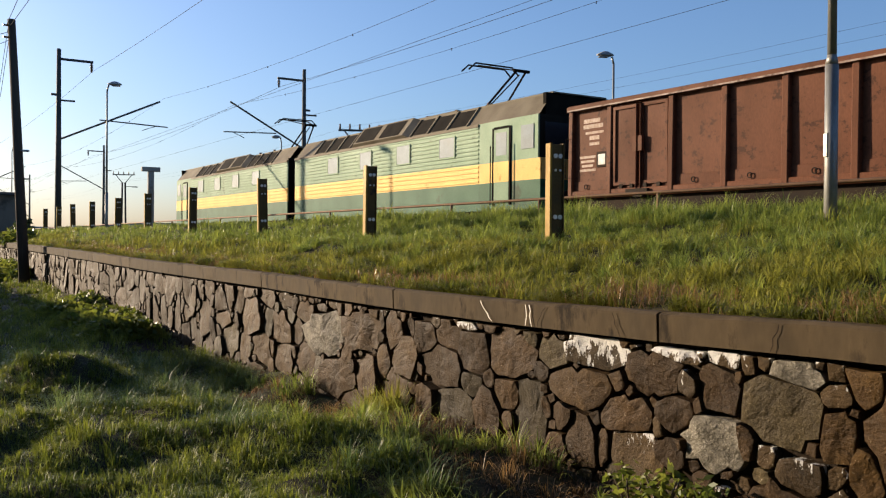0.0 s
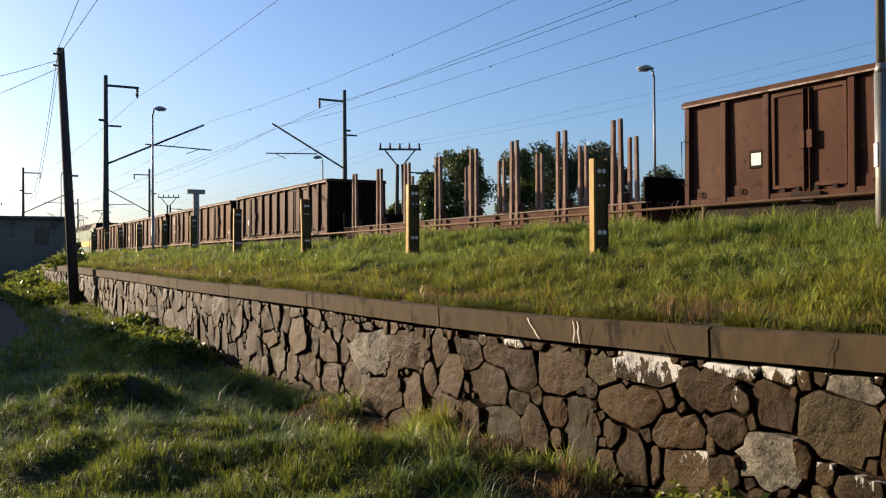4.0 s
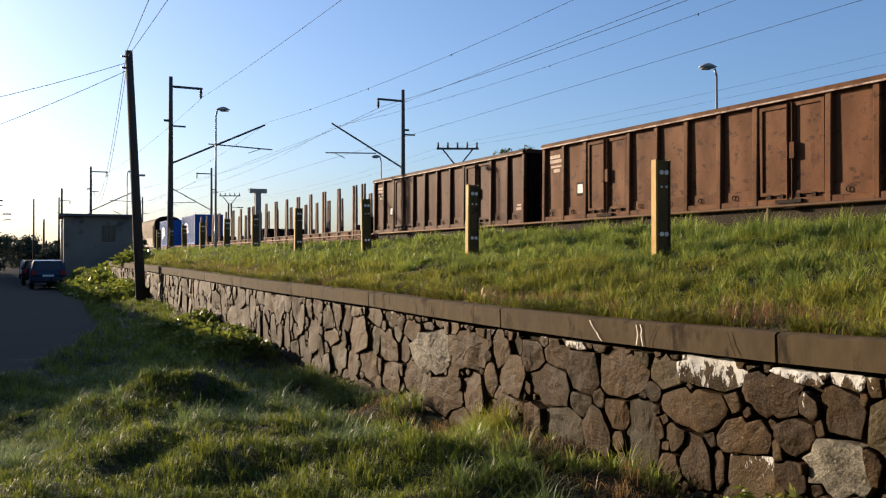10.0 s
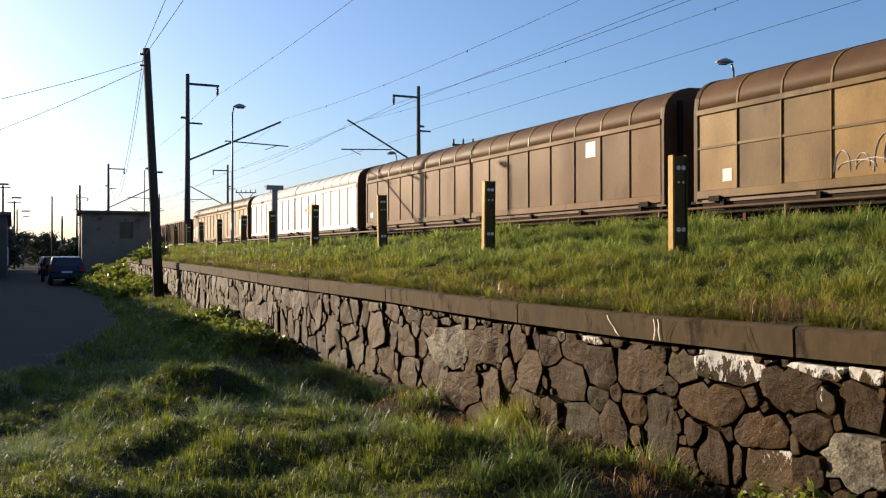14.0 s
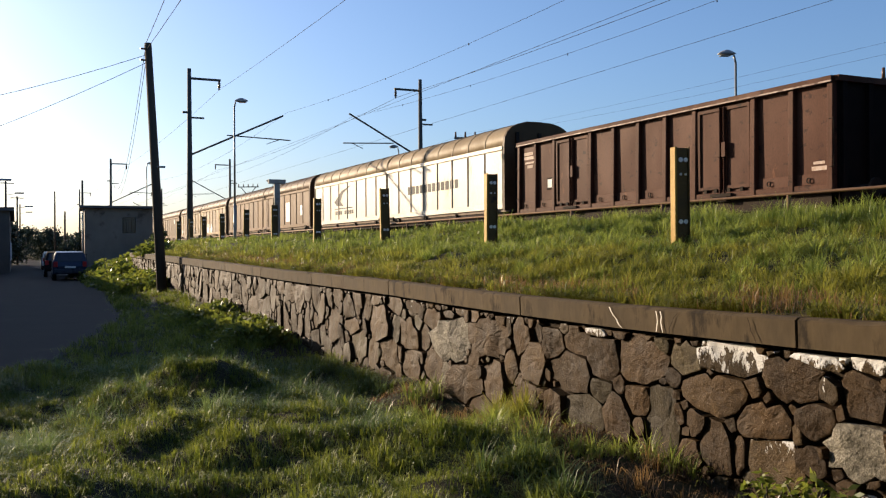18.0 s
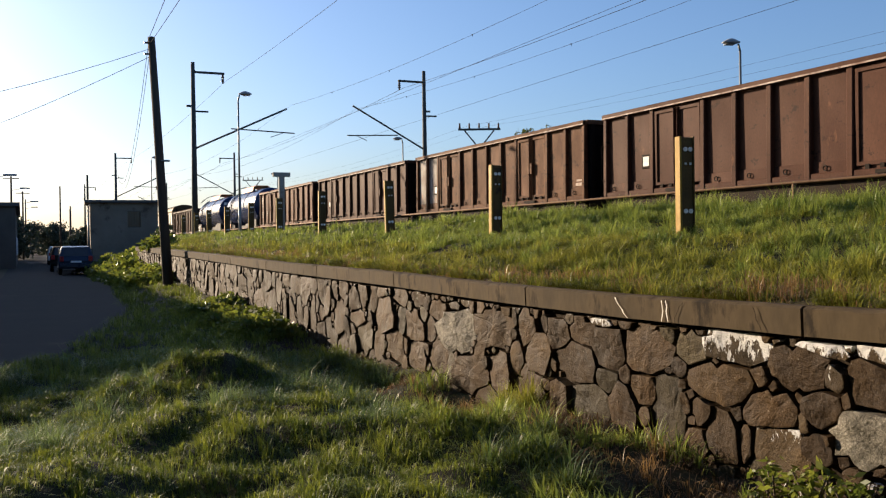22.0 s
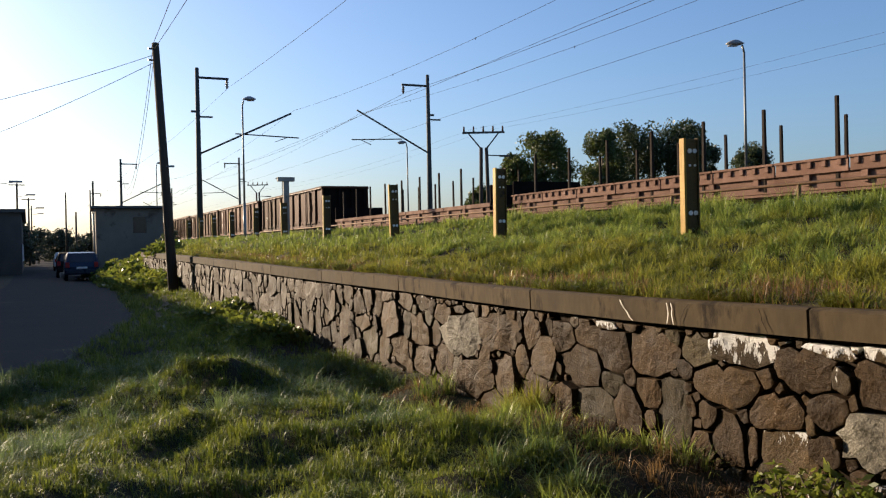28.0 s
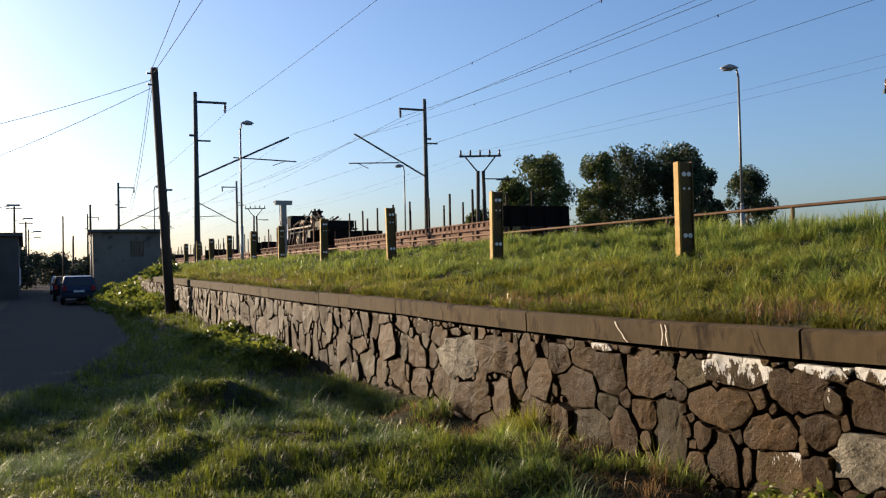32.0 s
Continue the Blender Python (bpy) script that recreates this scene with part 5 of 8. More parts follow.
def container(label):
    """A 20-foot steel box with corrugated sides."""
    g = thing("shipping_container", label, "container", group="blue containers on the train")
    hw, h, H = 1.219, 3.029, 2.591
    bm = B()
    for x in (-hw, hw):
        for y in (-h, h):
            box(bm, *sorted((x, x - math.copysign(0.16, x))), *sorted((y, y - math.copysign(0.16, y))), 0, H, 0.01)
    part("corner_post", bm, "cont_blue", g)
    for side in (-1, 1):
        bm = B()
        pts = []
        y = -h + 0.16
        per = (2 * h - 0.32) / 21
        for k in range(21):
            for f, d in ((0.0, 0), (0.28, 0), (0.42, 1), (0.72, 1), (0.86, 0)):
                pts.append((y + (k + f) * per, d))
        pts.append((h - 0.16, 0))
        lo = [bm.verts.new(((hw - 0.012 - 0.04 * d) * side, p, 0.16)) for p, d in pts]
        hi = [bm.verts.new(((hw - 0.012 - 0.04 * d) * side, p, H - 0.08)) for p, d in pts]
        for k in range(len(pts) - 1):
            bm.faces.new((lo[k], lo[k + 1], hi[k + 1], hi[k]))
        part("side_panel", bm, "cont_blue", g)
        bm = B()
        box(bm, *sorted((hw * side, (hw - 0.07) * side)), -h + 0.16, h - 0.16, 0, 0.17, 0.006)
        box(bm, *sorted((hw * side, (hw - 0.07) * side)), -h + 0.16, h - 0.16, H - 0.09, H, 0.006)
        part("side_rail", bm, "cont_blue", g)
        for c in (-1.0, 1.0):
            part("fork_pocket", box(B(), *sorted((hw * side, (hw + 0.004) * side)), c - 0.18, c + 0.18, 0.03, 0.14), "rubber", g)
        for y in (-h, h):
            for z in (0, H - 0.12):
                bm = B()
                box(bm, *sorted(((hw + 0.004) * side, (hw - 0.15) * side)), *sorted((y * 1.0015, y - math.copysign(0.17, y))), z, z + 0.12, 0.006)
                part("corner_casting", bm, "cont_blue", g)
    for s in (-1, 1):
        bm = B()
        box(bm, -hw + 0.1, hw - 0.1, *sorted((s * (h - 0.02), s * (h - 0.06))), 0.05, H - 0.05)
        e = part("end_wall", bm, "cont_blue", g)
        part("sill", box(B(), -hw + 0.1, hw - 0.1, *sorted((s * h, s * (h - 0.1))), 0, 0.12), "cont_blue", e)
        part("header", box(B(), -hw + 0.1, hw - 0.1, *sorted((s * h, s * (h - 0.1))), H - 0.12, H), "cont_blue", e)
        for x in (-0.85, -0.35, 0.35, 0.85):
            part("locking_bar", tube(B(), (x, s * (h + 0.01), 0.1), (x, s * (h + 0.01), H - 0.1), 0.02, 6), "cont_blue", e)
    part("roof", box(B(), -hw + 0.02, hw - 0.02, -h + 0.02, h - 0.02, H - 0.05, H - 0.012), "cont_blue", g)
    # faded white emblem: plain shapes
    for lay, (ey, ez, ew, eh) in enumerate(((1.35, 1.62, 0.42, 0.30), (1.0, 1.85, 0.5, 0.14), (0.55, 1.72, 0.55, 0.13), (0.6, 1.38, 0.75, 0.16), (1.3, 1.08, 0.30, 0.26), (0.35, 1.12, 0.85, 0.13), (1.05, 0.86, 0.40, 0.10), (-0.15, 1.5, 0.22, 0.12))):
        bm = B()
        ring = [(ey + ew * math.cos(q) * (1 + 0.18 * math.sin(3 * q + ey)), ez + eh * math.sin(q) * (1 + 0.2 * math.cos(2 * q + ez))) for q in [6.28319 * k / 14 for k in range(14)]]
        lo = [bm.verts.new((-hw - 0.0045 - 0.004 * lay, p, q)) for p, q in ring]
        hi = [bm.verts.new((-hw - 0.008 - 0.004 * lay, p, q)) for p, q in ring]
        bm.faces.new(lo)
        bm.faces.new(hi)
        for k in range(14):
            bm.faces.new((lo[k], lo[(k + 1) % 14], hi[(k + 1) % 14], hi[k]))
        part("emblem", bm, "emblem_faded", g, "faded white emblem shape")
    return g


def tank_wagon(label):
    g = thing("tank_wagon", label, "tank wagon", group="wagons of the goods train")
    h = 5.3
    R, zc, L = 1.33, 2.63, 4.85
    bm = B()
    prof = [(-L - 0.42, 0.0), (-L - 0.40, 0.5), (-L - 0.30, 0.95), (-L - 0.12, 1.3), (-L + 0.06, R)] + [(-L + 0.06 + (2 * L - 0.12) * k / 6, R) for k in range(1, 6)] + [(L - 0.06, R), (L + 0.12, 1.3), (L + 0.30, 0.95), (L + 0.40, 0.5), (L + 0.42, 0.0)]
    rings = [[bm.verts.new((max(r, 0.01) * math.cos(a), y, zc + max(r, 0.01) * math.sin(a))) for a in [6.28319 * k / 40 for k in range(40)]] for y, r in prof]
    for a, b in zip(rings, rings[1:]):
        for k in range(40):
            f = bm.faces.new((a[k], a[(k + 1) % 40], b[(k + 1) % 40], b[k]))
            f.smooth = True
    part("tank", bm, "tank_blue", g)
    for y in (-1.3, 3.0):
        bm = B()
        pts = [((R + 0.012) * math.cos(a), y, zc + (R + 0.012) * math.sin(a)) for a in [math.pi * k / 16 for k in range(17)]]
        pipe(bm, pts, 0.022, 6)
        part("strap_band", bm, "tank_blue", g)
    # frame: stub sills with saddles, open in the middle
    for s in (-1, 1):
        for side in (-1, 1):
            bm = B()
            v = [(s * (h + 0.1), 0.95), (s * (h + 0.1), 1.62), (s * (h - 1.4), 1.62), (s * (h - 2.2), 1.38), (s * (h - 3.4), 1.32), (s * (h - 3.4), 1.14), (s * (h - 2.6), 0.98)]
            a = [bm.verts.new((1.32 * side, y, z)) for y, z in v]
            b = [bm.verts.new((1.22 * side, y, z)) for y, z in v]
            bm.faces.new(a)
            bm.faces.new(b[::-1])
            for k in range(len(v)):
                bm.faces.new((a[k], a[(k + 1) % len(v)], b[(k + 1) % len(v)], b[k]))
            part("sill", bm, "tank_grey", g)
        part("headstock", box(B(), -1.3, 1.3, *sorted((s * (h + 0.1), s * (h - 0.1))), 0.9, 1.25), "tank_grey", g)
        part("saddle", box(B(), -1.15, 1.15, *sorted((s * (h - 1.6), s * (h - 2.4))), 0.95, 1.55), "tank_grey", g)
    for side in (-1, 1):
        part("centre_beam", box(B(), *sorted((0.9 * side, 0.75 * side)), -h + 3, h - 3, 1.0, 1.25), "tank_grey", g)
    part("data_panel", box(B(), 1.30, 1.34, h - 2.3, h - 0.05, 1.0, 1.72, 0.01), "tank_grey", g)
    bm = box(B(), -1.34, -1.30, h - 2.3, h - 0.05, 1.0, 1.72, 0.01)
    pl = part("data_panel", bm, "tank_grey", g, "grey panel with hazard placards")
    bars(pl, -1.345, [(h - 0.4, 1.5, 0.4, 0.05), (h - 0.5, 1.4, 0.5, 0.05), (h - 0.4, 1.3, 0.4, 0.05), (h - 1.0, 1.52, 0.5, 0.10), (h - 1.0, 1.38, 0.45, 0.04), (h - 0.6, 1.15, 0.9, 0.06)])
    bars(pl, -1.345, [(h - 2.05, 1.28, 0.38, 0.3)], "paint_orange")
    bars(pl, -1.345, [(h - 1.65, 1.55, 0.25, 0.25)], "paint_red")
    # emblem lettering on the shell as slanted plain bars
    for k in range(7):
        y = -1.9 - 0.44 * k
        bm = B()
        for a0, a1 in ((2.62, 2.78),):
            q = []
            for (dy, aa) in ((0.17, a0), (-0.17, a0), (-0.13, a1), (0.17, a1)):
                q.append(bm.verts.new(((R + 0.008) * math.cos(aa), y + dy, zc + (R + 0.008) * math.sin(aa))))
            bm.faces.new(q)
        part("emblem_bar", bm, "paint_white" if k != 4 else "paint_red", g, "painted emblem bar")
    for k in range(7):
        x = -0.9 + 0.27 * k
        if k != 4:
            part("emblem_bar", box(B(), x, x + 0.19, -L - 0.40 + 0.02 * abs(k - 3), -L - 0.36 + 0.02 * abs(k - 3), zc + 0.55, zc + 0.78), "paint_white", g, "painted emblem bar")
    # orange walkway hood on top
    bm = B()
    sec = [(-0.75, zc + R - 0.13), (-0.62, zc + R + 0.22), (-0.45, zc + R + 0.32), (0.45, zc + R + 0.32), (0.62, zc + R + 0.22), (0.75, zc + R - 0.13)]
    sweep(bm, shell(sec, 0.05), -1.9, 1.9, closed=True, caps=True)
    part("walkway_hood", bm, "paint_orange", g, "orange walkway hood")
    bm = B()
    for y in (2.75, 3.2):
        pts = [((R + 0.1) * math.cos(a), y, zc + (R + 0.1) * math.sin(a)) for a in [math.pi * (0.55 + 0.5 * k / 12) for k in range(13)]]
        pts += [(-R - 0.1, y, 1.0)]
        pipe(bm, pts, 0.022, 6)
    for k in range(15):
        if k < 9:
            a = math.pi * (0.58 + 0.44 * k / 9)
            p = ((R + 0.1) * math.cos(a), zc + (R + 0.1) * math.sin(a))
        else:
            p = (-R - 0.1, 2.45 - 0.24 * (k - 9))
        tube(bm, (p[0], 2.75, p[1]), (p[0], 3.2, p[1]), 0.02, 6)
    part("ladder", bm, "rubber", g, "black steel ladder")
    bm = B()
    for y in (2.6, 3.3):
        pts = [((R + 0.45) * math.cos(a), y, zc + (R + 0.45) * math.sin(a)) for a in [math.pi * (0.5 + 0.3 * k / 8) for k in range(9)]]
        pipe(bm, [(-0.1, y, zc + R)] + pts, 0.018, 6)
    pipe(bm, [(-0.45, 3.3, zc + R + 0.35), (-0.45, 1.9, zc + R + 0.35)], 0.018, 6)
    part("hand_hoop", bm, "rubber", g)
    for s in (-1, 1):
        bm = B()
        for x in (-1.2, -0.4, 0.4, 1.2):
            tube(bm, (x, s * (h + 0.5), 1.15), (x, s * (h + 0.5), 2.2), 0.018, 6)
        tube(bm, (-1.2, s * (h + 0.5), 2.2), (1.2, s * (h + 0.5), 2.2), 0.018, 6)
        tube(bm, (-1.2, s * (h + 0.5), 1.7), (1.2, s * (h + 0.5), 1.7), 0.018, 6)
        box(bm, -1.3, 1.3, *sorted((s * (h + 0.1), s * (h + 0.55))), 1.12, 1.16)
        part("end_platform", bm, "rubber", g)
        bm = B()
        tube(bm, (-1.1, s * (h + 0.12), 0.95), (-1.1, s * (h + 0.42), 0.95), 0.14, 10)
        box(bm, -0.95, -0.6, *sorted((s * (h + 0.12), s * (h + 0.2))), 0.9, 1.35)
        part("valve_box", bm, "paint_red", g)
        bogie(g, s * (h - 1.6))
    ends(g, h + 0.1)
    return g


def loco_section(label, cab_front):
    """One half of the twin electric locomotive; its cab is at the +y end if cab_front, else at the -y end."""
    g = thing("locomotive_section", label, "locomotive", group="twin electric locomotive")
    h = 8.2
    s = 1 if cab_front else -1
    hw = 1.46
    nose = s * h
    cab0 = s * (h - 2.9)

    def span(a, b):
        return (min(a, b), max(a, b))

    # body bands on both sides
    rear = -s * h
    for side in (-1, 1):
        x = hw * side
        for z0, z1, mt, nm in ((0.75, 1.55, "loco_green", "lower_panel"), (1.55, 2.12, "loco_yellow", "yellow_band"), (2.12, 3.25, "loco_pale", "upper_panel")):
            bm = B()
            box(bm, *sorted((x, x - 0.05 * side)), *span(rear, cab0), z0, z1)
            p = part(nm, bm, mt, g)
            n = {"lower_panel": 0, "yellow_band": 4, "upper_panel": 9}[nm]
            bm = B()
            for k in range(n):
                z = z0 + (z1 - z0) * (k + 0.5) / n
                box(bm, *sorted((x, x + 0.022 * side)), *span(rear + s * 0.05, cab0), z - 0.028, z + 0.022)
            if n:
                part("corrugation", bm, mt, p)
        for z0, z1, mt, nm in ((0.75, 1.55, "loco_green", "cab_side"), (1.55, 2.12, "loco_yellow", "cab_band"), (2.12, 3.3, "loco_pale", "cab_side")):
            bm = B()
            y1 = s * (h - (0.02 if z0 < 2.1 else 0.12))
            box(bm, *sorted((x, x - 0.05 * side)), *span(cab0, y1), z0, z1)
            part(nm, bm, mt, g)
        bm = B()
        box(bm, *sorted((x, x - 0.03 * side)), *span(s * (h - 0.95), s * (h - 0.35)), 2.35, 3.05)
        part("cab_window", box(B(), *sorted((x + 0.004 * side, x + 0.02 * side)), *span(s * (h - 0.85), s * (h - 0.3)), 2.4, 3.05), "loco_glass", g)
        bm.free()
        bm = B()
        c = s * (h - 1.75)
        box(bm, *sorted((x + 0.004 * side, x + 0.03 * side)), c - 0.36, c + 0.36, 0.95, 3.05, 0.01)
        d = part("door", bm, "loco_pale", g, "pale green cab door")
        bm = B()
        for dy in (-0.4, 0.4):
            box(bm, *sorted((x + 0.002 * side, x + 0.026 * side)), c + dy - 0.045, c + dy + 0.045, 0.9, 3.1)
        box(bm, *sorted((x + 0.002 * side, x + 0.026 * side)), c - 0.35, c + 0.35, 3.05, 3.12)
        part("door_seal", bm, "loco_dark", d, "dark door gap")
        part("door_window", box(B(), *sorted((x + 0.03 * side, x + 0.036 * side)), c - 0.25, c + 0.25, 2.3, 2.95), "loco_glass", d)
        part("door_band", box(B(), *sorted((x + 0.03 * side, x + 0.035 * side)), c - 0.36, c + 0.36, 1.55, 2.12), "loco_yellow", d)
        bm = B()
        for dy in (-0.48, 0.48):
            tube(bm, (x + 0.06 * side, c + dy, 0.9), (x + 0.06 * side, c + dy, 2.6), 0.018, 6)
        box(bm, *sorted((x - 0.05 * side, x + 0.1 * side)), c - 0.35, c + 0.35, 0.55, 0.62)
        box(bm, *sorted((x - 0.05 * side, x + 0.1 * side)), c - 0.35, c + 0.35, 0.3, 0.36)
        part("step", bm, "loco_dark", d)
        for k in range(4):
            y = s * (h - 4.6 - 2.7 * k)
            bm = B()
            box(bm, *sorted((x + 0.02 * side, x + 0.035 * side)), y - 0.42, y + 0.42, 2.45, 3.05, 0.01)
            w = part("window", bm, "loco_glass", g, "pale frosted window")
            bm = B()
            for a in ((y - 0.46, y + 0.46, 2.41, 2.45), (y - 0.46, y + 0.46, 3.05, 3.09), (y - 0.46, y - 0.42, 2.45, 3.05), (y + 0.42, y + 0.46, 2.45, 3.05)):
                box(bm, *sorted((x + 0.02 * side, x + 0.04 * side)), *a)
            part("frame", bm, "loco_pale", w)
        # slanted roof grilles
        bm = B()
        for a, b in ((rear, nose * 0.985),):
            y0, y1 = span(a, b)
            v = [bm.verts.new(q) for q in ((x, y0, 3.25), (x, y1, 3.25), (0.95 * side, y1, 3.92), (0.95 * side, y0, 3.92))]
            bm.faces.new(v)
        part("roof_slope", bm, "loco_roof", g)

        def at(f, up):
            return x + (0.95 * side - x) * f + 0.8 * up * side, 3.25 + 0.67 * f + 0.6 * up

        def prism(bm, f0, f1, up0, up1, ya, yb, slant=0.0):
            """A block on the roof slope from f0 to f1, its outer face drawn in by slant at both ends."""
            lo = [bm.verts.new((u, yy, w)) for yy in (ya, yb) for u, w in (at(f0, up0), at(f1, up0))]
            hi = [bm.verts.new((u, yy, w)) for yy in (ya + slant, yb - slant) for u, w in (at(f0 + 0.03, up1), at(f1, up1))]
            for q in ((0, 1, 3, 2), (4, 5, 7, 6), (0, 1, 5, 4), (2, 3, 7, 6), (0, 2, 6, 4), (1, 3, 7, 5)):
                bm.faces.new([(lo + hi)[j] for j in q])

        hood = span(s * (h - 7.0), s * (h - 11.2))
        bm = B()
        prism(bm, 0.06, 1.0, 0.0, 0.16, *hood, 0.3)
        hd = part("roof_hood", bm, "loco_roof", g, "raised beige ventilation hood")
        for n_g, (c0, wide, up) in enumerate(((3.6, 1.05, 0.0), (4.75, 1.05, 0.0), (5.9, 1.0, 0.0), (7.6, 1.4, 0.16), (9.35, 1.4, 0.16), (11.4, 0.95, 0.0), (12.45, 0.95, 0.0), (13.5, 0.95, 0.0))):
            y0, y1 = span(s * (h - c0), s * (h - c0 - wide))
            bm = B()
            prism(bm, 0.14, 0.92, up + 0.004, up + 0.012, y0, y1)
            gr = part("roof_grille", bm, "loco_dark", hd if up else g, "dark louvred grille")
            if up:
                continue
            bm = B()
            for ya, yb in ((y0 - 0.06, y0), (y1, y1 + 0.06)):
                prism(bm, 0.04, 0.98, 0.0, 0.05, ya, yb)
            part("grille_frame", bm, "loco_roof", gr)
        bm = B()
        box(bm, *sorted((x - 0.02 * side, x + 0.035 * side)), *span(rear, cab0), 3.22, 3.30)
        part("gutter", bm, "loco_roof", g)
    # roof deck, nose and rear walls, floor
    bm = B()
    box(bm, -0.97, 0.97, *span(rear, nose * 0.985), 3.86, 3.94)
    part("roof", bm, "loco_roof", g)
    for z0, z1, mt in ((0.75, 1.55, "loco_green"), (1.55, 2.12, "loco_yellow"), (2.12, 3.3, "loco_dark")):
        bm = B()
        y = nose - s * (0.0 if z0 < 2.1 else 0.1)
        box(bm, -hw + 0.05, hw - 0.05, *span(y, y - s * 0.06), z0, z1)
        part("nose_panel", bm, mt, g)
    bm = B()
    box(bm, -1.2, 1.2, *span(nose * 0.985, nose * 0.97), 3.3, 3.9)
    part("brow", bm, "loco_dark", g)
    bm = B()
    box(bm, -hw + 0.05, hw - 0.05, *span(rear, rear + s * 0.06), 0.75, 3.4)
    part("end_wall", bm, "loco_dark", g)
    part("gangway", box(B(), -0.6, 0.6, *span(rear, rear - s * 0.35), 1.1, 3.2), "rubber", g)
    part("windscreen", box(B(), -1.25, 1.25, *span(nose - s * 0.1, nose - s * 0.08), 2.35, 3.1), "dark_glass", g)
    bm = B()
    box(bm, -1.36, 1.36, -h, h, 0.62, 0.8)
    for side in (-1, 1):
        for k in range(5):
            y = -h + 1.2 + 3.4 * k
            box(bm, *sorted((1.2 * side, 1.42 * side)), y - 0.4, y + 0.4, 0.3, 0.62, 0.02)
    part("underframe", bm, "under", g)
    for y in (-4.3, 4.3):
        bogie(g, y)
    # roof gear
    bm = B()
    for k in range(5):
        y = s * (h - 4.5 - 1.8 * k)
        tube(bm, (0.3, y, 3.92), (0.3, y, 4.22), 0.07, 8)
        tube(bm, (-0.4, y - 0.6, 3.92), (-0.4, y - 0.6, 4.15), 0.06, 8)
    pipe(bm, [(0.3, s * (h - 4.5), 4.22), (0.3, s * (h - 11.7), 4.22)], 0.02, 6)
    part("roof_insulator", bm, "insulator", g)
    bm = B()
    box(bm, -0.5, 0.5, *span(s * (h - 5.5), s * (h - 9.5)), 3.92, 4.12, 0.03)
    box(bm, -0.35, 0.35, *span(s * (h - 0.9), s * (h - 1.5)), 3.88, 4.1, 0.03)
    part("roof_box", bm, "loco_roof", g)
    # pantograph: a single bent arm raised to the contact wire, knee towards the tail
    c = -6.3 if cab_front else -4.45
    bm = B()
    for x in (-0.45, 0.45):
        tube(bm, (x, c - 1.0, 4.02), (x, c + 1.0, 4.02), 0.035, 6)
    tube(bm, (-0.45, c - 1.0, 4.02), (0.45, c - 1.0, 4.02), 0.03, 6)
    tube(bm, (-0.45, c + 1.0, 4.02), (0.45, c + 1.0, 4.02), 0.03, 6)
    part("pantograph_base", bm, "loco_dark", g)
    bm = B()
    for x in (-0.35, 0.35):
        tube(bm, (x, c + 0.4, 4.05), (x * 0.5, c - 0.95, 5.0), 0.035, 6)
        tube(bm, (x * 0.5, c - 0.95, 5.0), (x * 1.5, c + 0.55, 5.36), 0.022, 6)
    tube(bm, (0, c + 0.9, 4.05), (0.0, c - 0.85, 4.9), 0.022, 6)
    tube(bm, (-0.3, c - 0.95, 5.0), (0.3, c - 0.95, 5.0), 0.05, 8)
    part("pantograph_arm", bm, "loco_dark", g)
    for dy in (0.45, 0.85):
        part("contact_strip", pipe(B(), [(-0.95, c + dy, 5.18), (-0.7, c + dy, 5.4), (0.7, c + dy, 5.4), (0.95, c + dy, 5.18)], 0.028, 6), "loco_dark", g)
    ends(g, h, 0.5)
    return g


# ---- the train, head first ----
LONG_P = ["p", "d", "p", "p", "p", "p", "p", "d", "p"]
on_train(loco_section("green electric locomotive half with yellow band, leading", True), 358.75)
on_train(loco_section("green electric locomotive half with yellow band, trailing", False), 341.55)


def put_gondola(u, label, material, long, panels=None, lettering=0, top=0, rim=None):
    top = top or (3.32 if panels else 3.4)
    return on_train(gondola(label, material, long, top, panels, lettering, rim), u)


put_gondola(325.05, "red-brown open high-sided wagon with white lettering", "gond_brown", 14.5, LONG_P, 2)
put_gondola(309.3, "red-brown open high-sided wagon with white lettering", "gond_brown", 14.5, LONG_P, 2)
put_gondola(293.45, "rust-orange open high-sided wagon, paint flaking", "gond_orange", 14.6, LONG_P, 1)
put_gondola(278.5, "dark brown open high-sided wagon, weathered", "gond_dark", 13.1)
on_train(flat_wagon("rusty red timber wagon with tall paired stakes, empty", 18.2, 1.22, "rust_red", [8.1 - 2.3 * k for k in range(8)], 2.15, True, end_h=0.6, thick=0.058, stake_mat="stake_steel"), 261.2)
put_gondola(244.1, "dark brown open high-sided wagon, weathered", "gond_dark", 13.3)
on_train(tarp_wagon("brown tarpaulin-covered wagon with faded sprayed paint"), 227.15)
on_train(flat_wagon("low grey-brown container flat wagon", 19.6, 1.17, "rail", end_h=0.0, deck_mat="under"), 206.3)
on_train(container("corrugated blue steel shipping container with white emblem"), 212.43, 1.17)
on_train(container("corrugated blue steel shipping container with white emblem"), 200.11, 1.17)
for u in (185.6, 165.5):
    on_train(flat_wagon("rusty red timber wagon with tall paired stakes, empty", 17.9, 1.22, "rust_red", [8.3 - 2.25 * k for k in range(8)] + [-8.55], 2.15, True, end_h=0.6, thick=0.058, stake_mat="stake_steel"), u)
put_gondola(148.95, "dark brown open high-sided wagon, weathered", "gond_dark", 12.95, None, 1)
put_gondola(134.85, "rust-brown open high-sided wagon with flaking paint", "gond_orange", 13.1, None, 1)
h1 = on_train(sliding_wagon("brown covered wagon with sliding walls", "hbb_tan", "hbb_roof", "hbb_tan", rib_roof="hbb_tan"), 115.47)
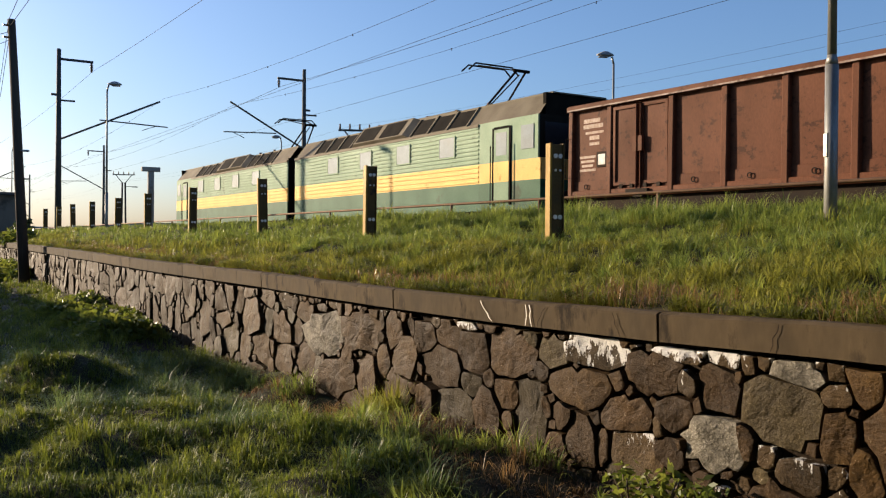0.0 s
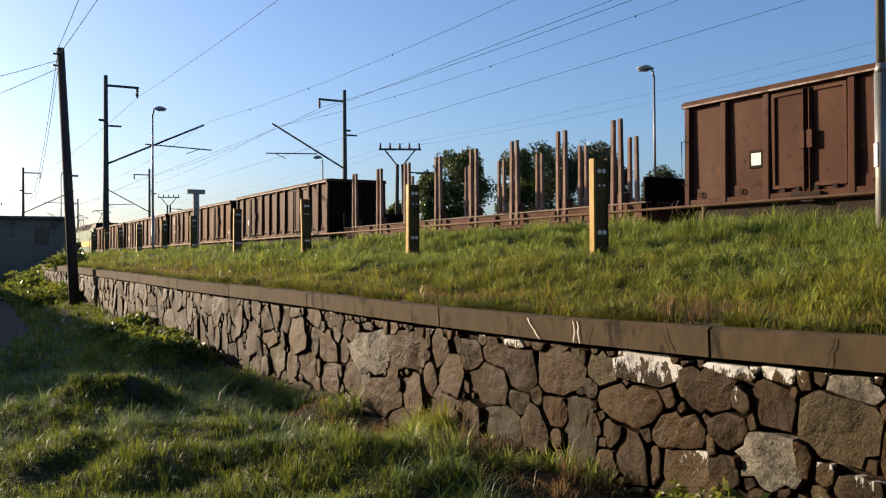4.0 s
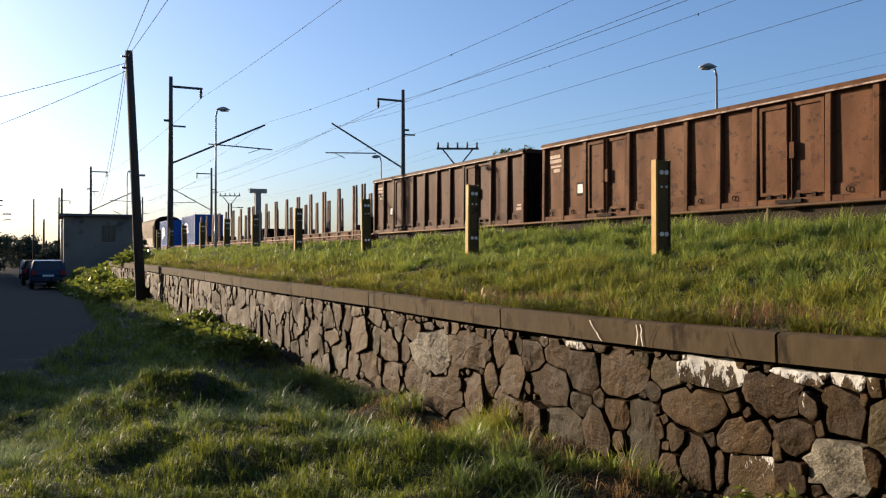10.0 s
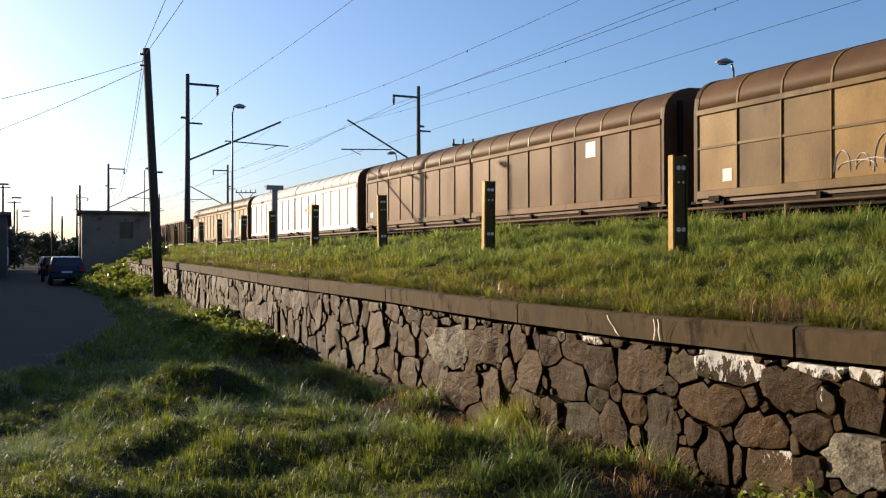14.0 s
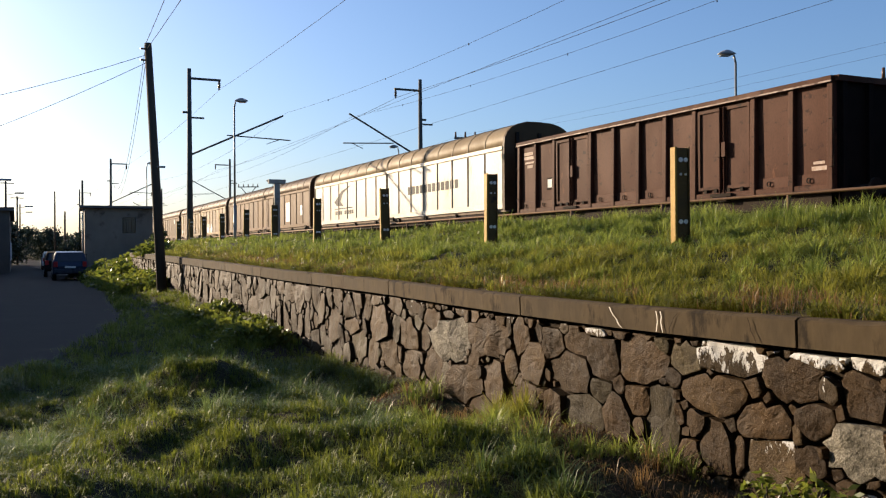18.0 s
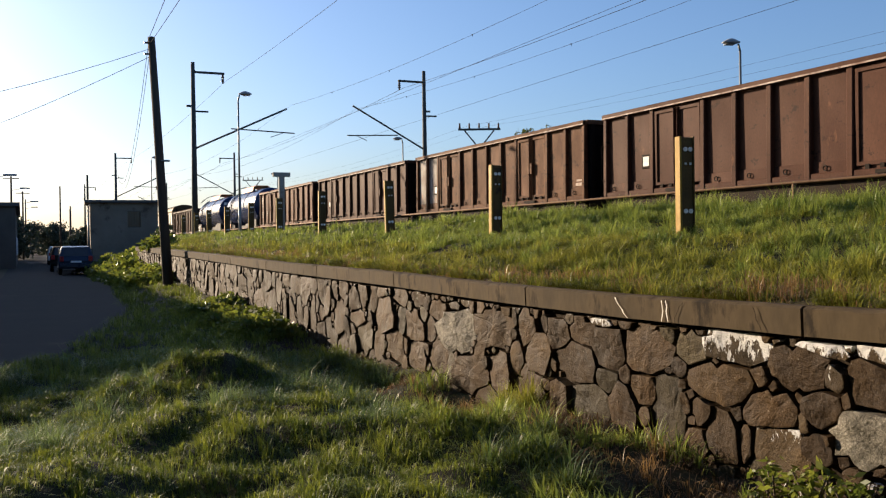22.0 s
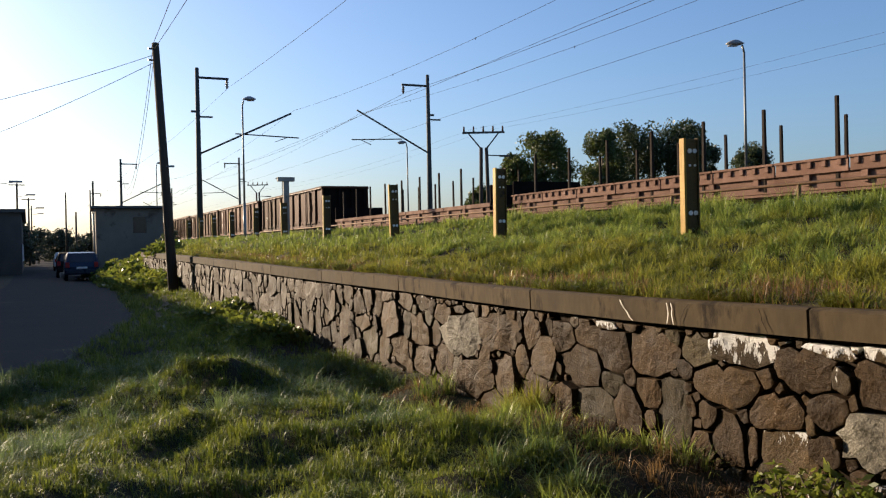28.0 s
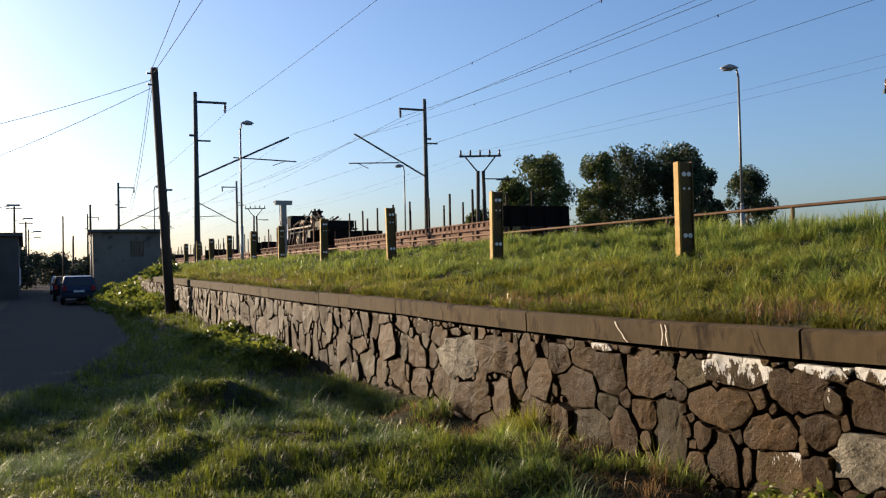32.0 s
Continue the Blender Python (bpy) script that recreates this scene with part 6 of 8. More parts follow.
bars(h1, -1.386, [(10.2, 2.0, 0.6, 0.75), (9.2, 2.0, 1.0, 1.1), (-8.6, 2.0, 0.9, 1.2)], "paint_white")
h2 = on_train(sliding_wagon("white covered wagon with sliding walls", "hbb_white", "hbb_roof_pale", "hbb_line", rib_roof="hbb_roof_pale"), 92.3)
bars(h2, -1.386, [(-3.2, 2.45, 0.9, 0.5), (-3.6, 2.75, 0.8, 0.2)], "paint_orange")
bars(h2, -1.386, [(-4.5, 2.55, 0.7, 0.22), (-2.2, 2.5, 0.5, 0.2)], "paint_red")
h3 = on_train(sliding_wagon("dark brown covered wagon with sliding walls", "hbb_brown", "hbb_roof", "hbb_brown", rib_roof="hbb_tan"), 69.0)
bars(h3, -1.386, [(10.3, 1.75, 0.35, 0.25), (-7.7, 2.95, 0.5, 0.45), (8.9, 1.85, 0.5, 0.4)], "paint_white")
h4 = on_train(sliding_wagon("brown covered wagon with sprayed white paint", "hbb_tan", "hbb_roof", "hbb_tan", rib_roof="hbb_tan", mid_rail=True), 45.75)
bars(h4, -1.386, [(9.9, 1.75, 0.3, 0.3), (-1.6, 1.42, 2.4, 0.22), (-4.0, 1.42, 2.2, 0.25)], "paint_white")


def spray(parent, x, y0, z0, w, h, seed, material="paint_white"):
    """Sprayed flame-like letters: ragged upright strokes that lean on one another."""
    r = random.Random(seed)
    y = y0
    while y < y0 + w:
        a, up = r.uniform(0.22, 0.42), h * r.uniform(0.5, 1.0)
        lean = r.uniform(-0.25, 0.25)
        bm = B()
        m = 6
        pts = [(y + lean * k / m - a * (1 - (k / m) ** 2) * r.uniform(0.6, 1.1), z0 + up * k / m) for k in range(m + 1)]
        pts += [(y + lean * k / m + a * (1 - (k / m) ** 2) * r.uniform(0.6, 1.1) + 0.02, z0 + up * k / m) for k in range(m, -1, -1)]
        f = bm.faces.new([bm.verts.new((x, p, q)) for p, q in pts])
        bmesh.ops.triangulate(bm, faces=[f])
        part("paint_patch", bm, material, parent, "sprayed white paint")
        y += a * r.uniform(1.3, 2.2)


def loops(parent, x, items, material="paint_white"):
    """Sprayed outlines: (y, z, half width, height) arches drawn in a thin line."""
    for y, z, w, h in items:
        bm = B()
        pipe(bm, [(x, y + w * math.cos(math.pi * k / 10), z + h * math.sin(math.pi * k / 10) ** 0.8) for k in range(11)], 0.011, 4)
        part("paint_line", bm, material, parent, "sprayed white outline")


spray(h4, -1.392, -5.4, 1.5, 4.6, 1.15, 4)
rng = random.Random(9)
loops(h4, -1.386, [(6.6 - 0.26 * k + rng.uniform(-0.1, 0.1), 1.45 + rng.uniform(0, 0.25), rng.uniform(0.15, 0.5), rng.uniform(0.25, 0.8) * (1 if 3 < k < 12 else 0.6)) for k in range(16)])
h5 = on_train(sliding_wagon("brown covered wagon with sliding walls", "hbb_brown", "hbb_roof", "hbb_brown", rib_roof="hbb_tan"), 22.6)
bars(h5, -1.386, [(9.0, 2.1, 0.7, 1.1), (-6.3, 2.2, 0.95, 1.2), (-9.3, 2.2, 0.5, 0.6)], "paint_white")
h6 = on_train(sliding_wagon("cream-white covered wagon with dark emblem bars", "hbb_cream", "hbb_roof_tan", "hbb_line", rib_roof="hbb_roof_tan"), -0.45)
put_gondola(-18.95, "dark red-brown open high-sided wagon", "gond_dark", 13.1, None, 1)
on_train(tank_wagon("dark blue tank wagon with orange walkway hood"), -33.0)
on_train(tank_wagon("dark blue tank wagon with orange walkway hood"), -46.1)
put_gondola(-59.5, "red-brown open high-sided wagon with white lettering", "gond_brown", 12.9, None, 2)
put_gondola(-73.6, "dark brown open high-sided wagon, weathered", "gond_dark", 12.95)
g11 = put_gondola(-87.65, "patched open high-sided wagon with pale grey end bay", "gond_orange", 12.8, None, 1)
bm = B()
box(bm, -1.312, -1.3, 4.28, 6.25, 1.18, 3.24)
part("patched_panel", bm, "gond_grey", g11, "pale grey patched end bay")
put_gondola(-101.45, "dark brown open high-sided wagon, weathered", "gond_dark", 12.85)
put_gondola(-115.4, "dark brown open high-sided wagon, weathered", "gond_dark", 13.0)
put_gondola(-129.5, "rust-brown open high-sided wagon", "gond_orange", 12.9, None, 1)
put_gondola(-144.4, "rust-orange open high-sided wagon, paint flaking", "gond_orange", 14.6, LONG_P, 1)
put_gondola(-160.0, "red-brown open high-sided wagon with white lettering", "gond_brown", 14.6, LONG_P, 2)
put_gondola(-176.0, "dark brown open high-sided wagon, weathered", "gond_dark", 14.6, LONG_P)
on_train(flat_wagon("low flat wagon with thin upright stakes, empty", 18.4, 1.22, "rust_pink", [7.9 - 2.07 * k for k in range(8)], 1.55, stake_mat="under", side_h=0.10, end_h=0.75, thick=0.04), -194.8)
on_train(flat_wagon("pinkish rusty flat wagon with ribbed drop sides and stakes", 18.3, 1.22, "rust_pink", [7.7 - 2.07 * k for k in range(8)], 1.55, stake_mat="under", side_h=0.27, end_h=0.75, thick=0.04, ribbed=True), -214.8)
on_train(flat_wagon("low flat wagon with thin upright stakes, empty", 18.3, 1.22, "rust_pink", [7.28 - 2.07 * k for k in range(8)], 1.55, stake_mat="under", side_h=0.10, end_h=0.75, thick=0.04), -235.4)
on_train(flat_wagon("rust-brown flat wagon with drop sides carrying a truck", 15.7, 1.22, "rust_red", [5.95, 3.55, 1.45, -0.75, -2.9, -4.95, -7.0], 1.55, stake_mat="rust_red", side_h=0.24, end_h=0.75, thick=0.05, ribbed=True), -254.15)
on_train(flat_wagon("pinkish rusty flat wagon with ribbed drop sides and stakes", 19.2, 1.22, "rust_pink", [7.3 - 2.05 * k for k in range(8)], 1.55, stake_mat="under", side_h=0.27, end_h=0.75, thick=0.04, ribbed=True), -272.9)


# ---- lorry with scrap on the flat wagon ----
def lorry():
    g = thing("lorry", "old pale blue bonneted lorry loaded with scrap, tied down", "lorry")
    F = -0.62  # floor of the wagon deck is z = 0; front axle at y = 0
    for y, x in ((0.0, 0.98), (-3.95, 0.92), (-5.3, 0.92)):
        for s in (-1, 1):
            bm = B()
            tube(bm, (s * (x - 0.02), y, 0.52), (s * (x + 0.26), y, 0.52), 0.52, 22)
            tube(bm, (s * (x + 0.26), y, 0.52), (s * (x + 0.29), y, 0.52), 0.44, 22, 0.36)
            w = part("wheel", bm, "rubber", g, "worn black tyre")
            bm = B()
            tube(bm, (s * (x + 0.2), y, 0.52), (s * (x + 0.30), y, 0.52), 0.28, 16, 0.22)
            tube(bm, (s * (x + 0.28), y, 0.52), (s * (x + 0.36), y, 0.52), 0.11, 12)
            part("rim", bm, "barrel_steel", w, "dusty steel rim")
    bm = B()
    for s in (-1, 1):
        box(bm, *sorted((0.35 * s, 0.47 * s)), -8.3, 0.6, 0.72, 0.94, 0.01)
    for k in range(7):
        box(bm, -0.4, 0.4, -8.2 + 1.35 * k, -8.08 + 1.35 * k, 0.76, 0.92)
    for y in (0, -3.95, -5.3):
        tube(bm, (-0.95, y, 0.52), (0.95, y, 0.52), 0.09, 8)
    part("chassis", bm, "scrap", g)
    # bonnet
    bm = B()
    rings = []
    for y, w, zt in ((0.62, 0.55, 1.3), (0.4, 0.66, 1.46), (-0.1, 0.74, 1.56), (-0.5, 0.86, 1.64)):
        rings.append([bm.verts.new(p) for p in ((-w, y, 0.95), (-w, y, zt - 0.2), (-w * 0.8, y, zt - 0.04), (0, y, zt + 0.03), (w * 0.8, y, zt - 0.04), (w, y, zt - 0.2), (w, y, 0.95))])
    for a, b in zip(rings, rings[1:]):
        for k in range(6):
            bm.faces.new((a[k], a[k + 1], b[k + 1], b[k])).smooth = True
    bm.faces.new(rings[0])
    part("bonnet", bm, "truck_paint", g)
    bm = B()
    for k in range(6):
        box(bm, -0.45, 0.45, 0.62, 0.66, 1.0 + 0.06 * k, 1.03 + 0.06 * k)
    part("grille", bm, "scrap", g)
    for s in (-1, 1):
        bm = B()
        pts = []
        for k in range(9):
            a = math.pi * k / 8
            pts.append((0.74 * math.cos(a), 0.55 + 0.7 * math.sin(a)))
        inner = [bm.verts.new((s * 0.72, y, z)) for y, z in pts]
        outer = [bm.verts.new((s * 1.26, y, z)) for y, z in pts]
        low = [bm.verts.new((s * 1.28, y * 0.97, z - 0.12)) for y, z in pts]
        for k in range(8):
            bm.faces.new((inner[k], inner[k + 1], outer[k + 1], outer[k])).smooth = True
            bm.faces.new((outer[k], outer[k + 1], low[k + 1], low[k]))
        part("mudguard", bm, "truck_paint", g)
        bm = B()
        tube(bm, (s * 0.95, 0.6, 1.1), (s * 0.95, 0.74, 1.1), 0.13, 14)
        part("headlight", bm, "lamp_glass", g)
    bm = B()
    box(bm, -1.2, 1.2, 0.85, 0.98, 0.55, 0.75, 0.02)
    part("bumper", bm, "scrap", g)
    # cab
    bm = B()
    for s in (-1, 1):
        v = [(-0.5, 0.85), (-0.5, 1.62), (-0.7, 2.08), (-1.2, 2.1), (-1.26, 0.62), (-0.7, 0.62)]
        a = [bm.verts.new((s * 1.12, y, z)) for y, z in v]
        b = [bm.verts.new((s * 1.06, y, z)) for y, z in v]
        bm.faces.new(a)
        bm.faces.new(b)
        for k in range(6):
            bm.faces.new((a[k], a[(k + 1) % 6], b[(k + 1) % 6], b[k]))
    box(bm, -1.06, 1.06, -1.26, -1.2, 0.7, 2.08)
    box(bm, -1.06, 1.06, -0.55, -0.48, 0.9, 1.6)
    cab = part("cab", bm, "truck_paint", g)
    bm = B()
    box(bm, -1.13, 1.13, -2.05, -0.66, 2.085, 2.16, 0.03)
    part("roof", bm, "rubber", cab, "dark roof")
    for s in (-1, 1):
        part("side_window", box(B(), *sorted((s * 1.122, s * 1.135)), -1.12, -0.76, 1.64, 2.0), "dark_glass", cab)
        part("door_gap", box(B(), *sorted((s * 1.12, s * 1.125)), -0.72, -0.70, 0.75, 1.6), "rubber", cab)
        bm = B()
        tube(bm, (s * 1.15, -0.6, 1.6), (s * 1.36, -0.5, 1.8), 0.015, 6)
        box(bm, *sorted((s * 1.3, s * 1.42)), -0.53, -0.48, 1.65, 1.92)
        part("mirror", bm, "scrap", cab)
    bm = B()
    v = [bm.verts.new(p) for p in ((-1.0, -0.5, 1.64), (1.0, -0.5, 1.64), (0.98, -0.69, 2.08), (-0.98, -0.69, 2.08))]
    bm.faces.new(v)
    part("windscreen", bm, "dark_glass", cab)
    bm = B()
    box(bm, -1.11, 1.11, -2.0, -1.265, 0.66, 2.08, 0.05)
    part("sleeper_box", bm, "rubber", g, "dark rear half of the cab")
    # bed
    bm = B()
    box(bm, -1.2, 1.2, -8.4, -2.15, 0.96, 1.04, 0.01)
    part("bed", bm, "scrap", g)
    bm = B()
    box(bm, -1.30, -1.24, -7.1, -2.1, 1.20, 1.29, 0.01)
    part("beam", bm, "strap", g, "pale beam along the bed")
    bm = B()
    box(bm, -1.22, -0.7, -6.7, -6.1, 0.55, 1.0, 0.03)
    part("tool_box", bm, "tank_grey", g)
    rng = random.Random(11)
    for k in range(34):
        bm = B()
        y, x = -2.3 - 4.8 * rng.random(), -1.1 + 1.9 * rng.random()
        a = Vector((x, y, 1.1 + 0.45 * rng.random()))
        b = a + Vector((0.5 * (rng.random() - 0.5), -0.8 - 1.2 * rng.random(), 0.5 * rng.random()))
        b.y = max(b.y, -8.4)
        tube(bm, a, b, 0.02 + 0.05 * rng.random() ** 2, 6)
        part("scrap_bar", bm, "scrap" if k % 4 else "rust_red", g)
    for pts in ([(-0.9, -3.5, 1.6), (-0.8, -4.05, 2.12), (-0.8, -4.6, 1.85), (-0.8, -5.1, 1.95)], [(-0.3, -3.6, 1.6), (-0.3, -4.15, 2.08), (-0.3, -4.3, 1.6)], [(-0.9, -4.0, 1.55), (-0.7, -4.6, 1.95), (-0.6, -5.0, 2.3)], [(-0.7, -6.5, 2.1), (-0.7, -7.3, 1.7), (-0.7, -8.3, 1.5)], [(-0.9, -6.4, 1.9), (-0.9, -7.4, 1.5)]):
        bm = B()
        pipe(bm, pts, 0.035, 6)
        part("bent_tube", bm, "scrap", g)
    bm = B()
    for k in range(46):
        c = Vector((-0.6 + 0.5 * rng.random(), -5.35 + 0.4 * (rng.random() - 0.5), 1.95 + 0.42 * (rng.random() - 0.3)))
        d = Vector((rng.random() - 0.5, rng.random() - 0.5, rng.random() - 0.5)) * 0.3
        tube(bm, c - d, c + d, 0.015 + 0.06 * rng.random(), 7)
    part("engine_scrap", bm, "scrap", g, "tangle of black scrap metal")
    bm = B()
    for z in (1.2, 1.35, 1.5):
        box(bm, -1.0, 0.6, -6.0 + z * 0.6, -5.2 + z * 0.6, z - 0.04, z, 0.0)
    box(bm, 0.2, 1.0, -8.3, -2.3, 1.06, 1.45, 0.0)
    box(bm, -1.0, 1.0, -8.35, -6.9, 1.06, 1.5, 0.02)
    part("board", bm, "scrap", g, "stacked dark boards")
    part("plank", box(B(), -1.15, -1.0, -5.3, -4.2, 1.52, 1.7), "plank", g, "bright sawn plank")
    for y in (-2.9, -3.6, -5.0, -6.7):
        bm = B()
        pipe(bm, [(-1.28, y, 1.34), (-1.33, y - 0.02, 1.25), (-1.38, y + 0.1, 0.7), (-1.44, y + 0.25, 0.3)], 0.022, 5)
        part("strap", bm, "strap", g, "pale tie-down strap")
    return g


on_train(lorry(), -251.35, 1.24)
drum = thing("oil_drum", "rusty steel oil drum on the lorry bed", "oil drum")
bm = B()
for z0, z1, r in ((0, 0.28, 0.3), (0.28, 0.31, 0.315), (0.31, 0.58, 0.3), (0.58, 0.61, 0.315), (0.61, 0.88, 0.3)):
    tube(bm, (0, 0, z0), (0, 0, z1), r, 20)
part("body", bm, "barrel_steel", drum)
bm = B()
tube(bm, (0, 0, 0.88), (0, 0, 0.895), 0.31, 20)
part("rim", bm, "barrel_steel", drum)
on_train(drum, -257.5, 2.29, -0.7)

# emblem bars of the cream covered wagon
bm = B()
sw = [(7.6, 2.35), (6.4, 2.9), (4.9, 3.12), (6.2, 2.75), (6.6, 2.35), (6.1, 2.1), (7.2, 2.15)]
bm.faces.new([bm.verts.new((-1.386, y, z)) for y, z in sw])
part("emblem", bm, "tank_grey", h6, "dark swoosh emblem")
bars(h6, -1.386, [(6.1, 1.98, 2.9, 0.05)] + [(7.3 - 0.29 * k, 1.76, 0.2, 0.2) for k in range(10) if k != 4], "tank_grey")
bars(h6, -1.386, [(-2.6 - 0.42 * k, 2.35, 0.3, 0.34) for k in range(12)], "tank_grey")


# ---- parked cars in the lane ----
def car(label, paint):
    g = thing("car", label, "car", group="parked cars")
    prof = [(-2.1, 0.35), (-2.15, 0.75), (-2.05, 0.98), (-1.75, 1.47), (-1.1, 1.53), (0.1, 1.48), (0.75, 1.05), (1.85, 0.9), (2.05, 0.7), (2.08, 0.35)]
    bm = B()
    rings = []
    for x, k in ((-0.84, 0.93), (-0.78, 1.0), (0.78, 1.0), (0.84, 0.93)):
        rings.append([bm.verts.new((x * (1.0 if z < 1.0 else 1 - 0.32 * (z - 1.0)), y * (0.99 if abs(x) > 0.8 else 1), z * k + (1 - k) * 0.6)) for y, z in prof])
    for a, b in zip(rings, rings[1:]):
        for i in range(len(prof)):
            bm.faces.new((a[i], a[(i + 1) % len(prof)], b[(i + 1) % len(prof)], b[i])).smooth = False
    bm.faces.new(rings[0])
    bm.faces.new(rings[-1][::-1])
    part("body", bm, paint, g)
    bm = B()
    v = [bm.verts.new(p) for p in ((-0.64, -2.055, 1.0), (0.64, -2.055, 1.0), (0.56, -1.79, 1.43), (-0.56, -1.79, 1.43))]
    bm.faces.new(v)
    part("rear_window", bm, "dark_glass", g)
    for s in (-1, 1):
        part("side_window", box(B(), *sorted((s * 0.80, s * 0.83)), -1.6, 0.2, 1.05, 1.38), "dark_glass", g)
        part("tail_light", box(B(), *sorted((s * 0.6, s * 0.8)), -2.17, -2.1, 0.72, 1.0, 0.02), "tail_light", g)
        for y in (-1.35, 1.35):
            bm = B()
            tube(bm, (s * 0.66, y, 0.31), (s * 0.84, y, 0.31), 0.31, 18)
            w = part("wheel", bm, "rubber", g)
            bm = B()
            tube(bm, (s * 0.83, y, 0.31), (s * 0.85, y, 0.31), 0.19, 14)
            part("rim", bm, "galv", w)
    part("bumper", box(B(), -0.8, 0.8, -2.22, -2.08, 0.38, 0.62, 0.04), paint, g)
    part("number_plate", box(B(), -0.26, 0.26, -2.225, -2.215, 0.66, 0.76), "plastic_white", g)
    return g


car("dark blue hatchback parked at the lane edge", "car_paint").matrix_basis = pose(2.55, 53.0, 0.13, 0, 0, -1)
car("dark hatchback parked behind another car", "rubber").matrix_basis = pose(2.35, 60.5, 0.13, 0, 0, -1)
car("pale hatchback parked far down the lane", "plastic_white").matrix_basis = pose(2.75, 84.0, 0.13, 0, 0, 0)


# ---- foliage ----
def leaf_mesh(name, pts, size, material, seed, flat=0.0):
    """Small four-cornered leaves at the given places, turned at random."""
    r = np.random.RandomState(seed)
    pts = np.asarray(pts, float)
    n = len(pts)
    a = r.normal(size=(n, 3))
    a[:, 2] *= 1 - flat
    a /= np.linalg.norm(a, axis=1)[:, None]
    b = np.cross(a, r.normal(size=(n, 3)))
    b /= np.linalg.norm(b, axis=1)[:, None]
    s = size * r.uniform(0.6, 1.4, (n, 1))
    verts = np.stack([pts - a * s, pts + b * s * 0.45, pts + a * s, pts - b * s * 0.45], 1).reshape(-1, 3)
    me = bpy.data.meshes.new(name)
    me.from_pydata(verts.tolist(), [], np.arange(4 * n).reshape(-1, 4).tolist())
    me.materials.append(M[material])
    return me


def tree(label, x, y, base, height, width, seed, material="leaf_tree", leaves=5200, size=0.42, columnar=False):
    r = np.random.RandomState(seed)
    g = thing("tree", label, "tree", pose(x, y, base), group="trees beyond the railway")
    bm = B()
    tube(bm, (0, 0, -0.5), (0.1, 0, height * 0.35), height * 0.022, 10, height * 0.015)
    tube(bm, (0.1, 0, height * 0.35), (0.0, 0.2, height * 0.85), height * 0.015, 8, height * 0.004)
    tips = []
    for k in range(16):
        z = height * (0.18 + 0.6 * r.rand())
        a = 6.283 * r.rand()
        l = width * (0.22 + 0.2 * r.rand()) * (1.1 - z / height * 0.6)
        p = (l * math.cos(a), l * math.sin(a), z + l * (0.9 if columnar else 0.45))
        tube(bm, (0.05, 0.05, z), p, height * 0.006, 6, height * 0.002)
        tips.append(p)
    part("trunk", bm, "bark", g)
    clumps = []
    for k in range(64):
        z = height * (0.10 + 0.88 * r.rand())
        f = z / height
        env = math.sin(math.pi * min(0.98, 0.12 + 0.86 * f)) ** (0.55 if not columnar else 0.7)
        rad = width * 0.5 * env * math.sqrt(r.rand())
        a = 6.283 * r.rand()
        clumps.append((rad * math.cos(a), rad * math.sin(a), z, width * (0.10 + 0.09 * r.rand())))
    pts = []
    per = int(leaves * 3.2) // len(clumps)
    for cx, cy, cz, cr in clumps:
        d = r.normal(size=(per, 3))
        d /= np.linalg.norm(d, axis=1)[:, None]
        pts.append(np.array([cx, cy, cz]) + d * (cr * r.rand(per, 1) ** 0.45) * np.array([1, 1, 1.25]))
    crown = new("crown", leaf_mesh("crown", np.concatenate(pts), size * 0.72, material, seed))
    crown.parent = g
    return g


tree("tall leafy poplar beyond the railway", 97.0, 140, 1, 21.4, 9, 1, "leaf_tree", 4600, columnar=True)
tree("large dark leafy tree beyond the railway", 106.0, 142, 1, 22.2, 16, 2, "leaf_dark", 6500)
tree("large dark leafy tree beyond the railway", 114.5, 138, 1, 21.8, 15, 3, "leaf_dark", 6500)
tree("dark leafy tree beyond the railway", 121.0, 140, 1, 18.8, 9, 4, "leaf_dark", 4200)
tree("tall leafy poplar beyond the railway", 84.5, 140, 1, 20.0, 12, 5, "leaf_tree", 5200)
tree("leafy tree beyond the railway", 78.5, 141, 1, 16.0, 8, 6, "leaf_tree", 3600)
tree("round dark leafy tree beyond the railway", 131.0, 138, 1, 18.5, 11, 7, "leaf_dark", 4400)
tree("small leafy tree beyond the railway", 72.5, 142, 1, 10.5, 7, 8, "leaf_tree", 2600)
for k, (x, y, hh, ww) in enumerate(((-2.6, 112, 7.5, 7), (-1.6, 128, 8.0, 7), (-3.5, 150, 9.5, 9), (1.5, 190, 8.5, 10), (5.5, 175, 8.0, 8), (7.5, 120, 5.5, 6), (3.0, 230, 9.0, 12), (-6.0, 180, 11, 11), (6.0, 96, 4.0, 4.5))):
    tree("leafy tree along the lane, darkened as a silhouette", x, y, 0.1, hh * 0.62, ww * 0.85, 20 + k, "leaf_silhouette", 2200, 0.3)


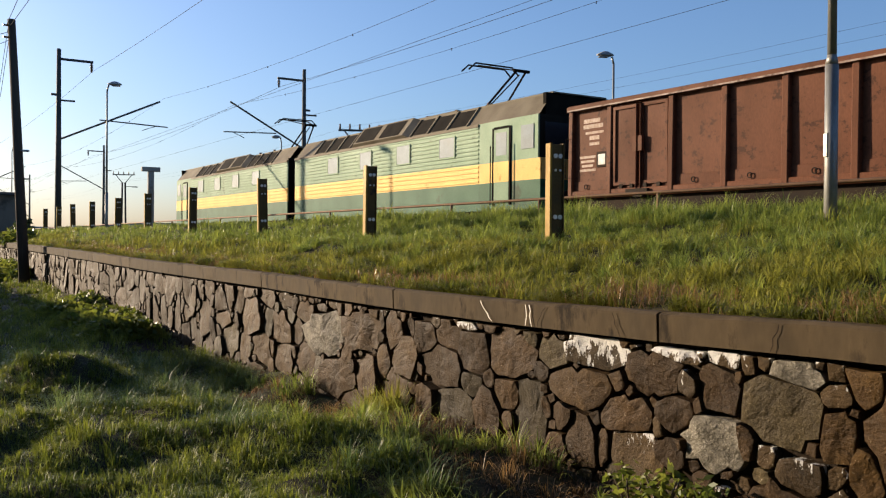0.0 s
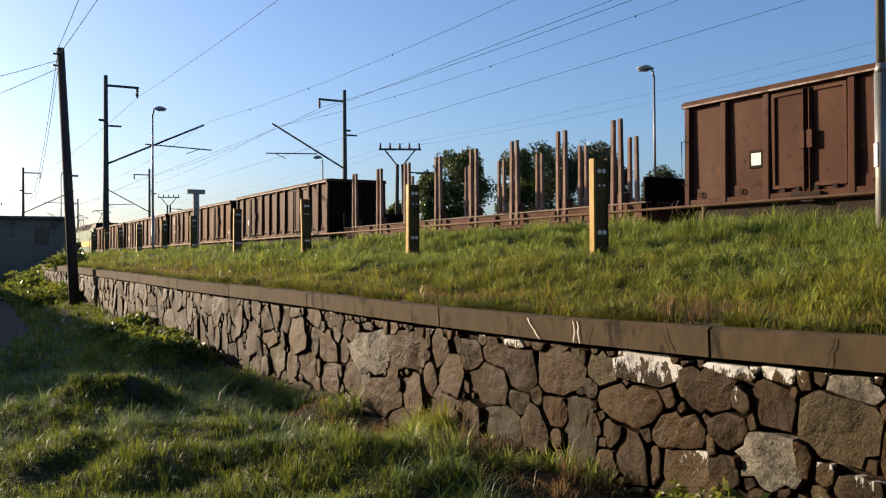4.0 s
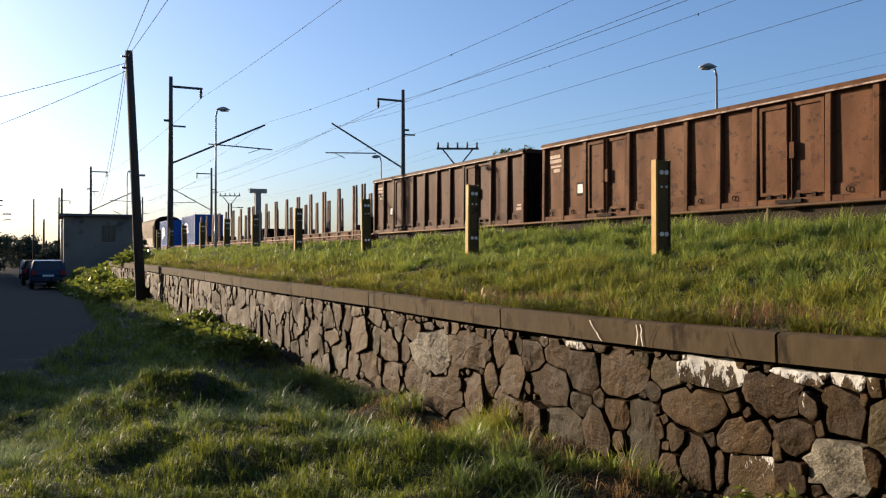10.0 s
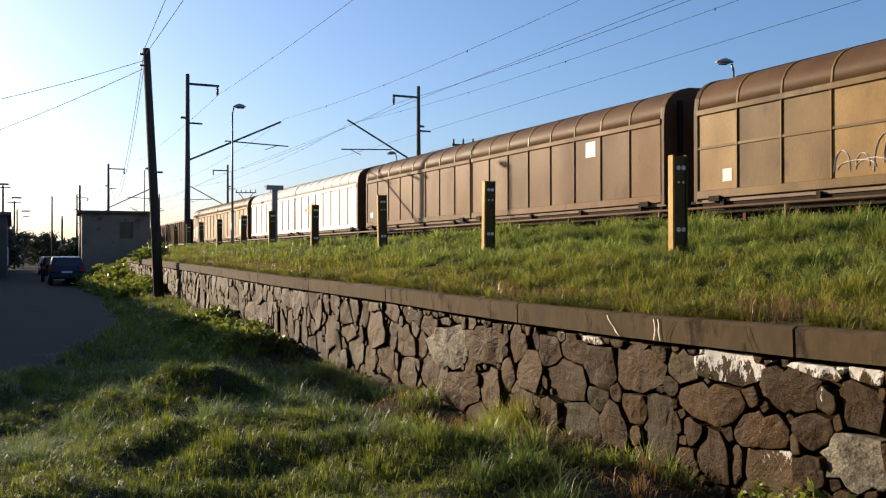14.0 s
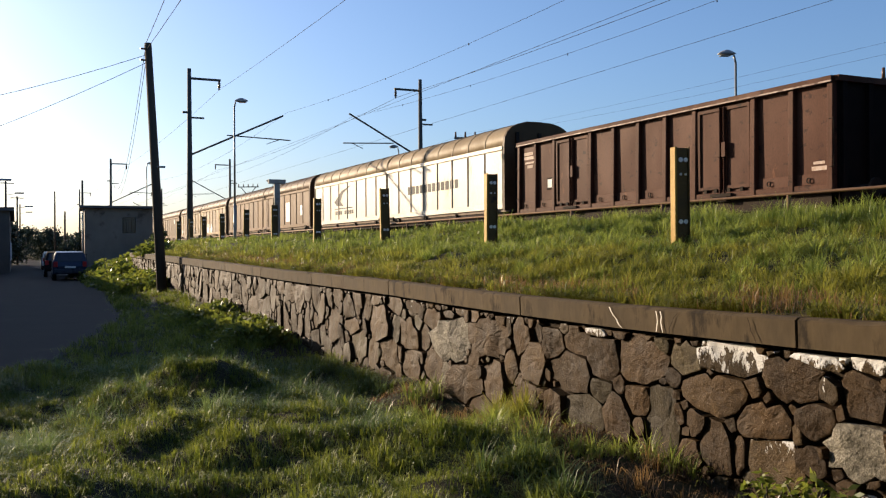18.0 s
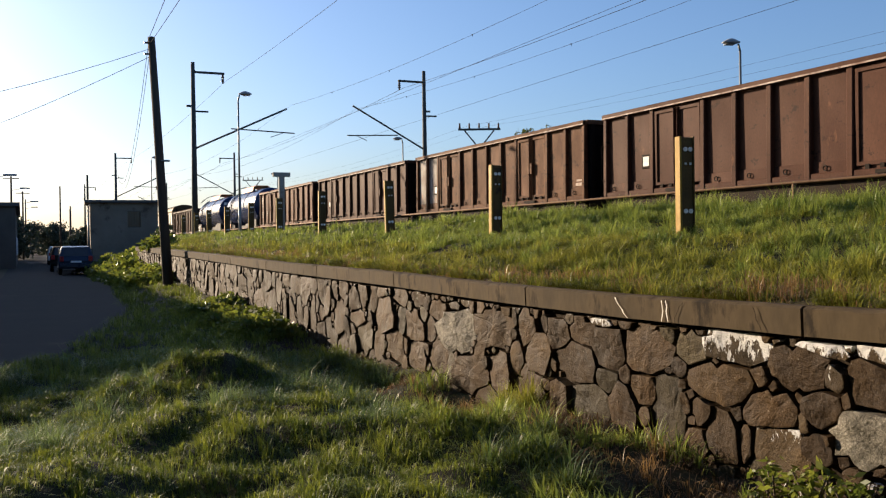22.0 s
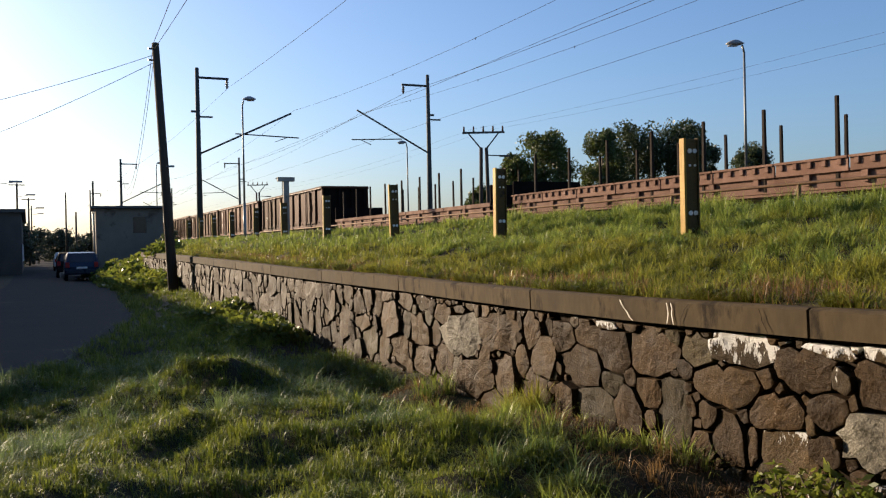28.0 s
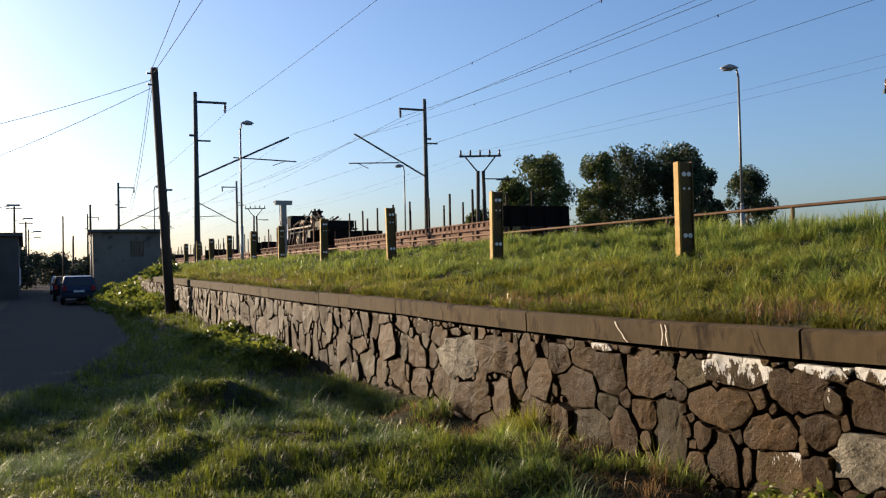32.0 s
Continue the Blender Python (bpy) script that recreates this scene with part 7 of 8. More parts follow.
def bush(label, spots, seed, material="leaf_bush", size=0.07, per=260):
    r = np.random.RandomState(seed)
    g = thing("bush", label, "bush", group="bushes along the wall")
    pts, bm = [], B()
    for x, y, h, w in spots:
        z0 = ground_z(x, y)
        d = r.normal(size=(per, 3))
        d /= np.linalg.norm(d, axis=1)[:, None]
        d[:, 2] = np.abs(d[:, 2])
        pts.append(np.array([x, y, z0]) + d * r.rand(per, 1) ** 0.4 * np.array([w, w, h]))
        for k in range(4):
            a = 6.283 * r.rand()
            tube(bm, (x, y, z0 - 0.05), (x + w * 0.6 * math.cos(a), y + w * 0.6 * math.sin(a), z0 + h * 0.7), 0.012, 5, 0.005)
    part("stem", bm, "bark", g, kind="stuff")
    o = new("leaves", leaf_mesh("leaves", np.concatenate(pts), size, material, seed, 0.3))
    o.parent = g
    tagged(o, kind="stuff")
    return g


rb = random.Random(3)
bush("low yellow-green leafy weeds at the wall foot", [(3.2 + 1.2 * rb.random(), 15.5 + 5.5 * rb.random(), 0.22 + 0.2 * rb.random(), 0.3 + 0.25 * rb.random()) for k in range(26)], 31)
bush("green leafy shrubs covering the bank end", [(3.3 + 2.2 * rb.random(), 37.5 + 16 * rb.random(), 0.35 + 0.45 * rb.random(), 0.5 + 0.5 * rb.random()) for k in range(46)], 32, size=0.13, per=230)
bush("green leafy shrubs at the wall foot by the pole", [(3.2 + 1.2 * rb.random(), 30.5 + 6.5 * rb.random(), 0.3 + 0.3 * rb.random(), 0.35 + 0.3 * rb.random()) for k in range(24)], 36, size=0.1, per=240)
bush("dark leafy shrub on the bank", [(5.2, 38.5, 0.9, 0.6), (5.4, 39.2, 1.2, 0.5)], 33, "leaf_dark", 0.1, 500)
bush("leafy weeds growing at the foot of the wall", [(4.3, 3.1 + 0.3 * k, 0.3, 0.2) for k in range(5)], 34, "leaf_bush", 0.035, 160)
bush("hedge along the lane, darkened as a silhouette", [(-1.6 - 0.5 * rb.random(), 97 + 0.9 * k, 1.6 + 1.2 * rb.random(), 1.1) for k in range(24)], 35, "leaf_silhouette", 0.22, 160)


def lane_pole(x, y, top, arm, lamp):
    m = thing("lane_pole", "thin dark wooden pole along the lane", "utility pole", pose(x, y, 0), group="poles along the lane")
    part("shaft", tube(B(), (0, 0, 0), (0, 0, top), 0.13, 8, 0.09), "wood_pole", m)
    if arm:
        part("crossarm", box(B(), -0.75, 0.75, -0.05, 0.05, top - 0.25, top - 0.15), "wood_pole", m)
    if lamp:
        bm = B()
        tube(bm, (0, 0, top - 1.4), (1.2, 0, top - 1.2), 0.03, 6)
        box(bm, 0.8, 1.7, -0.1, 0.1, top - 1.25, top - 1.1, 0.03)
        part("lamp", bm, "lamp_grey", m)


for row in ((-0.95, 100, 8.7, True, True), (0.1, 118, 8.2, True, True), (0.5, 150, 8.8, False, True), (4.6, 130, 9.6, False, False), (5.6, 91, 8.3, False, False), (5.3, 118, 6.5, False, False), (4.7, 105, 5.6, False, False), (-2.0, 72, 8.0, False, True)):
    lane_pole(*row)

# distant ridge; its haze is painted in as a pale blue-grey
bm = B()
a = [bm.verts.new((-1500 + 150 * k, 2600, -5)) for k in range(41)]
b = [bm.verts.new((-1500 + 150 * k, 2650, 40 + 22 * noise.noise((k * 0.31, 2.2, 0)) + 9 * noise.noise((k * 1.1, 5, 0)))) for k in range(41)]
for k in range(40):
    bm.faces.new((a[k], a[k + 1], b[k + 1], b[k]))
part("backdrop", bm, "ridge_haze", kind="structure", label="distant ridge with haze put into its pale colour")


# ---- stones of the wall: irregular cells with recessed joints ----
UPPER = [(7.38, 0.96, 0.20, 0.04, 5), (3.03, 0.95, 0.06, 0.07, 0), (4.18, 0.94, 0.20, 0.04, 8), (3.78, 0.94, 0.13, 0.06, 5), (11.26, 0.93, 0.40, 0.12, 10), (3.27, 0.92, 0.17, 0.08, 5), (6.59, 0.92, 0.17, 0.04, 5), (9.57, 0.87, 0.28, 0.07, 0),
         (4.95, 0.86, 0.30, 0.11, 0), (5.41, 0.81, 0.16, 0.12, 0), (9.99, 0.80, 0.35, 0.12, 0), (6.90, 0.80, 0.21, 0.13, 0), (13.13, 0.79, 0.30, 0.20, 0), (4.38, 0.78, 0.23, 0.14, 0), (7.91, 0.77, 0.14, 0.18, -18), (4.07, 0.75, 0.10, 0.08, 20), (3.83, 0.75, 0.14, 0.16, 0), (7.29, 0.75, 0.17, 0.15, 0), (5.97, 0.74, 0.28, 0.20, 3)]
MIDDLE = [(8.60, 0.70, 0.43, 0.20, 0), (6.47, 0.70, 0.24, 0.18, 5), (3.36, 0.68, 0.26, 0.17, 0), (11.81, 0.64, 0.48, 0.24, 0), (9.52, 0.64, 0.55, 0.28, 0), (11.18, 0.60, 0.20, 0.19, 0), (3.02, 0.60, 0.11, 0.15, 0), (5.09, 0.58, 0.35, 0.14, 0), (4.16, 0.55, 0.16, 0.11, 0), (10.28, 0.55, 0.22, 0.16, 0),
          (10.80, 0.55, 0.40, 0.20, 0), (7.67, 0.53, 0.23, 0.18, 0), (7.01, 0.52, 0.33, 0.18, 0), (12.95, 0.49, 0.45, 0.13, 0), (4.66, 0.47, 0.24, 0.13, 0), (3.89, 0.42, 0.22, 0.17, 0), (6.51, 0.41, 0.17, 0.11, 0), (5.99, 0.41, 0.18, 0.13, 0), (5.30, 0.35, 0.12, 0.11, 0)]
LOWER = [(3.23, 0.34, 0.16, 0.09, 0), (5.72, 0.31, 0.19, 0.29, -12), (4.26, 0.27, 0.13, 0.09, 0), (12.67, 0.24, 0.42, 0.24, 0), (8.47, 0.24, 0.28, 0.22, 0), (10.03, 0.23, 0.33, 0.20, 0), (11.44, 0.23, 0.37, 0.21, 0), (12.08, 0.23, 0.25, 0.25, 0), (6.31, 0.21, 0.18, 0.24, -10), (4.86, 0.19, 0.06, 0.13, 0),
         (5.09, 0.19, 0.16, 0.20, -25), (4.52, 0.19, 0.26, 0.17, 0), (10.70, 0.16, 0.40, 0.20, 0), (6.80, 0.14, 0.31, 0.20, 0), (7.27, 0.14, 0.18, 0.18, 0), (9.19, 0.13, 0.47, 0.20, -8), (6.44, -0.05, 0.17, 0.09, 0), (6.06, -0.06, 0.20, 0.07, 0), (6.98, -0.08, 0.23, 0.09, 0)]
rs = random.Random(8)
cells = [(y, z, a - 0.07 * smooth(7.5, 10, y), b, radians(t)) for y, z, a, b, t in UPPER + MIDDLE + LOWER]
LIME, PALE = {8, 2, 6, 0}, {23, 34, 3, 5}
# the rest of the wall: large blocks first, then smaller ones, then packing stones, wherever there is room
for tries, size in ((900, 0.26), (2500, 0.19), (5000, 0.12), (9000, 0.075), (9000, 0.045)):
    for _ in range(tries):
        y = rs.uniform(-3.9, WALL_END)
        z = rs.uniform(-0.34, cop_low(y) - 0.03)
        if size < 0.05 and rs.random() < 0.4:
            z = cop_low(y) - 0.05
        r = size * rs.uniform(0.8, 1.15)
        k = rs.uniform(0.75, 1.25)
        a, b = r * k, r / k
        got = np.array(cells)
        got = got[np.abs(got[:, 0] - y) < 1.2]
        if len(got):
            dy, dz = y - got[:, 0], z - got[:, 1]
            c, sn = np.cos(got[:, 4]), np.sin(got[:, 4])
            u, v = (dy * c + dz * sn) / (got[:, 2] + a * 0.9), (-dy * sn + dz * c) / (got[:, 3] + b * 0.9)
            if (u * u + v * v).min() < 0.88:
                continue
        cells.append((y, z, a, b, rs.uniform(-0.5, 0.5)))
CELLS = np.array(cells)


def simplify(pts, tol):
    """Keeps the corners of an open outline."""
    if len(pts) < 3:
        return list(pts)
    (x0, y0), (x1, y1) = pts[0], pts[-1]
    l = math.hypot(x1 - x0, y1 - y0) or 1e-9
    d = [abs((x1 - x0) * (y - y0) - (y1 - y0) * (x - x0)) / l for x, y in pts]
    i = d.index(max(d))
    if d[i] < tol:
        return [pts[0], pts[-1]]
    return simplify(pts[: i + 1], tol)[:-1] + simplify(pts[i:], tol)


def stone_cell(i):
    """Outline of a stone: it grows from its heart until it meets a neighbour, the coping or its own size."""
    cy, cz, a, b, t = CELLS[i]
    near = CELLS[(np.abs(CELLS[:, 0] - cy) < 1.2)]
    own = np.argmin((near[:, 0] - cy) ** 2 + (near[:, 1] - cz) ** 2)
    r = random.Random(i)
    th = np.linspace(0, 2 * np.pi, 41)[:-1]
    big = max(a, b)
    rad = np.linspace(0.02, 1.45, 44) * big
    py, pz = cy + np.cos(th)[:, None] * rad, cz + np.sin(th)[:, None] * rad
    dy, dz = py[..., None] - near[:, 0], pz[..., None] - near[:, 1]
    c, sn = np.cos(near[:, 4]), np.sin(near[:, 4])
    u, v = np.abs(dy * c + dz * sn) / near[:, 2], np.abs(-dy * sn + dz * c) / near[:, 3]
    d = (u ** 2.6 + v ** 2.6) ** (1 / 2.6)
    mine = d[..., own].copy()
    d[..., own] = 9e9
    top = np.interp(py, np.arange(-5, 43.0), [cop_low(q) for q in np.arange(-5, 43.0)]) - r.uniform(0.02, 0.04)
    ok = (mine < d.min(-1)) & (mine < r.uniform(1.16, 1.34) + 0.3 * smooth(9, 13, cy)) & (pz < top) & (pz > -0.42)
    last = np.where(ok.all(1), len(rad), np.argmin(ok, 1)) - 1
    reach = np.where(last < 0, 0.01, rad[np.maximum(last, 0)]) - r.uniform(0.003, 0.009)
    pts = [(cy + k * math.cos(q), cz + k * math.sin(q)) for k, q in zip(np.maximum(reach, 0.008), th)]
    far = int(np.argmax(reach))
    pts = pts[far:] + pts[: far + 1]
    half = len(pts) // 2
    tol = 0.009 + 0.075 * min(a, b)
    return simplify(pts[: half + 1], tol)[:-1] + simplify(pts[half:], tol)[:-1]


def stone_mesh(bm, poly, seed, step=0.045, ks=(1.0, 0.93, 0.76, 0.52, 0.26)):
    """A stone: jagged outline, bevelled rim and a lumpy, slightly tilted face."""
    r = random.Random(seed)
    cy, cz = sum(p[0] for p in poly) / len(poly), sum(p[1] for p in poly) / len(poly)
    ring = []
    for i, (y, z) in enumerate(poly):
        y2, z2 = poly[(i + 1) % len(poly)]
        l = math.hypot(y2 - y, z2 - z)
        if l < 0.012:
            continue
        m = max(1, round(l / step))
        for k in range(m):
            py, pz = y + (y2 - y) * k / m, z + (z2 - z) * k / m
            w = 0.001 + 0.011 * noise.noise((py * 11, pz * 11, seed * 0.37)) + (0.002 if k == 0 else 0)
            d = math.hypot(cy - py, cz - pz) or 1
            w = min(w, d * 0.2)
            ring.append((py + (cy - py) / d * w, pz + (cz - pz) / d * w))
    if len(ring) < 3:
        return
    proud, ty, tz = r.uniform(0.01, 0.05), r.uniform(-0.13, 0.13), r.uniform(-0.10, 0.10)
    # one flat chip struck off across the face
    ca, cd, cs = r.uniform(0, 6.28), r.uniform(0.03, 0.10), r.uniform(0.0, 0.16)

    def face(y, z, k):
        d = max(0.0, (y - cy) * math.cos(ca) + (z - cz) * math.sin(ca) - cd)
        return proud + (ty * (y - cy) + tz * (z - cz)) - cs * d + 0.016 * noise.noise((y * 4.5, z * 4.5, seed)) + 0.008 * noise.noise((y * 13, z * 13, seed)) + 0.003 * noise.noise((y * 31, z * 31, seed)) - 0.004 * k ** 10

    rows = [[bm.verts.new((WALL_X + 0.065, y, z)) for y, z in ring]]
    for k in ks:
        rows.append([bm.verts.new((WALL_X - max(0.002, face(cy + (y - cy) * k, cz + (z - cz) * k, k)), cy + (y - cy) * k, cz + (z - cz) * k)) for y, z in ring])
    m = len(ring)
    for a, b in zip(rows, rows[1:]):
        for k in range(m):
            bm.faces.new((a[k], a[(k + 1) % m], b[(k + 1) % m], b[k]))
    mid = bm.verts.new((WALL_X - face(cy, cz, 0), cy, cz))
    for k in range(m):
        bm.faces.new((rows[-1][k], rows[-1][(k + 1) % m], mid))


order = sorted(range(len(cells)), key=lambda i: abs(cells[i][0] - 7))
rest = B()
for rank, i in enumerate(order):
    poly = stone_cell(i)
    if len(poly) < 3:
        continue
    if rank < 300:
        bm = B()
        stone_mesh(bm, poly, i)
        cy, cz = cells[i][:2]
        upper = cz > cop_low(cy) - 0.14
        if i in LIME or (upper and 3.2 < cy < 5.4 and rs.random() < 0.4):
            mt = "stone_lime"
        elif i in PALE:
            mt = "stone_pale"
        elif (upper and rs.random() < 0.35) or (cy < 5.2 and rs.random() < 0.25):
            mt = "stone_streak"
        else:
            mt = rs.choice(("stone", "stone", "stone", "stone_grey", "stone_rust"))
        part("stone", bm, mt, wall)
    else:
        stone_mesh(rest, poly, i, 0.1, (1.0, 0.9, 0.5))
part("stone_rest", rest, "stone_far", wall, kind="stuff")
# thin lime runs and dark cracks over the coping
def face_line(name, material, label, y, run, thin):
    """A thin crooked line up the face of the coping; run: its drift along the wall at each step."""
    bm = B()
    z = cop_low(y)
    step = 0.165 / (len(run) - 1)
    a = [bm.verts.new((WALL_X - 0.0925, y + d - thin * (1 + 0.5 * (k % 2)), z + 0.005 + step * k)) for k, d in enumerate(run)]
    b = [bm.verts.new((WALL_X - 0.0925, y + d + thin * (1 + 0.6 * (k % 3)), z + 0.005 + step * k)) for k, d in enumerate(run)]
    for k in range(len(run) - 1):
        bm.faces.new((a[k], a[k + 1], b[k + 1], b[k]))
    part(name, bm, material, wall, label)


for yy, run in ((6.12, (0.0, 0.05, 0.07, 0.12, 0.15, 0.17)), (5.60, (0.0, 0.012, 0.02, 0.015, 0.03)), (5.68, (0.0, -0.01, -0.02, -0.01, 0.0))):
    face_line("lime_run", "lime", "white lime streak", yy, run, 0.004)
for yy, run in ((5.52, (0.0, 0.0, -0.03, -0.05, -0.10)), (4.62, (0.0, 0.02, 0.05, 0.06, 0.08)), (9.4, (0.0, 0.02, 0.01, 0.04, 0.05)), (3.4, (0.0, -0.02, -0.02, -0.05, -0.06)), (13.1, (0.0, 0.03, 0.02, 0.05, 0.06))):
    face_line("crack", "mortar", "dark crack", yy, run, 0.003)


# ---- grass ----
def height_map(x0, x1, y0, y1, dx, dy):
    """Heights of the ground on a grid, to be read between its points."""
    xs, ys = np.arange(x0, x1 + dx, dx), np.arange(y0, y1 + dy, dy)
    zs = np.array([[ground_z(min(x, x1), y) for x in xs] for y in ys])

    def read(x, y):
        u, v = np.clip((x - x0) / dx, 0, len(xs) - 1.001), np.clip((y - y0) / dy, 0, len(ys) - 1.001)
        i, j = u.astype(int), v.astype(int)
        f, g = u - i, v - j
        return zs[j, i] * (1 - f) * (1 - g) + zs[j, i + 1] * f * (1 - g) + zs[j + 1, i] * (1 - f) * g + zs[j + 1, i + 1] * f * g

    return read


lawn_map = height_map(-6.0, 4.64, -8.0, 44.0, 0.12, 0.15)
bank_map = height_map(4.66, 10.3, 0.0, 62.0, 0.14, 0.2)


def strips(name, label, p, a, L, k, w, material, seed, fine=True):
    """Grass blades, each a bent tapering strip: foot p, heading a, length L, droop k, half width w."""
    n = len(p)
    d = np.stack([np.cos(a), np.sin(a), np.zeros(n)], 1)
    side = np.stack([-np.sin(a), np.cos(a), np.zeros(n)], 1)
    up = np.array([0, 0, 1.0])
    stations = ((0.0, 0.0, 0.9), (0.30, 0.46, 1.0), (0.85, 0.72, 0.7)) if fine else ((0.0, 0.0, 1.0), (0.36, 0.6, 0.85))
    rows = []
    for out, rise, wide in stations:
        q = p + d * (L * k * out * 0.75)[:, None] + up * (L * rise * (1 - 0.32 * k * out))[:, None]
        h = side * (w * wide)[:, None]
        rows += [q - h, q + h]
    rows.append(p + d * (L * k * 1.05)[:, None] + up * (L * (0.98 - 0.55 * k))[:, None])
    m = len(rows)
    v = np.stack(rows, 1).reshape(-1, 3)
    base = (np.arange(n) * m)[:, None]
    idx = [0, 1, 3, 2, 2, 3, 5, 4, 4, 5, 6] if fine else [0, 1, 3, 2, 2, 3, 4]
    cuts = [0, 4, 8] if fine else [0, 4]
    me = bpy.data.meshes.new(name)
    me.vertices.add(m * n)
    me.vertices.foreach_set("co", v.astype(np.float32).ravel())
    me.loops.add(len(idx) * n)
    me.loops.foreach_set("vertex_index", (base + np.array(idx)).astype(np.int32).ravel())
    me.polygons.add(len(cuts) * n)
    me.polygons.foreach_set("loop_start", (np.arange(n)[:, None] * len(idx) + np.array(cuts)).astype(np.int32).ravel())
    me.update(calc_edges=True)
    me.materials.append(M[material])
    return tagged(new(name, me), label, "grass", kind="stuff")


def tussocks(name, label, count, per, x0, x1, y0, y1, read, length, width, material, seed, keep=None, power=1.0, spread=0.05, droop=0.75, fine=True, wander=0.55):
    """Grass in tussocks: blades that lean outward from many hearts, each tussock with a height and a vigour of its own."""
    r = np.random.RandomState(seed)
    hx, hy = r.uniform(x0, x1, count), y0 + (y1 - y0) * r.rand(count) ** power
    if keep:
        ok = np.array([bool(keep(a, b)) for a, b in zip(hx, hy)])
        hx, hy = hx[ok], hy[ok]
    count = len(hx)
    tall = np.array([max(0.4, 1.0 + 0.9 * noise.noise((a * 1.3, b * 1.0, seed)) + 0.5 * noise.noise((a * 3.7, b * 3.1, 2.0))) for a, b in zip(hx, hy)]) * r.uniform(0.7, 1.25, count)
    i = np.repeat(np.arange(count), per)
    n = len(i)
    turn = r.uniform(0, 2 * np.pi, n)
    off = np.abs(r.normal(0, spread, n)) * tall[i]
    x, y = np.clip(hx[i] + off * np.cos(turn), x0, x1), hy[i] + off * np.sin(turn)
    p = np.stack([x, y, read(x, y) - 0.012], 1)
    L = length * tall[i] * r.uniform(0.45, 1.2, n)
    k = np.clip(droop * (0.25 + 0.75 * np.minimum(1.6, off / spread / tall[i])) * r.uniform(0.5, 1.4, n), 0.05, 1.35)
    return strips(name, label, p, turn + r.normal(0, wander, n), L, k, width * r.uniform(0.55, 1.35, n), material, seed, fine)


def soil_patch(x, y):
    """Bare brown strip at the foot of the wall."""
    return x > 4.45 - 0.9 * smooth(2.5, 5, y) * smooth(11.5, 9, y) - 0.35 * noise.noise((x * 2, y * 1.3, 9))


def on_lawn(x, y):
    return road_in(x, y) < 0.97 and not soil_patch(x, y)


def mound(x, y):
    return on_lawn(x, y) and noise.noise((x * 0.8, y * 0.8, 5.5)) + 0.4 * smooth(8.5, 10.0, y) > 0.12


def edge(x, y):
    """Yellow grass thins out up the bank."""
    return x < 6.1 + 1.6 * noise.noise((x * 0.7, y * 0.5, 2.2)) + 0.8 * abs(noise.noise((x * 4, y * 4, 7)))


def not_edge(x, y):
    return x > 5.3 and not (edge(x, y) and noise.noise((x * 2, y * 2, 3.3)) > -0.2)


tussocks("grass_bank", "rough yellow-green grass tussocks on the bank edge", 2700, 46, 4.68, 7.8, 1.2, 14.0, bank_map, 0.155, 0.0032, "grass", 41, edge, 1.0, 0.05, 0.85)
tussocks("grass_bank", "lush dewy green grass tussocks on the bank", 2600, 46, 4.8, 10.1, 1.2, 16.0, bank_map, 0.18, 0.0034, "grass_lush", 42, not_edge, 1.0, 0.05, 0.85)
tussocks("grass_bank", "tall lush grass along the crest of the bank", 750, 40, 8.3, 10.0, 1.5, 17.0, bank_map, 0.25, 0.0036, "grass_lush", 59, None, 1.0, 0.06, 0.7, False)
tussocks("grass_bank", "short fine grass between the tussocks of the bank", 2600, 22, 4.68, 10.1, 1.2, 18.0, bank_map, 0.13, 0.0035, "grass", 55, None, 1.2, 0.09, 0.9, False, 1.5)
tussocks("grass_bank", "rough grass on the distant bank edge", 3000, 22, 4.68, 7.8, 14.0, 62.0, bank_map, 0.17, 0.006, "grass", 43, edge, 1.5, 0.07, 0.7, False)
tussocks("grass_bank", "lush grass on the distant bank", 3000, 22, 4.9, 10.1, 16.0, 62.0, bank_map, 0.19, 0.006, "grass_lush", 44, not_edge, 1.5, 0.07, 0.7, False)
tussocks("grass_dry", "dry reddish blades hanging over the coping", 700, 14, 4.68, 5.2, 1.0, 30.0, bank_map, 0.17, 0.003, "grass_dry", 45, None, 1.3, 0.05, 1.0, False, 1.0)
tussocks("grass_edge", "green tufts hanging over the coping", 900, 30, 4.68, 4.78, 1.0, 34.0, bank_map, 0.15, 0.0034, "grass", 53, lambda x, y: noise.noise((1.0, y * 2.4, 4.4)) + 0.5 * noise.noise((2.0, y * 7, 4.4)) > -0.05, 1.5, 0.05, 1.2, False)
tussocks("grass_lawn", "green lawn grass in tussocks below the wall", 3300, 46, -1.6, 4.5, 3.2, 13.5, lawn_map, 0.13, 0.0028, "grass_lawn", 46, on_lawn, 1.0, 0.06, 0.9, False)
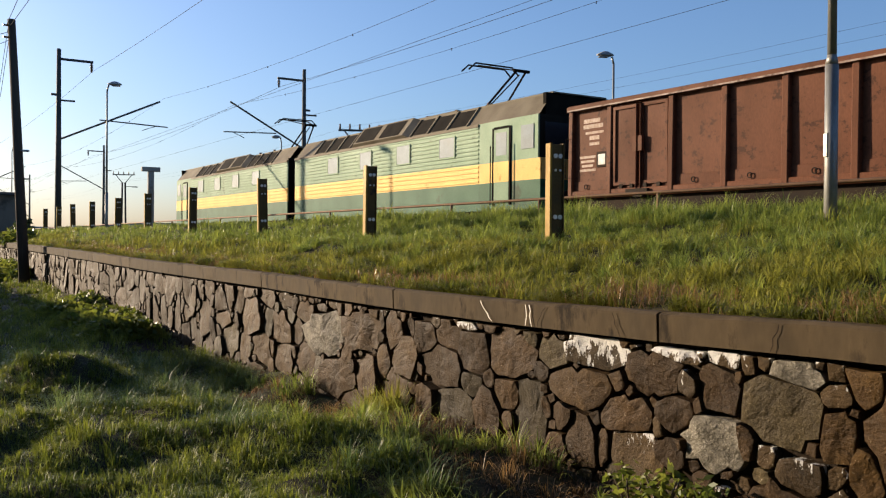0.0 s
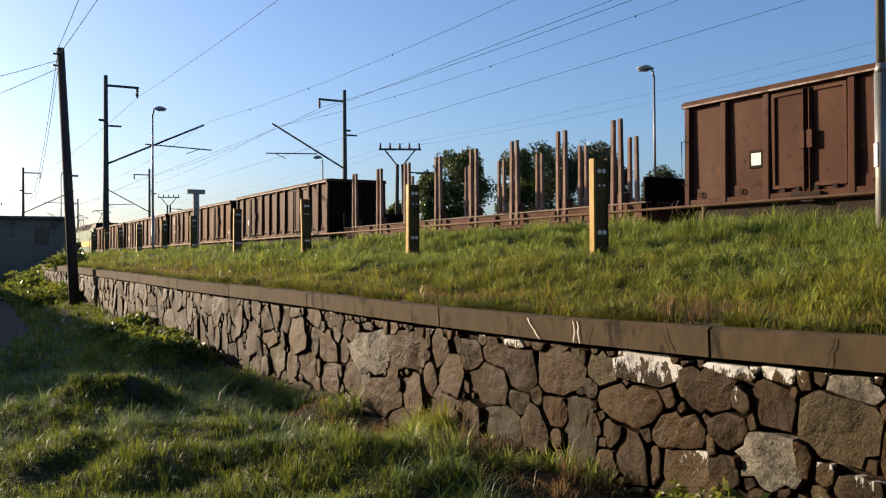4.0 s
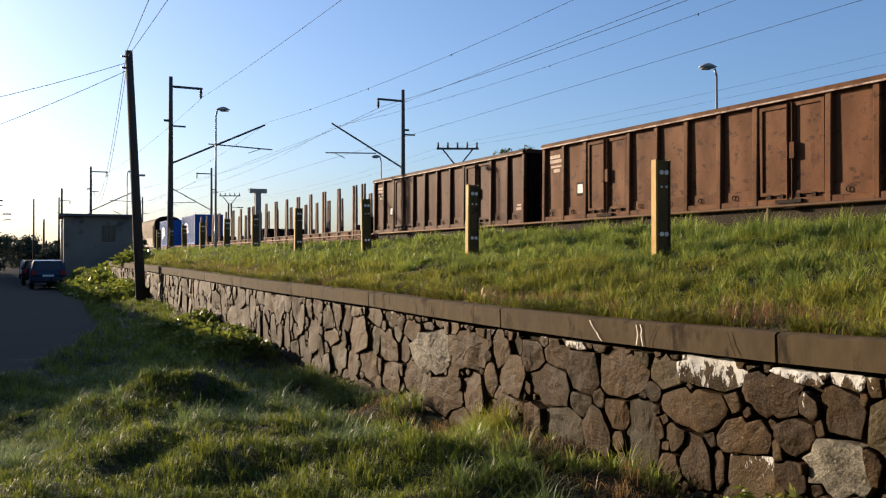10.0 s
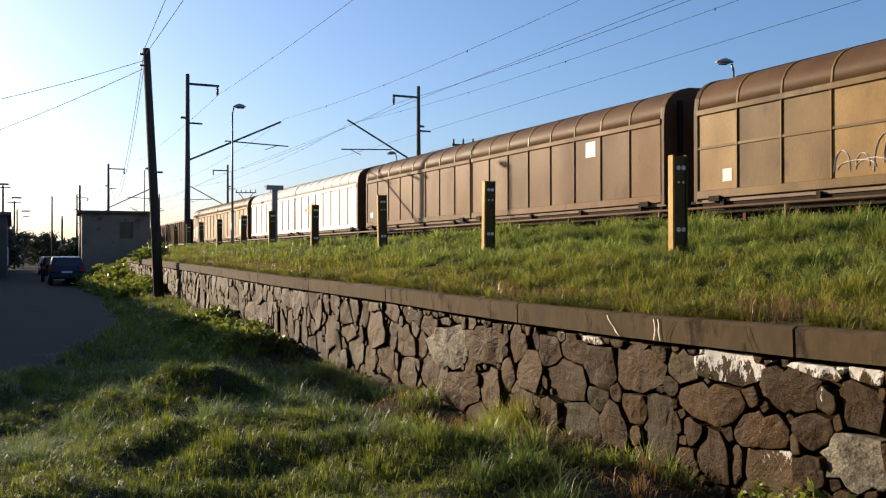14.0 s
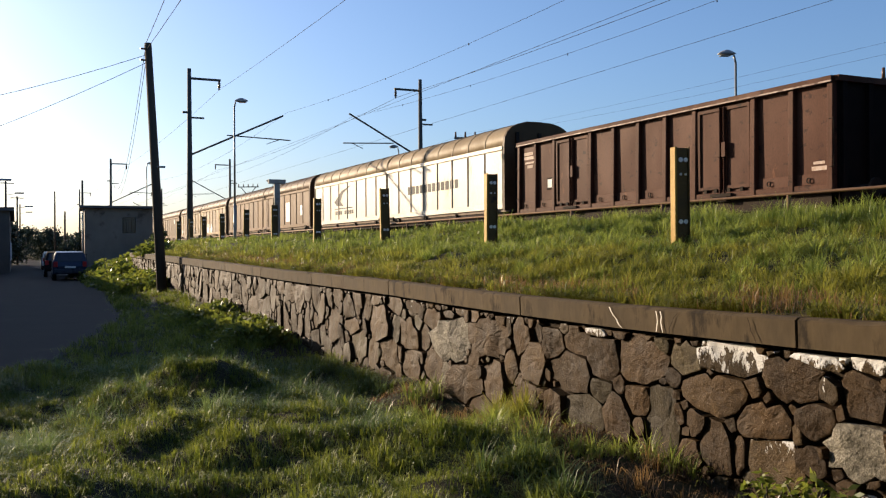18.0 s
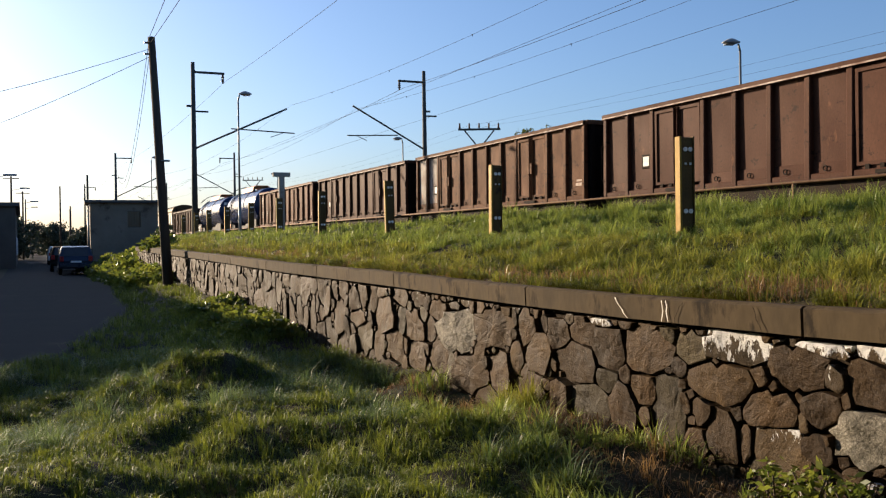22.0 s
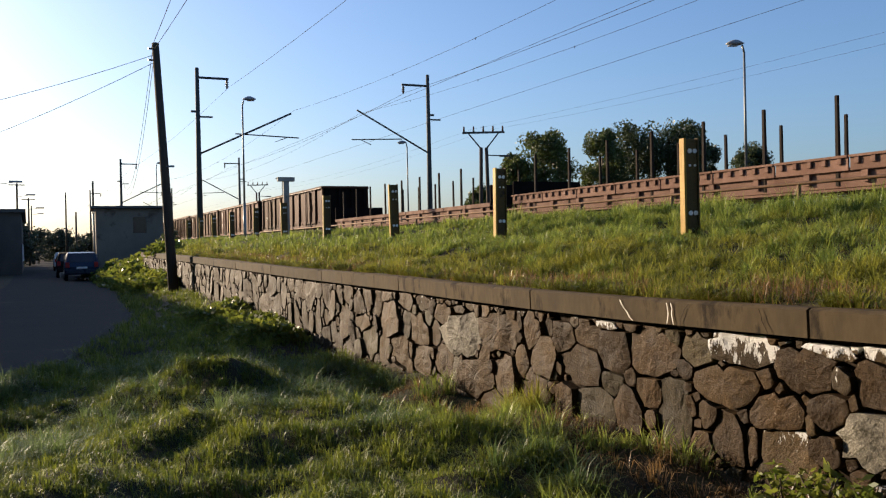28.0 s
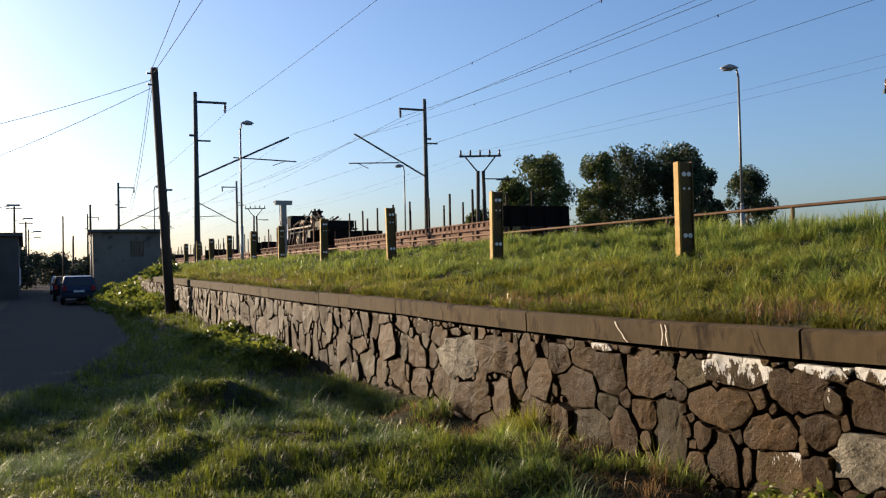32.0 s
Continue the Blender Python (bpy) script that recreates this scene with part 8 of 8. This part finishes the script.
tussocks("grass_lawn", "short lawn grass between the tussocks", 6500, 20, -1.6, 4.5, 3.2, 14.0, lawn_map, 0.085, 0.003, "grass_lawn", 47, on_lawn, 1.0, 0.09, 0.8, False, 1.5)
tussocks("grass_tuft", "long dewy grass tussocks on the lawn mounds", 900, 56, -1.2, 4.3, 5.0, 13.6, lawn_map, 0.25, 0.0025, "grass_dew", 49, mound, 1.0, 0.08, 1.25)
tussocks("grass_lawn", "rough grass along the lane", 4300, 22, -2.5, 4.5, 12.5, 40.0, lawn_map, 0.18, 0.005, "grass_lawn", 48, on_lawn, 1.4, 0.07, 0.7, False)
tussocks("grass_dry", "dry brown litter at the foot of the wall", 900, 18, 3.2, 4.52, 3.0, 13.0, lawn_map, 0.10, 0.0032, "litter", 50, soil_patch, 1.0, 0.07, 1.2, False, 1.5)
tussocks("grass_dry", "dry reddish grass at the foot of the wall", 110, 24, 3.3, 4.4, 4.5, 11.0, lawn_map, 0.16, 0.0028, "grass_dry", 56, soil_patch, 1.0, 0.06, 1.1, False, 1.0)
tussocks("grass_tuft", "green tufts at the foot of the wall", 420, 40, 3.0, 4.45, 3.0, 12.0, lawn_map, 0.20, 0.0032, "grass_lush", 51, lambda x, y: noise.noise((x * 1.8, y * 1.8, 1)) > 0.1)
tussocks("grass_tuft", "tall yellow-green grass against the wall", 14, 60, 4.36, 4.5, 7.55, 8.15, lawn_map, 0.42, 0.003, "grass", 58, None, 1.0, 0.05, 0.45)
tussocks("grass_lawn", "lawn grass beside the viewer", 3600, 20, -6.0, 4.5, -8.0, 3.3, lawn_map, 0.13, 0.005, "grass_lawn", 54, None, 1.0, 0.09, 0.8, False, 1.2)


# ---- everything that moves ----
def motions():
    """The train runs away from the viewer at a nearly steady pace."""
    for ob, u, x, z in MOVERS:
        rows = []
        for t in (0.0, 4.0, 8.0, 12.0, 16.0, 20.0, 24.0, 28.0, 32.0):
            k = t / 16 - 1
            rows.append((t, pose(x, u + 312.467 * k - 1.894 * k * k, z)))
        walk(ob, rows)


motions()
